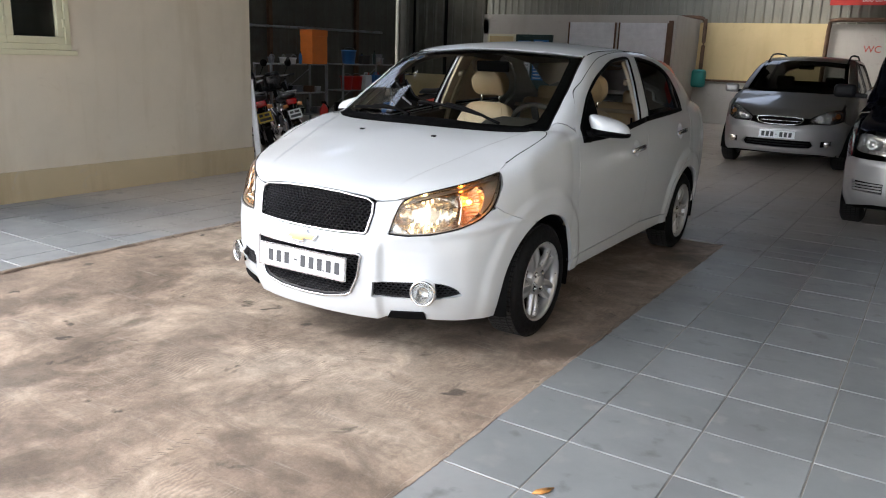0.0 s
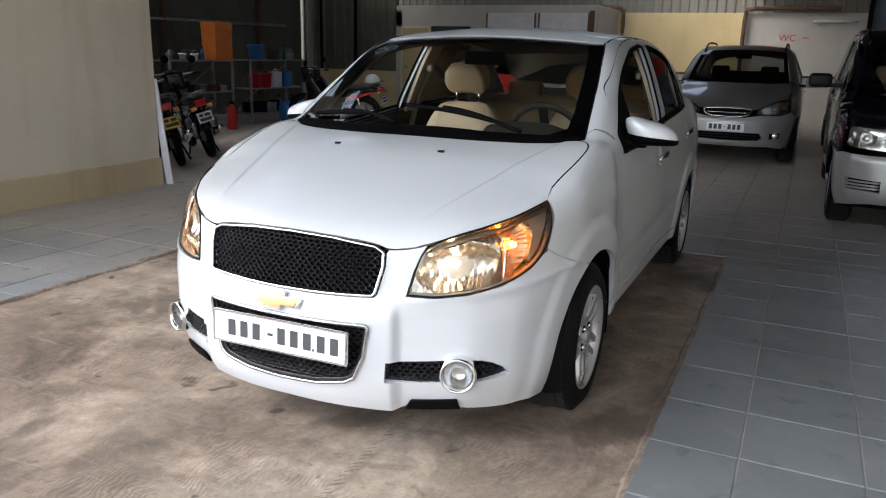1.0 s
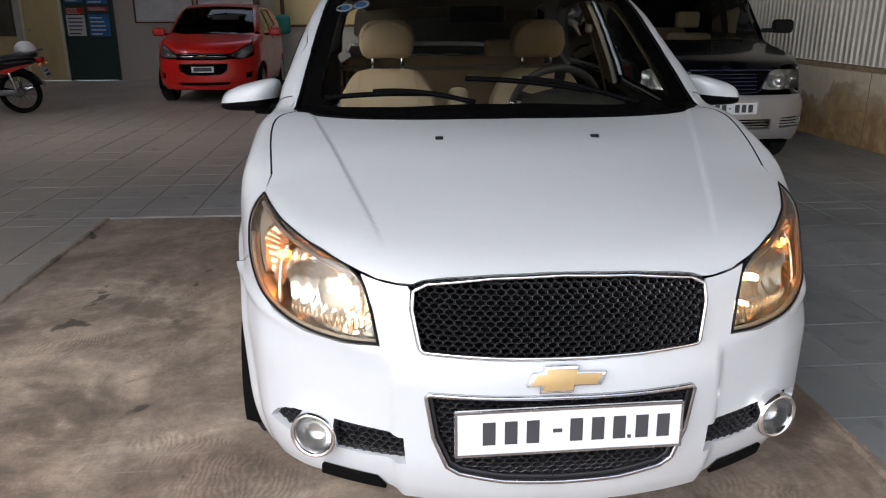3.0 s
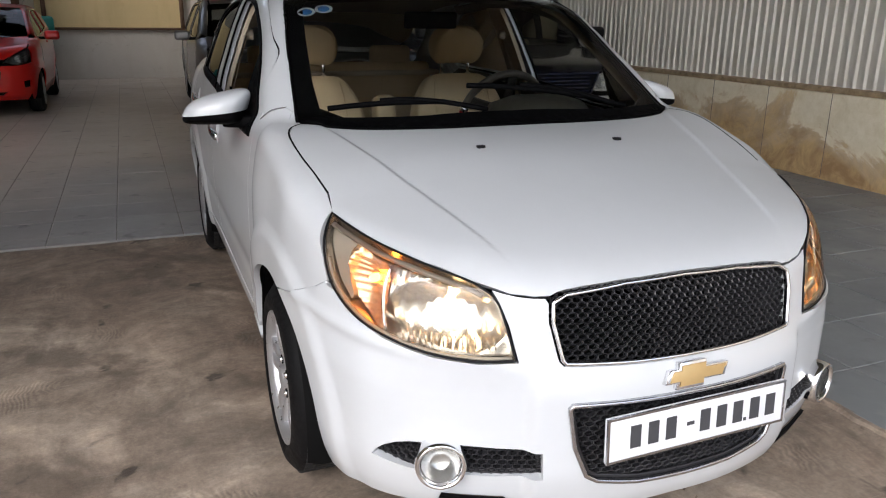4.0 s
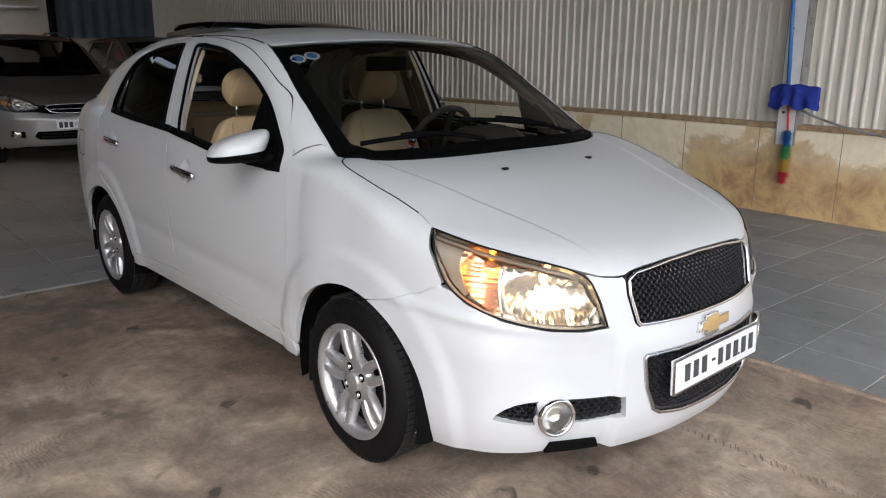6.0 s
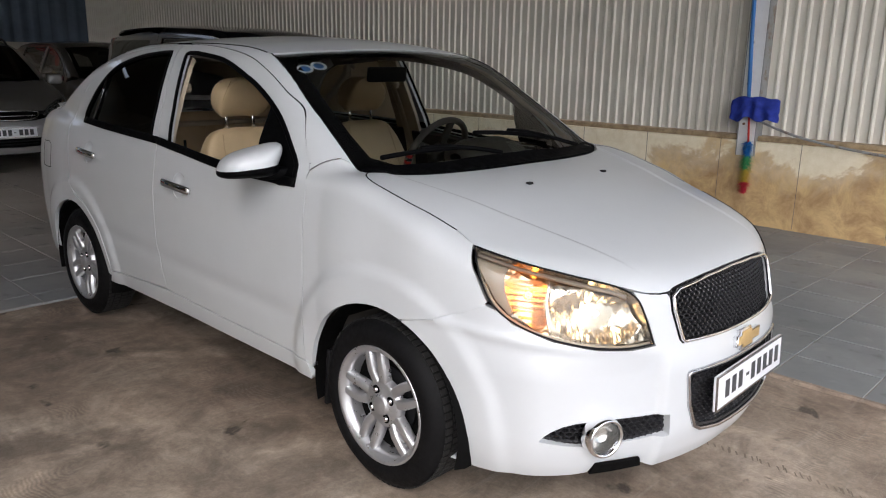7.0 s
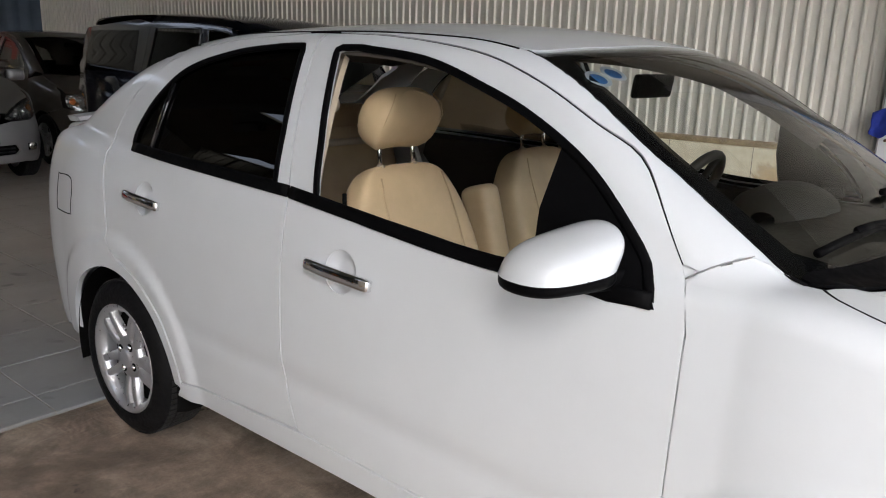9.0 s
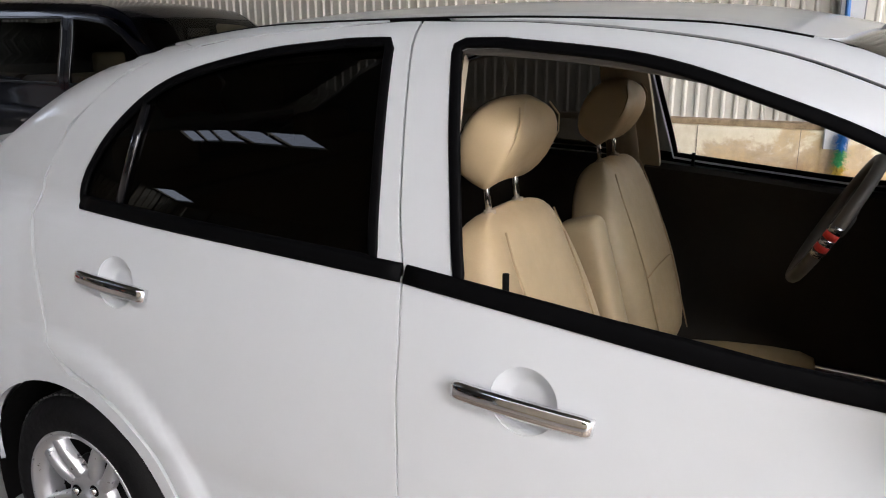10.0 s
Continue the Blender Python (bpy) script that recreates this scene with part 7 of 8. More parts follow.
VAN = dict(
    centres=(0.3, 2.7), wheelbase=2.62, hub_z=0.32, arch=0.38, flare=0.02, half=0.82, tyre=0.325,
    front=[(0, -0.72), (0.35, -0.715), (0.55, -0.69), (0.68, -0.62), (0.76, -0.48), (0.80, -0.2), (0.815, 0.1), (0.82, 0.3)],
    rear=[(0, 3.75), (0.5, 3.74), (0.7, 3.68), (0.79, 3.5), (0.815, 3.2), (0.82, 2.7)],
    mid=[(0.3, 0.82), (1.5, 0.825), (2.7, 0.82)],
    tuck_front=[(0.2, 0.10), (0.32, 0.02), (0.42, 0.0), (0.60, 0.0), (0.66, 0.05), (0.85, 0.085), (0.95, 0.12), (1.05, 0.2)],
    tuck_side=[(0.16, 0.08), (0.3, 0.02), (0.6, 0.0), (0.9, 0.005), (1.05, 0.03), (1.2, 0.09)],
    tuck_rear=[(0.2, 0.06), (0.4, 0.0), (1.2, 0.02), (1.7, 0.08)],
    top=[(-0.8, 0.80), (-0.65, 0.90), (-0.5, 0.955), (-0.1, 1.03), (0.25, 1.085), (0.6, 1.1), (3.5, 1.12)],
    crown=[(-0.9, 0.05), (0.0, 0.06), (0.4, 0.02), (3.4, 0.02)],
    roof=[(-0.1, 0.86), (0.22, 1.08), (0.5, 1.36), (0.75, 1.60), (0.95, 1.68), (1.4, 1.72), (2.6, 1.75), (3.4, 1.72), (3.65, 1.62), (3.75, 1.2)],
    bow=[(0.0, 0.2), (0.8, 0.08), (1.3, 0.0), (3.5, 0.0)],
    roof_crown=[(0.1, 0.0), (0.8, 0.06), (1.5, 0.08), (3.4, 0.08)],
    cabin_side=[(0.2, 0.70), (0.95, 0.79), (1.1, 0.795), (1.4, 0.735), (1.6, 0.69), (1.75, 0.64)],
    cabin_plan=[(0.0, 0.07), (0.4, 0.03), (0.9, 0.0), (3.4, 0.0), (3.7, 0.05)],
    soft_low=0.07, soft_cab=0.07, soft_join=0.02,
    belt=[(0.3, 1.08), (1.5, 1.10), (3.0, 1.11)], drip=[(0.32, 1.10), (0.5, 1.27), (0.7, 1.45), (0.95, 1.56), (1.5, 1.60), (3.0, 1.61)],
    doors=(0.40, 1.32, 2.3, 0.36), screen=(0.14, 0.72, 0.68, 0.60), bonnet_half=0.70,
    lamp=[(0.31, 0.70), (0.345, 0.79), (0.39, 0.858), (0.55, 0.862), (0.74, 0.858), (0.75, 0.78), (0.73, 0.715)], lamp_span=(0.34, 0.80), seam=(-0.37, 0.64),
    bumper_top=(0.652, 0.652, 0.655), bottom=0.27, bonnet_edge=[(0.80, 0.90), (0.70, 0.885), (0.45, 0.88), (0.36, 0.872), (0.25, 0.868), (0.0, 0.868)],
    grille=[(0.0, 0.86), (0.37, 0.86), (0.315, 0.77), (0.275, 0.70), (0.25, 0.675), (0.0, 0.67)], grille_bars=5, bar_mat="navy_trim", grille_rim="navy_trim", side_bars=(0.445, 0.42, 0.395),
    mouths=[[(0.0, 0.45), (0.36, 0.45), (0.36, 0.36), (0.0, 0.36)]], fogs=[[(0.43, 0.46), (0.68, 0.47), (0.66, 0.38), (0.43, 0.37)]],
    bumper_bars=((0.43, 0.35), (0.405, 0.35), (0.38, 0.35)), bowls=((0.44, 0.775, 0.06), (0.60, 0.785, 0.05)),
    wing_front=[(-0.36, 0.90), (-0.40, 0.66)], wing_top=[(0.2, 1.07), (-0.1, 1.01), (-0.3, 0.94)],
    tail=3.75, tail_lean=0.12, roof_end=3.6, tail_top=1.6, quarter_window=[(2.45, 1.16), (2.45, 1.57), (3.42, 1.57), (3.46, 1.16)],
    mirror=(0.45, 1.20, 0.98), mirror_mat="black_plastic", plate=(0.545, -0.735, 0.47, 0.11, PLATE_OLD), glass="glass_mid", screen_glass="glass_light", seat="leather", handle="chrome",
)
parked_car("navy_van", VAN, (2.57, 4.72, 0), "dark navy van with silver bumper parked beside the stained wall", "navy", "silver_light")

HATCH = dict(
    MPV, wheelbase=2.375, hub_z=0.275, arch=0.33, half=0.80, tyre=0.285, centres=(0.3, 2.4),
    front=[(0, -0.73), (0.25, -0.715), (0.42, -0.66), (0.58, -0.56), (0.69, -0.42), (0.76, -0.2), (0.79, 0.05), (0.797, 0.3)],
    rear=[(0, 2.9), (0.4, 2.88), (0.62, 2.8), (0.72, 2.7), (0.78, 2.55), (0.795, 2.4)],
    mid=[(0.3, 0.797), (1.3, 0.8), (2.4, 0.795)],
    tuck_front=[(0.18, 0.08), (0.28, 0.01), (0.4, 0.0), (0.55, 0.01), (0.66, 0.03), (0.78, 0.07), (0.9, 0.16)],
    top=[(-0.78, 0.72), (-0.65, 0.82), (-0.45, 0.90), (-0.15, 0.975), (0.15, 1.02), (0.5, 1.05), (2.3, 1.08), (3.0, 1.08)],
    roof=[(-0.2, 0.83), (0.1, 1.02), (0.5, 1.26), (0.85, 1.42), (1.15, 1.47), (1.6, 1.485), (2.1, 1.465), (2.5, 1.41), (2.75, 1.28), (2.95, 1.0)],
    cabin_side=[(0.2, 0.65), (0.9, 0.745), (1.05, 0.745), (1.25, 0.67), (1.4, 0.61), (1.5, 0.55)],
    belt=[(0.4, 0.99), (1.3, 1.03), (2.4, 1.12)], drip=[(0.38, 1.01), (0.6, 1.19), (0.9, 1.33), (1.2, 1.385), (1.6, 1.40), (2.1, 1.385), (2.4, 1.34)],
    doors=(0.36, 1.30, 2.12, 0.32), screen=(0.06, 0.87, 0.64, 0.53), bonnet_half=0.655,
    lamp=[(0.42, 0.715), (0.52, 0.775), (0.70, 0.84), (0.86, 0.875), (0.84, 0.80), (0.74, 0.71), (0.58, 0.675)], lamp_span=(0.40, 0.86), seam=(-0.33, 0.66),
    bumper_top=(0.655, 0.665, 0.70), bottom=0.22, bonnet_edge=[(0.86, 0.885), (0.70, 0.85), (0.52, 0.785), (0.42, 0.745), (0.25, 0.745), (0.0, 0.745)],
    grille=[(0.0, 0.735), (0.35, 0.735), (0.40, 0.715), (0.38, 0.695), (0.2, 0.685), (0.0, 0.683)], grille_bars=1, grille_rim="gloss_black", badge=0.712,
    mouths=[[(0.0, 0.60), (0.36, 0.60), (0.34, 0.50), (0.25, 0.44), (0.0, 0.43)], [(0.0, 0.33), (0.4, 0.33), (0.35, 0.285), (0.0, 0.28)]], fogs=[[(0.62, 0.46), (0.76, 0.47), (0.74, 0.38), (0.62, 0.37)]],
    fog_lamps=(), bumper_bars=(), bowls=((0.62, 0.755, 0.05),), tail=2.9, tail_lean=0.25, roof_end=2.55, tail_top=1.1,
    wing_front=[(-0.27, 0.87), (-0.33, 0.67)], wing_top=[(0.2, 1.0), (-0.05, 0.96), (-0.22, 0.90)],
    mirror=(0.55, 1.03, 0.93), mirror_mat="red", plate=(0.52, -0.745, 0.33, 0.09, [(-0.4, 0.4, -0.3, 0.3)]), rails=False,
)
for gone in ("amber_bowls", "lamp_back", "quarter_window"):
    HATCH.pop(gone)
parked_car("red_hatchback", HATCH, (-3.09, 10.2, 0), "bright red small hatchback with black grille parked nose out", "red")

BROWN = dict(MPV, rails=False, mirror_mat="bronze", plate=(0.50, -0.835, 0.47, 0.11, PLATE_OLD))
parked_car("brown_family_car", BROWN, (2.68, 9.45, 0), "brown metallic car with clear headlamps parked behind the van", "bronze")


# ---- window, doors and fittings of the walls ----
win = empty("window_1", None, "cream painted casement window with dusty green panes", "window", kind="structure")
y0, y1, z0, z1 = W_Y0, W_Y1, W_Z0, W_Z1
x = WALL_L
for lo, hi in (((x - 0.12, y0, z0), (x + 0.02, y1, z0 + 0.05)), ((x - 0.12, y0, z1 - 0.05), (x + 0.02, y1, z1)), ((x - 0.12, y0, z0 + 0.05), (x + 0.02, y0 + 0.05, z1 - 0.05)), ((x - 0.12, y1 - 0.05, z0 + 0.05), (x + 0.02, y1, z1 - 0.05))):
    part("window_frame", box(lo, hi, 0.006), M["cream_frame"], win, smooth=False)
part("window_sill", box((x - 0.02, y0 - 0.04, z0 - 0.045), (x + 0.045, y1 + 0.04, z0 - 0.002), 0.006), M["cream_frame"], win, smooth=False)
ws = [y0 + 0.05 + (y1 - y0 - 0.1) * k / 3 for k in range(4)]
for a, b in zip(ws, ws[1:]):
    sash = empty("sash")
    sash.parent = win
    t = 0.065
    for lo, hi in (((x - 0.07, a, z0 + 0.05), (x + 0.01, b, z0 + 0.05 + t)), ((x - 0.07, a, z1 - 0.05 - t), (x + 0.01, b, z1 - 0.05)), ((x - 0.07, a, z0 + 0.05 + t), (x + 0.01, a + t, z1 - 0.05 - t)), ((x - 0.07, b - t, z0 + 0.05 + t), (x + 0.01, b, z1 - 0.05 - t))):
        part("sash_rail", box(lo, hi, 0.008), M["cream_frame"], sash, smooth=False)
    part("pane", box((x - 0.04, a + t, z0 + 0.05 + t), (x - 0.034, b - t, z1 - 0.05 - t)), M["window_pane"], sash, smooth=False)
    part("hinge", box((x + 0.008, b - 0.02, z0 + 0.2), (x + 0.022, b + 0.005, z0 + 0.27), 0.004), M["cream_frame"], sash)
cur = empty("curtain", None, "dim teal curtain hanging behind the window panes", "curtain")
bm = bmesh.new()
prev = None
for k in range(60):
    yy = y0 + (y1 - y0) * k / 59
    q = [bm.verts.new((x - 0.17 + 0.02 * math.sin(k * 0.9), yy, z)) for z in (z0 - 0.05, z1 + 0.05)]
    if prev:
        bm.faces.new((prev[0], q[0], q[1], prev[1]))
    prev = q
part("cloth", bm, M["green_plastic"], cur)

leaning = tagged(link("leaning_plank", box((-0.035, -0.012, 0), (0.035, 0.012, 1.05), 0.004, m=pose(-4.262, 2.955, 0.0, 0, -6, 20)), M["white_plastic"]), "long white plastic plank leaning on the wall corner", "plank")


def door(name, x0, x1, y, z1, material, label):
    ob = empty(name, None, label, "door", kind="structure")
    part("door_leaf", box((x0 + 0.05, y - 0.035, 0.01), (x1 - 0.05, y + 0.01, z1 - 0.05), 0.004), M[material], ob, smooth=False)
    for lo, hi in (((x0, y - 0.05, 0), (x0 + 0.05, y + 0.1, z1)), ((x1 - 0.05, y - 0.05, 0), (x1, y + 0.1, z1)), ((x0 + 0.05, y - 0.05, z1 - 0.05), (x1 - 0.05, y + 0.1, z1))):
        part("door_frame", box(lo, hi, 0.004), M["cream_frame" if "yellow" in label else "green_dark"], ob, smooth=False)
    part("door_handle", cyl((x0 + 0.13, y - 0.075, 1.0), (x0 + 0.13, y - 0.03, 1.0), 0.025, seg=16), M["steel"], ob)
    return ob


door("door_1", -7.55, -6.76, 14.0, 1.95, "wall_yellow", "closed yellow painted door in the box room")
gd = door("door_2", -6.74, -5.76, 14.0, 1.95, "green_dark", "dark green door with blue posters stuck on")
random.seed(4)
for px, pz, w, h, mat in ((-6.50, 1.66, 0.36, 0.28, "poster_blue"), (-6.05, 1.66, 0.40, 0.34, "poster_blue"), (-6.50, 1.36, 0.36, 0.12, "banner_red"), (-6.05, 1.40, 0.40, 0.08, "banner_red"), (-6.50, 1.08, 0.36, 0.40, "paper"), (-6.05, 1.08, 0.40, 0.42, "poster_blue")):
    ps = empty("poster", pose(px, 13.96, pz), "printed poster stuck on the dark green door", "poster", "posters on the door")
    part("sheet", box((-w / 2, -0.003, -h / 2), (w / 2, 0.0, h / 2)), M[mat], ps, smooth=False)
    for k in range(5):
        zz = -h / 2 + h * (k + 0.6) / 5.4
        ww = w * random.uniform(0.5, 0.85)
        part("print_bar", box((-w * 0.42, -0.0048, zz - h * 0.03), (-w * 0.42 + ww, -0.002, zz + h * 0.03)), M["ink" if mat == "paper" else "paper"], ps, smooth=False)
for x0, x1, z0b, z1b in ((-5.32, -4.2, 1.15, 2.25), (-4.08, -2.99, 1.15, 2.25)):
    bd = empty("shuttered_hatch", pose((x0 + x1) / 2, 13.99, 0), "white slatted shutter in a dark frame on the box room", "shutter", "shutters")
    w = (x1 - x0) / 2
    part("shutter_sheet", box((-w, -0.02, z0b), (w, 0.0, z1b)), M["white_plastic"], bd, smooth=False)
    for k in range(9):
        zz = z0b + (z1b - z0b) * (k + 0.5) / 9
        part("slat", box((-w + 0.02, -0.032, zz - 0.05), (w - 0.02, -0.02, zz + 0.05), 0.006), M["white_plastic"], bd, smooth=False)
    for lo, hi in (((-w - 0.03, -0.045, z0b - 0.03), (-w, 0.0, z1b)), ((w, -0.045, z0b - 0.03), (w + 0.03, 0.0, z1b)), ((-w, -0.045, z0b - 0.03), (w, 0.0, z0b))):
        part("hatch_frame", box(lo, hi), M["rust"], bd, smooth=False)
tagged(link("corner_post", box((-2.96, 13.95, 0), (-2.86, 14.0, 2.3), 0.004), M["rust"], smooth=False), "brown steel corner post of the box room", "post")
for nm, pts in (("drain_pipe", [(-3.2, 15.72, 2.48), (-2.75, 15.72, 2.46), (-2.66, 15.72, 2.40), (-2.63, 15.72, 2.30), (-2.63, 15.72, 1.0)]), ("drain_pipe", [(1.9, 15.8, 2.44), (0.2, 15.8, 2.44), (0.07, 15.8, 2.38), (0.03, 15.8, 2.25), (0.02, 15.8, 1.03)])):
    tagged(link(nm, tube(smooth_line(pts, 0.08), 0.045, 10), M["rust"]), "brown drain pipe fixed to the back wall", "pipe", "drain pipes")
tagged(link("back_ledge", box((-2.8, BACK - 0.13, 1.0), (2.4, BACK - 0.081, 1.05), 0.006), M["rust"], smooth=False), "brown ledge along the back wall", "ledge")
bag = tagged(link("hanging_bag", box((-0.16, -0.12, -0.2), (0.16, 0.1, 0.22), 0.09, seg=4), M["green_plastic"]), "teal plastic bag hung on the drain pipe", "bag")
bag.location = (-2.62, 15.6, 1.05)
sign = empty("toilet_sign", pose(0.93, BACK - 0.004, 1.77, 0, 0, 0), "faded red toilet lettering painted on the wall", "sign")
text_mesh("WC", 0.2, M["wc_red"], sign, pose(0, 0, 0, 90, 0, 0), 0.002)
part("arrow_bar", box((0.29, -0.004, 0.06), (0.42, 0.0, 0.08)), M["wc_red"], sign, smooth=False)
tube_lamp = empty("lamp_bracket", pose(1.82, BACK - 0.05, 2.18), "white wall bracket with a hanging tap", "bracket")
part("bracket_bar", cyl((-0.43, 0, 0), (0.43, 0, 0), 0.025, seg=14), M["white_plastic"], tube_lamp)
part("hook", cyl((-0.3, 0, -0.09), (-0.3, 0, 0.0), 0.014, seg=10), M["white_plastic"], tube_lamp)
ban = empty("red_banner", pose(1.7, 15.6, 3.0), "red cloth banner with white lettering under the roof", "banner")
for xx in (-1.6, 1.6):
    part("cord", cyl((xx, 0, 0.3), (xx, 0, 1.6), 0.006, seg=6), M["steel"], ban)
part("banner_cloth", box((-1.7, -0.004, -0.27), (1.7, 0.0, 0.35)), M["banner_red"], ban, smooth=False)
text_mesh("Bảo dưỡng lốp xe", 0.125, M["white_plastic"], ban, pose(-0.62, -0.006, -0.2, 90), 0.001)
tarp = empty("hanging_tarpaulin", pose(3.6, 15.7, 0), "faded blue tarpaulin hung against the back wall", "tarpaulin")
bm = bmesh.new()
prev = None
for k in range(50):
    q = [bm.verts.new((-1.1 + 2.3 * k / 49, 0.02 * math.sin(k * 1.1) + 0.012 * math.sin(k * 2.7), z)) for z in (1.6, 2.2, 3.2)]
    if prev:
        bm.faces.new((prev[0], q[0], q[1], prev[1]))
        bm.faces.new((prev[1], q[1], q[2], prev[2]))
    prev = q
part("tarpaulin_cloth", bm, M["blue_dark"], tarp)
# black box stands for the darkness in the opening here
tagged(link("open_doorway", box((2.42, 15.6, 1.4), (2.5, 15.9, 2.6)), M["matt_black"], smooth=False), "dark opening beside the tarpaulin, filled by a black box", "post")

# right wall: steel column, pole, cloth and duster
col = empty("steel_column", pose(4.46, 1.04, 0), "grey painted steel column against the corrugated wall", "column")
for lo, hi in (((-0.04, -0.075, 0.62), (0.0, 0.075, 4.6)), ((-0.04, -0.083, 0.62), (0.1, -0.075, 4.6)), ((-0.04, 0.075, 0.62), (0.1, 0.083, 4.6))):
    part("flange", box(lo, hi), M["white_plastic" if lo[1] == -0.075 else "steel"], col, smooth=False)
for zz in (0.9, 1.25, 1.6):
    part("bolt", cyl((-0.055, 0.03, zz), (-0.03, 0.03, zz), 0.012, seg=6), M["rust"], col)
pole = tagged(link("blue_pole", tube([(4.37, 1.09, 2.15), (4.385, 1.07, 1.6), (4.39, 1.035, 1.0)], 0.017, 10), M["blue_plastic"]), "blue plastic pole hung on the steel column", "pole")
cloth = empty("blue_cloth", pose(4.36, 0.96, 1.05), "dark blue microfibre cloth draped over a nail", "cloth")
bm = bmesh.new()
bmesh.ops.create_grid(bm, x_segments=40, y_segments=36, size=0.5, matrix=Matrix.Rotation(math.pi / 2, 4, "Y") @ Matrix.Diagonal((0.2, 0.42, 1, 1)))
for v in bm.verts:
    y, z = v.co.y, v.co.z
    low = 0.5 - z / 0.2
    v.co.x += (0.016 * math.sin(y * 46 + 2 * noise.noise(Vector((y * 5, 0, 0)))) * (0.3 + 0.7 * low) - 0.035 * math.cos(y * 7) + 0.012 * noise.noise(v.co * 18))
    v.co.z += 0.022 * noise.noise(Vector((y * 11, 4, z * 6))) - 0.9 * y * y * (0.4 + 0.6 * (1 - low)) + 0.014 * low * math.sin(y * 30)
    v.co.y += 0.012 * noise.noise(Vector((z * 20, 2, y * 6))) * low
ex = bmesh.ops.solidify(bm, geom=bm.faces[:], thickness=0.02)
part("folded_cloth", bm, M["blue_cloth"], cloth)
dust = empty("rainbow_duster", pose(4.385, 1.0, 0), "rainbow coloured feather duster with a red tip", "duster")
part("handle", cyl((0, 0.0, 0.74), (0.0, 0.02, 0.98), 0.009, seg=10), M["red_plastic"], dust)
DUST = [("teal", (0.02, 0.2, 0.55)), ("green", (0.05, 0.36, 0.12)), ("yellow", (0.6, 0.42, 0.06)), ("red", (0.6, 0.03, 0.06))]
random.seed(9)
for k, (nm, colour) in enumerate(DUST):
    mt = plain("duster_" + nm, colour, 0.9, vary=0.25, scale=40)
    za, zb = 0.75 - 0.118 * k, 0.75 - 0.118 * (k + 1) + (0.02 if k == 3 else 0)
    vs, fs = [], []
    for j in range(420):
        z = random.uniform(zb, za)
        a = random.uniform(0, math.tau)
        r0 = 0.060 + 0.018 * math.sin(k + j) - (0.02 * (za - z) / 0.1 if k == 3 else 0)
        d = Vector((math.cos(a), math.sin(a), 0))
        t = Vector((-d.y, d.x, 0)) * 0.006
        b = Vector((0, 0, z))
        q = len(vs)
        vs += [b + d * 0.01 - t, b + d * 0.01 + t, b + d * max(r0, 0.02) + Vector((0, 0, random.uniform(-0.03, 0.01)))]
        fs.append((q, q + 1, q + 2))
    part_ob = raw("bristles", vs, fs, mt, dust, "tuft of %s bristles" % nm, smooth=False)
tagged(link("wall_cable", tube(smooth_line([(4.36, 0.98, 0.96), (4.37, 0.7, 0.86), (4.38, 0.4, 0.79), (4.39, -0.2, 0.72), (4.4, -1.2, 0.68)], 0.06), 0.011, 8), M["steel"]), "grey cable slung along the stained wall", "cable")
for k, yy in enumerate((-2.4, -1.66, -0.92, -0.18, 0.56, 1.28, 2.03, 2.77, 3.5, 4.25, 5.0)):
    tagged(link("wall_joint", box((WALL_R - 0.0035, yy - 0.002, 0.02), (WALL_R + 0.01, yy + 0.002, 0.75)), M["mud"], smooth=False), "dark joint between cast wall panels", "joint", "wall joints", "structure")
tagged(link("roller_pelmet", box((WALL_R + 0.09, 0.98, 0.8), (WALL_R + 0.121, 1.1, 4.6)), M["steel"], smooth=False), "steel cover strip on the corrugated sheeting", "strip")

# ---- workshop: shelves with their load ----
def shelf_unit(x, y0, y1, h, levels, label):
    ob = empty("metal_shelf", None, label, "shelf", "workshop shelves")
    for yy in (y0, y1):
        for xx in (x, x - 0.42):
            part("post", box((xx - 0.018, yy - 0.018, 0), (xx + 0.018, yy + 0.018, h), 0.003), M["steel"], ob, smooth=False)
    for z in levels:
        part("shelf_board", box((x - 0.44, y0 - 0.02, z - 0.022), (x + 0.02, y1 + 0.02, z), 0.003), M["steel"], ob, smooth=False)
    for xx in (x - 0.42,):
        part("brace", tube([(xx, y0, 0.2), (xx, y1, h - 0.1)], 0.008, 6), M["steel"], ob)
    return ob


shelf_unit(-7.65, 6.5, 7.95, 1.15, (0.22, 0.62, 1.14), "grey steel shelf crowded with dark tools")
shelf_unit(-7.65, 8.45, 10.05, 1.16, (0.2, 0.64, 1.15), "grey steel shelf with red and blue buckets")


def bucket(m, mat, label, r=0.12, h=0.24):
    ob = empty("bucket", m, label, "bucket", "buckets")
    part("shell", lathe([(0, 0.001), (0, r * 0.8), (h, r), (h, r + 0.008), (h - 0.02, r + 0.008)], 24, m=pose(0, 0, 0, 0, -90)), M[mat], ob)
    part("bail", tube([(r * math.cos(a), 0.02, h - 0.01 + 0.06 * math.sin(a)) for a in np.linspace(0, math.pi, 12)], 0.004, 6), M["steel"], ob)
    return ob


def bottle(m, mat, label, r=0.045, h=0.24, cap="black_plastic"):
    ob = empty("bottle", m, label, "bottle", "bottles")
    part("body", lathe([(0, 0.001), (0, r), (h * 0.68, r), (h * 0.82, r * 0.42), (h * 0.9, r * 0.4)], 16, m=pose(0, 0, 0, 0, -90)), M[mat], ob)
    part("cap", cyl((0, 0, h * 0.88), (0, 0, h), r * 0.46, seg=12), M[cap], ob)
    return ob


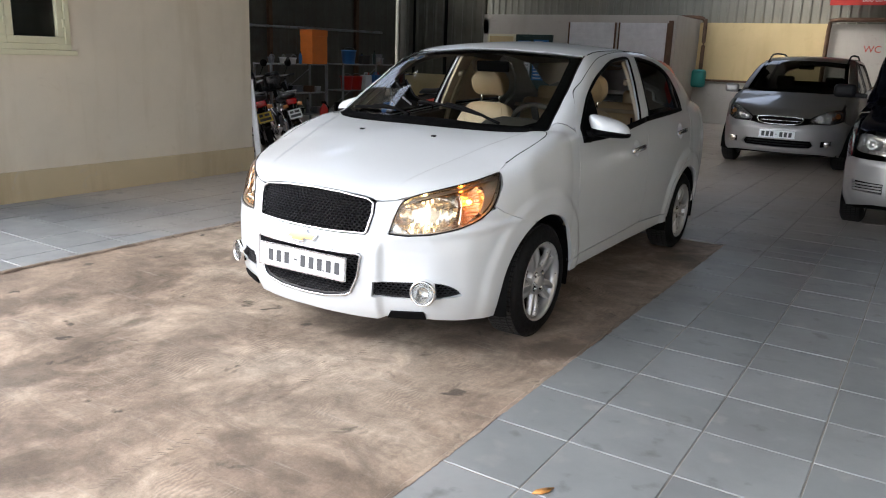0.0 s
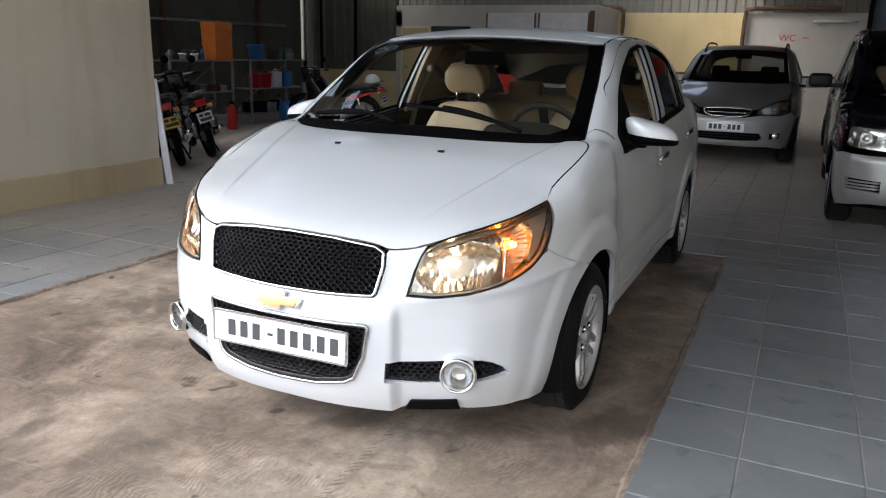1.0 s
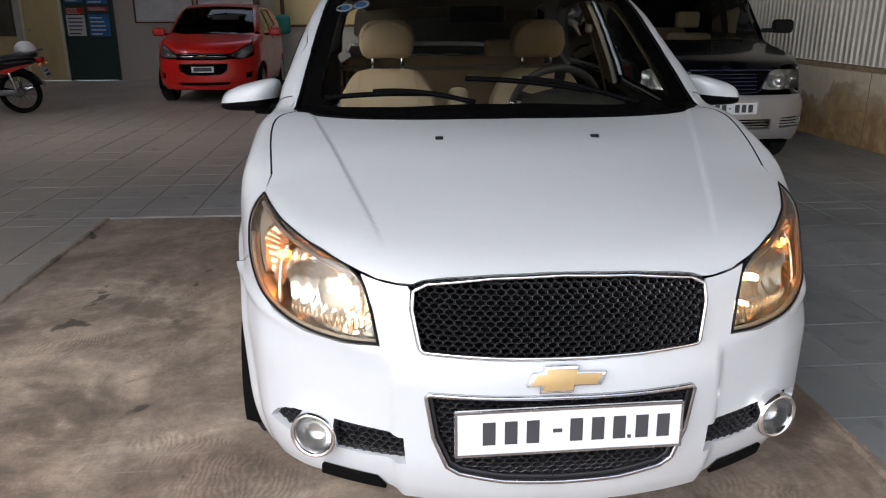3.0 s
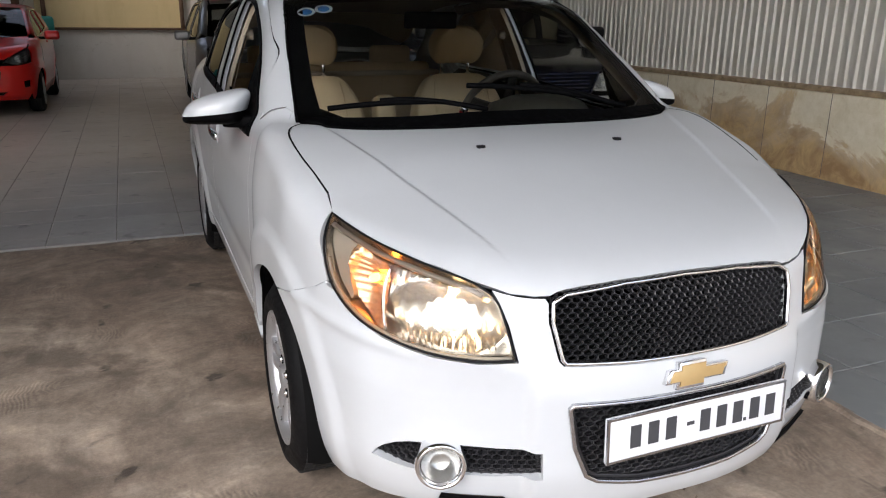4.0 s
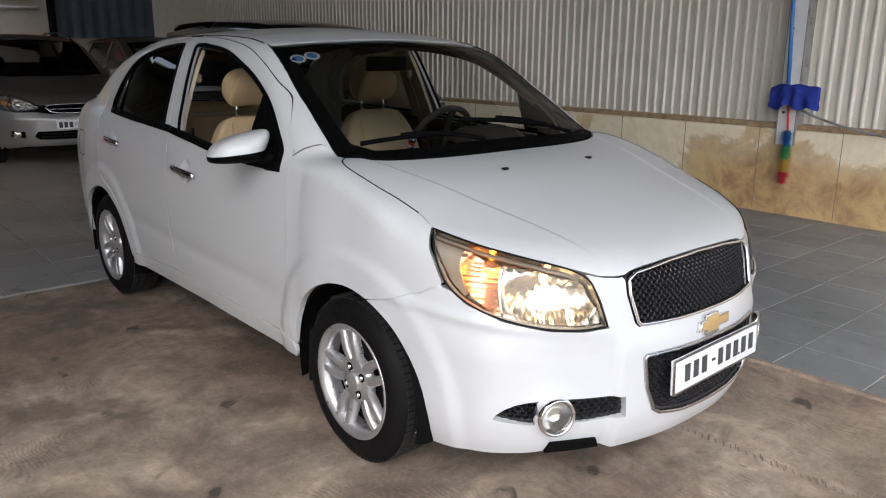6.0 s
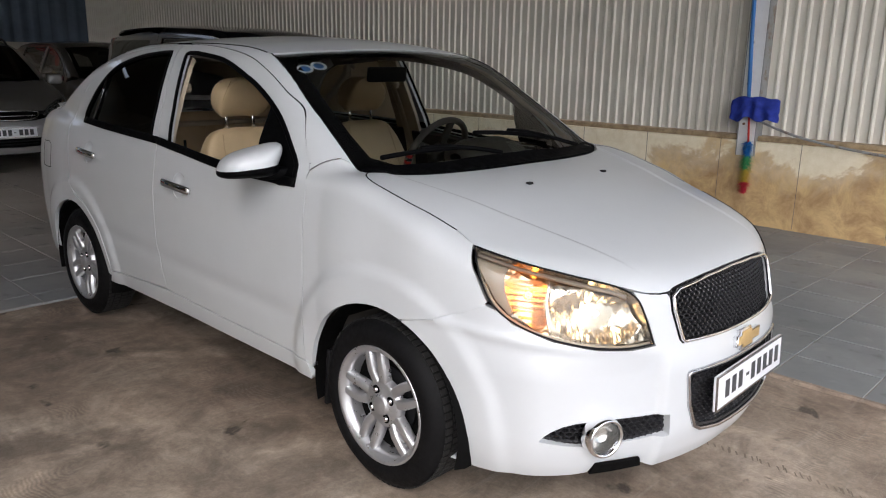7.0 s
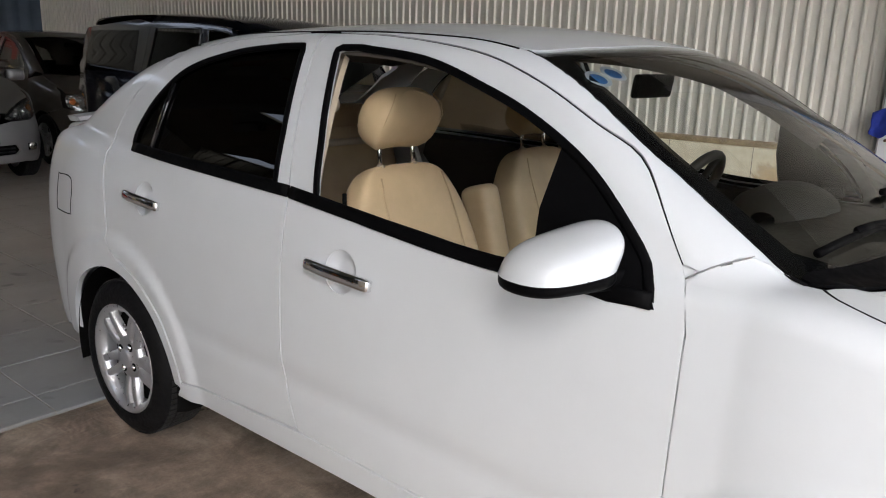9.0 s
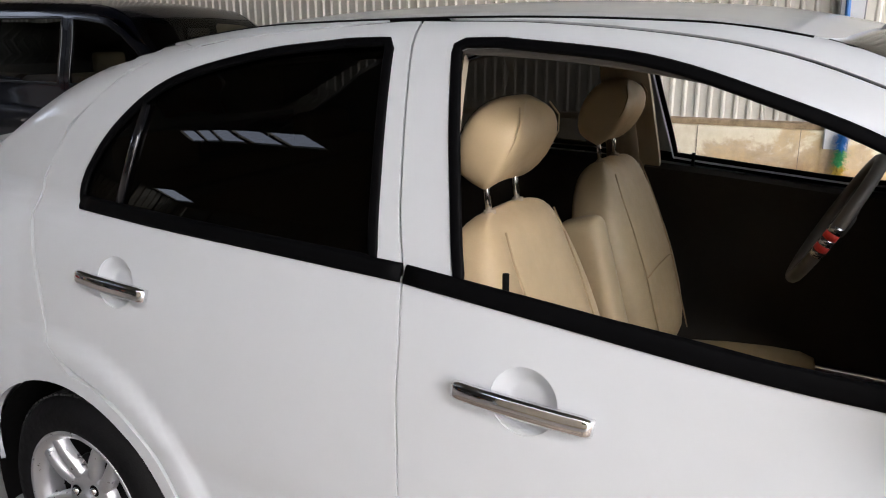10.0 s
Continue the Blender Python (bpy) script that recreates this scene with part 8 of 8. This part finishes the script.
def canister(m, mat, label, w=0.16, d=0.1, h=0.26):
    ob = empty("canister", m, label, "canister", "canisters")
    part("body", box((-d / 2, -w / 2, 0), (d / 2, w / 2, h * 0.86), 0.02), M[mat], ob)
    part("grip", tube([(0, -w * 0.3, h * 0.84), (0, -w * 0.2, h * 0.98), (0, w * 0.2, h * 0.98), (0, w * 0.3, h * 0.84)], 0.012, 8), M[mat], ob)
    part("cap", cyl((0, w * 0.34, h * 0.84), (0, w * 0.34, h), 0.022, seg=12), M["red_plastic"], ob)
    return ob


def carton(m, mat, label, size):
    ob = empty("box", m, label, "box", "boxes on the shelves")
    a, b, c = size
    part("body", box((-a / 2, -b / 2, 0), (a / 2, b / 2, c), 0.008), M[mat], ob, smooth=False)
    part("lid", box((-a / 2 - 0.006, -b / 2 - 0.006, c * 0.82), (a / 2 + 0.006, b / 2 + 0.006, c + 0.006), 0.006), M[mat], ob, smooth=False)
    return ob


carton(pose(-7.75, 7.72, 1.14), "orange", "tall orange plastic box standing on the steel shelf", (0.3, 0.42, 0.62))
bucket(pose(-7.75, 8.74, 1.15), "blue_plastic", "blue plastic bucket standing on the steel shelf", 0.15, 0.27)
for yy in (8.68, 8.98):
    bucket(pose(-7.75, yy, 0.64), "red_plastic", "red plastic bucket standing on the steel shelf", 0.13, 0.27)
canister(pose(-7.75, 9.3, 0.64), "white_plastic", "white plastic canister standing on the steel shelf", 0.2, 0.16, 0.34)
canister(pose(-7.75, 9.62, 0.64), "blue_plastic", "blue plastic canister standing on the steel shelf", 0.22, 0.16, 0.34)
random.seed(21)
for y0, y1, levels in ((6.6, 7.85, (0.22, 0.62, 1.14)), (8.55, 9.95, (0.2, 1.15))):
    for z in levels:
        yy = y0
        while yy < y1:
            step = random.uniform(0.1, 0.2)
            if not (z > 1.1 and (7.4 < yy < 8.0 or 8.5 < yy < 8.95)):
                k = random.random()
                m = pose(-7.65 - random.uniform(0.05, 0.3), yy, z, 0, 0, random.uniform(-30, 30))
                if k < 0.4:
                    bottle(m, random.choice(("black_plastic", "blue_plastic", "white_plastic", "engine", "green_dark")), "small oily workshop bottle on the shelf", random.uniform(0.03, 0.05), random.uniform(0.16, 0.3))
                elif k < 0.75:
                    carton(m, random.choice(("rust", "matt_black", "steel", "engine", "cabin_dark")), "small dark parts box on the shelf", (random.uniform(0.12, 0.24), random.uniform(0.1, 0.17), random.uniform(0.08, 0.2)))
                else:
                    bucket(m, random.choice(("matt_black", "engine", "white_plastic")), "small tin lying ready on the shelf", 0.06, 0.11)
            yy += step
ext = empty("fire_extinguisher", pose(-7.35, 7.55, 0), "small red fire extinguisher on the floor", "extinguisher")
part("cylinder", lathe([(0, 0.001), (0, 0.08), (0.33, 0.08), (0.40, 0.03), (0.43, 0.025)], 20, m=pose(0, 0, 0, 0, -90)), M["red_plastic"], ext)
part("valve", box((-0.05, -0.015, 0.42), (0.05, 0.015, 0.47), 0.006), M["matt_black"], ext)
part("hose", tube([(0.04, 0, 0.44), (0.11, 0, 0.36), (0.1, 0, 0.15)], 0.01, 8), M["matt_black"], ext)
drum = empty("blue_drum", pose(-7.3, 9.28, 0), "crumpled blue plastic drum lying beside the shelf", "drum")
bm = lathe([(-0.26, 0.001), (-0.26, 0.17), (-0.22, 0.2), (-0.1, 0.205), (-0.09, 0.195), (0.09, 0.195), (0.1, 0.205), (0.22, 0.2), (0.26, 0.17), (0.26, 0.001)], 28)
bmesh.ops.transform(bm, matrix=pose(0, 0, 0.205, 0, 0, 60), verts=bm.verts)
part("drum_body", bm, M["blue_plastic"], drum)
tagged(link("wall_rail", tube([(-10.42, 4.6, 1.85), (-10.42, 13.3, 1.90)], 0.03, 8), M["steel"]), "grey steel rail along the workshop wall", "rail")
for yy in (7.0, 9.24, 12.26):
    tagged(link("wall_post", box((-10.49, yy - 0.05, 0), (-10.40, yy + 0.05, 4.6), 0.004), M["rust"], smooth=False), "dark steel post of the workshop wall", "post", "workshop posts")
for xx in (-9.9, -8.9):
    tagged(link("sheet_post", box((xx - 0.03, 14.04, 0.88), (xx + 0.03, 14.1, 4.6)), M["matt_black"], smooth=False), "dark post in the sheeting", "post", "sheeting posts")


# ---- motorbikes: nose towards -x, rear axle over the place ----
def motorbike(m, label, stripe, plate_yellow):
    ob = empty("motorbike", m, label, "motorbike", "motorbikes")
    wb, r = 1.22, 0.285
    for nm, xx in (("rear_wheel", 0.0), ("front_wheel", -wb)):
        w = new(nm)
        w.parent = ob
        w.matrix_local = pose(xx, 0, r, 0, 0, 90)
        part("tyre", lathe([(-0.035, r - 0.05), (-0.042, r - 0.025), (-0.025, r - 0.004), (0.0, r), (0.025, r - 0.004), (0.042, r - 0.025), (0.035, r - 0.05)], 40), M["rubber"], w)
        part("rim", lathe([(-0.03, r - 0.045), (-0.028, r - 0.062), (0.028, r - 0.062), (0.03, r - 0.045)], 40), M["matt_black"], w)
        part("hub", cyl((-0.05, 0, 0), (0.05, 0, 0), 0.06, seg=20), M["engine"], w)
        bm = bmesh.new()
        for k in range(18):
            a = k * math.tau / 18
            bm_cyl(bm, (0.03 * (-1) ** k, 0.05 * math.cos(a), 0.05 * math.sin(a)), (0, (r - 0.06) * math.cos(a + 0.2), (r - 0.06) * math.sin(a + 0.2)), 0.002, seg=4)
        tagged(part("spokes", bm, M["engine"], w), kind="stuff")
    part("frame", tube([(-1.02, 0, 0.82), (-0.9, 0, 0.6), (-0.75, 0, 0.42), (-0.45, 0, 0.4), (-0.2, 0, 0.55), (0.15, 0, 0.68)], 0.03, 8), M["matt_black"], ob)
    for s in (-1, 1):
        part("fork", tube([(-wb, s * 0.075, r), (-1.09, s * 0.075, 0.62), (-1.04, s * 0.06, 0.8)], 0.017, 8), M["engine"], ob)
        part("shock", cyl((0.0, s * 0.1, r + 0.02), (-0.06, s * 0.11, 0.62), 0.022, seg=12), M["chrome"], ob)
        part("swing_arm", cyl((0.0, s * 0.07, r), (-0.42, s * 0.07, 0.36), 0.016, seg=8), M["matt_black"], ob)
        part("side_panel", extrude_poly([(-0.42, 0.55), (-0.5, 0.66), (0.22, 0.74), (0.34, 0.72), (0.1, 0.62), (-0.15, 0.5)], 0.03, pose(0, 0.10 * s - (0.03 if s > 0 else 0), 0), 0.008), M["gloss_black"], ob)
        part("stripe", extrude_poly([(-0.3, 0.585), (0.2, 0.69), (0.3, 0.70), (-0.1, 0.56)], 0.004, pose(0, 0.133 * s - (0.0 if s > 0 else 0.004), 0)), M[stripe], ob, smooth=False)
        part("leg_shield", extrude_poly([(-1.0, 0.38), (-1.06, 0.80), (-0.92, 0.90), (-0.72, 0.60), (-0.46, 0.52), (-0.42, 0.36), (-0.8, 0.27)], 0.05, pose(0, 0.15 * s - 0.025, 0), 0.015), M["gloss_black"], ob)
        part("shield_flash", extrude_poly([(-0.80, 0.60), (-0.77, 0.63), (-0.58, 0.50), (-0.60, 0.47)], 0.004, pose(0, 0.178 * s - (0.0 if s > 0 else 0.004), 0)), M["white_plastic"], ob, smooth=False)
        part("mirror", cyl((-0.93, s * 0.3, 1.16), (-0.95, s * 0.3, 1.16), 0.05, seg=16), M["matt_black"], ob)
        part("mirror_stem", tube([(-0.96, s * 0.2, 1.0), (-0.95, s * 0.26, 1.08), (-0.945, s * 0.3, 1.14)], 0.006, 6), M["matt_black"], ob)
        part("grip", cyl((-0.94, s * 0.2, 0.99), (-0.88, s * 0.34, 0.98), 0.016, seg=10), M["rubber"], ob)
        part("indicator", cyl((0.36, s * 0.07, 0.68), (0.38, s * 0.13, 0.68), 0.025, seg=10), M["amber"], ob)
        part("foot_peg", cyl((-0.5, s * 0.06, 0.27), (-0.5, s * 0.24, 0.27), 0.014, seg=8), M["rubber"], ob)
    bm = box((-0.13, -0.13, -0.15), (0.13, 0.13, 0.13), 0.06, seg=4)
    o = part("headlamp_cowl", bm, M["gloss_black"], ob)
    o.location = (-1.03, 0, 0.95)
    part("headlamp", lathe([(0, 0.001), (0.02, 0.06), (0.0, 0.075)], 20, m=pose(-1.175, 0, 0.95, 0, 180, 0)), M["reflector"], ob)
    part("handlebar", tube([(-0.9, -0.3, 0.985), (-0.96, -0.1, 1.0), (-0.96, 0.1, 1.0), (-0.9, 0.3, 0.985)], 0.013, 8), M["steel"], ob)
    bm = bmesh.new()
    rings = []
    for xx, zz, w, t in ((-0.48, 0.70, 0.07, 0.03), (-0.42, 0.73, 0.10, 0.045), (-0.2, 0.735, 0.125, 0.05), (0.0, 0.765, 0.13, 0.05), (0.2, 0.79, 0.115, 0.045), (0.3, 0.80, 0.08, 0.03)):
        rings.append([bm.verts.new((xx, w * math.cos(a), zz + t * math.sin(a))) for a in np.linspace(0, math.tau, 17)[:-1]])
    for p, q in zip(rings, rings[1:]):
        for k in range(16):
            bm.faces.new((p[k], p[(k + 1) % 16], q[(k + 1) % 16], q[k]))
    bm.faces.new(rings[0][::-1])
    bm.faces.new(rings[-1])
    bmesh.ops.recalc_face_normals(bm, faces=bm.faces)
    part("saddle", bm, M["seat_black"], ob)
    part("engine_block", box((-0.72, -0.09, 0.27), (-0.38, 0.09, 0.46), 0.04), M["engine"], ob)
    part("exhaust", tube([(-0.7, 0.1, 0.25), (-0.4, 0.13, 0.22), (-0.1, 0.15, 0.27), (0.28, 0.16, 0.38)], [0.018, 0.02, 0.045, 0.04], 12), M["chrome"], ob)
    part("chain_case", box((-0.42, -0.11, 0.26), (0.02, -0.08, 0.34), 0.02), M["engine"], ob)
    for nm, cx, a0, a1, rr in (("rear_mudguard", 0.0, 20, 150, r + 0.045), ("front_mudguard", -wb, 40, 170, r + 0.03)):
        bm = bmesh.new()
        prev = None
        for k in range(15):
            a = radians(a0 + (a1 - a0) * k / 14)
            ring = [bm.verts.new((cx + (rr - dz) * math.cos(a), yy, r + (rr - dz) * math.sin(a))) for yy, dz in ((-0.06, 0.03), (-0.045, 0.0), (0.045, 0.0), (0.06, 0.03))]
            if prev:
                for q in range(3):
                    bm.faces.new((prev[q], prev[q + 1], ring[q + 1], ring[q]))
            prev = ring
        bmesh.ops.solidify(bm, geom=bm.faces[:], thickness=0.004)
        part(nm, bm, M["gloss_black"], ob)
    part("tail_lamp", box((0.30, -0.07, 0.69), (0.38, 0.07, 0.77), 0.02), M["red_lens"], ob)
    part("grab_rail", tube([(0.1, -0.12, 0.8), (0.34, -0.1, 0.86), (0.40, 0, 0.87), (0.34, 0.1, 0.86), (0.1, 0.12, 0.8)], 0.012, 8), M["engine"], ob)
    part("side_stand", cyl((-0.45, -0.1, 0.3), (-0.36, -0.22, 0.01), 0.01, seg=8), M["matt_black"], ob)
    part("main_stand", cyl((-0.3, 0.08, 0.3), (-0.2, 0.14, 0.008), 0.012, seg=8), M["matt_black"], ob)
    pl = number_plate(ob, pose(0.40, 0, 0.56, -22, 0, 90), 0.19, 0.14, [(-0.35, -0.1, 0.08, 0.32), (0.0, 0.34, 0.08, 0.32), (-0.38, 0.38, -0.32, -0.06)], plate_yellow)
    return ob


motorbike(pose(-5.42, 8.74, 0, 6, 0, 2), "black and red motorbike standing before the workshop shelves", "red_plastic", False)
motorbike(pose(-5.05, 3.95, 0, 15, 0, -38), "black motorbike with yellow plate parked behind the wall", "gloss_black", True)
motorbike(pose(-5.28, 4.72, 0, 15, 0, -36), "dark motorbike with white plate parked beside another", "gloss_black", False)
hel = empty("helmet", pose(-5.28, 8.74, 0.80), "white half-shell helmet resting on a motorbike saddle", "helmet")
bm = bmesh.new()
bmesh.ops.create_uvsphere(bm, u_segments=24, v_segments=14, radius=0.125)
bmesh.ops.delete(bm, geom=[v for v in bm.verts if v.co.z < -0.045], context="VERTS")
bmesh.ops.scale(bm, vec=(1.12, 0.95, 1.0), verts=bm.verts)
bmesh.ops.translate(bm, vec=(0, 0, 0.05), verts=bm.verts)
bmesh.ops.solidify(bm, geom=bm.faces[:], thickness=0.012)
part("shell", bm, M["white_plastic"], hel)
part("edge_trim", tube([(0.13 * 1.0 * math.cos(a), 0.113 * math.sin(a), 0.008) for a in np.linspace(0, math.tau, 30)[:-1]], 0.006, 6, True), M["matt_black"], hel)
leaf = tagged(link("dry_leaf", extrude_poly([(-0.04, 0), (-0.015, 0.018), (0.02, 0.016), (0.05, 0.0), (0.02, -0.014), (-0.015, -0.016)], 0.003, pose(1.52, -1.34, 0.003, 82, 0, 60)), M["leaf"]), "small curled dry leaf on the tiles", "leaf")

# a tread print and drip marks on the bay floor
random.seed(33)
vs, fs = [], []
for lane, share in ((0.0, 0.9), (0.012, 0.35)):
    yy = -3.0
    while yy < -0.3:
        if random.random() < share:
            w, d = random.uniform(0.018, 0.03), random.uniform(0.005, 0.009)
            x0 = 0.245 + lane + 0.012 * yy * yy * 0.9 + random.uniform(-0.004, 0.004)
            k = len(vs)
            z = -0.0035 + 0.010 * noise.noise(Vector((x0, yy, 0)) * 0.9)
            vs += [(x0, yy, z), (x0 + w, yy + 0.016, z + 0.002), (x0 + w, yy + d + 0.016, z + 0.002), (x0, yy + d, z)]
            fs.append((k, k + 1, k + 2, k + 3))
        yy += random.uniform(0.022, 0.036)
tagged(raw("tyre_print", vs, fs, M["mud"], None, "", smooth=False), "dried muddy tread print on the concrete bay", "print", kind="stuff")


# ---- floor tiles, 0.4 m, round the concrete bay ----
def tile_mesh(w, d, cache={}):
    key = (round(w, 3), round(d, 3))
    if key not in cache:
        g, b, h = 0.0022, 0.003, 0.012
        w2, d2 = w / 2 - g, d / 2 - g
        vs = [(sx * w2, sy * d2, -h) for sx, sy in ((-1, -1), (1, -1), (1, 1), (-1, 1))] + [(sx * w2, sy * d2, -b) for sx, sy in ((-1, -1), (1, -1), (1, 1), (-1, 1))] + \
             [(sx * (w2 - b), sy * (d2 - b), 0) for sx, sy in ((-1, -1), (1, -1), (1, 1), (-1, 1))]
        fs = [(8, 9, 10, 11)] + [(i, (i + 1) % 4, 4 + (i + 1) % 4, 4 + i) for i in range(4)] + [(4 + i, 4 + (i + 1) % 4, 8 + (i + 1) % 4, 8 + i) for i in range(4)]
        me = bpy.data.meshes.new("tile")
        me.from_pydata(vs, [], fs)
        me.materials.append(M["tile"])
        cache[key] = (me, vs, fs)
    return cache[key]


bm = bmesh.new()
for lo, hi in (((1.14, -7.0, -0.03), (4.47, 2.84, -0.0035)), ((-4.33, -7.0, -0.03), (-2.33, 2.84, -0.0035)), ((-10.6, 2.84, -0.03), (4.47, 16.0, -0.0035))):
    bm_box(bm, lo, hi)
floor = structure("floor", bm, M["grout"], "grey ceramic tiled garage floor with pale joints")
T, X0, Y0 = 0.4, 1.447, -0.565
random.seed(12)
near, rest = [], []
for i in range(-31, 9):
    for j in range(-17, 42):
        xa, xb, ya, yb = X0 + T * i, X0 + T * (i + 1), Y0 + T * j, Y0 + T * (j + 1)
        pieces = []
        if yb > 2.83 + 0.03:
            pieces.append((max(xa, -10.48), min(xb, 4.45), max(ya, 2.83), min(yb, 15.82)))
        if ya < 2.83 - 0.03:
            pieces.append((max(xa, 1.13), min(xb, 4.45), max(ya, -7.0), min(yb, 2.83)))
            pieces.append((max(xa, -4.30), min(xb, -2.32), max(ya, -7.0), min(yb, 2.83)))
        for a, b, c, d in pieces:
            if b - a > 0.03 and d - c > 0.03:
                close = (a > 1.0 and -2.9 < c < 4.6) or (a < -2.2 and -1.6 < c < 3.2 and a > -4.4) or (-2.4 < a < 1.2 and 2.8 < c < 4.0)
                (near if close else rest).append((a, b, c, d))
near.sort(key=lambda q: (q[0] + q[1]) ** 2 / 4 * 0.6 + (q[2] + q[3]) ** 2 / 4)
rest += near[300:]
vs, fs = [], []
for a, b, c, d in rest:
    me, tv, tf = tile_mesh(b - a, d - c)
    k = len(vs)
    dz = random.uniform(-0.0012, 0.0012)
    vs += [(v[0] + (a + b) / 2, v[1] + (c + d) / 2, v[2] + dz) for v in tv]
    fs += [tuple(k + i for i in q) for q in tf]
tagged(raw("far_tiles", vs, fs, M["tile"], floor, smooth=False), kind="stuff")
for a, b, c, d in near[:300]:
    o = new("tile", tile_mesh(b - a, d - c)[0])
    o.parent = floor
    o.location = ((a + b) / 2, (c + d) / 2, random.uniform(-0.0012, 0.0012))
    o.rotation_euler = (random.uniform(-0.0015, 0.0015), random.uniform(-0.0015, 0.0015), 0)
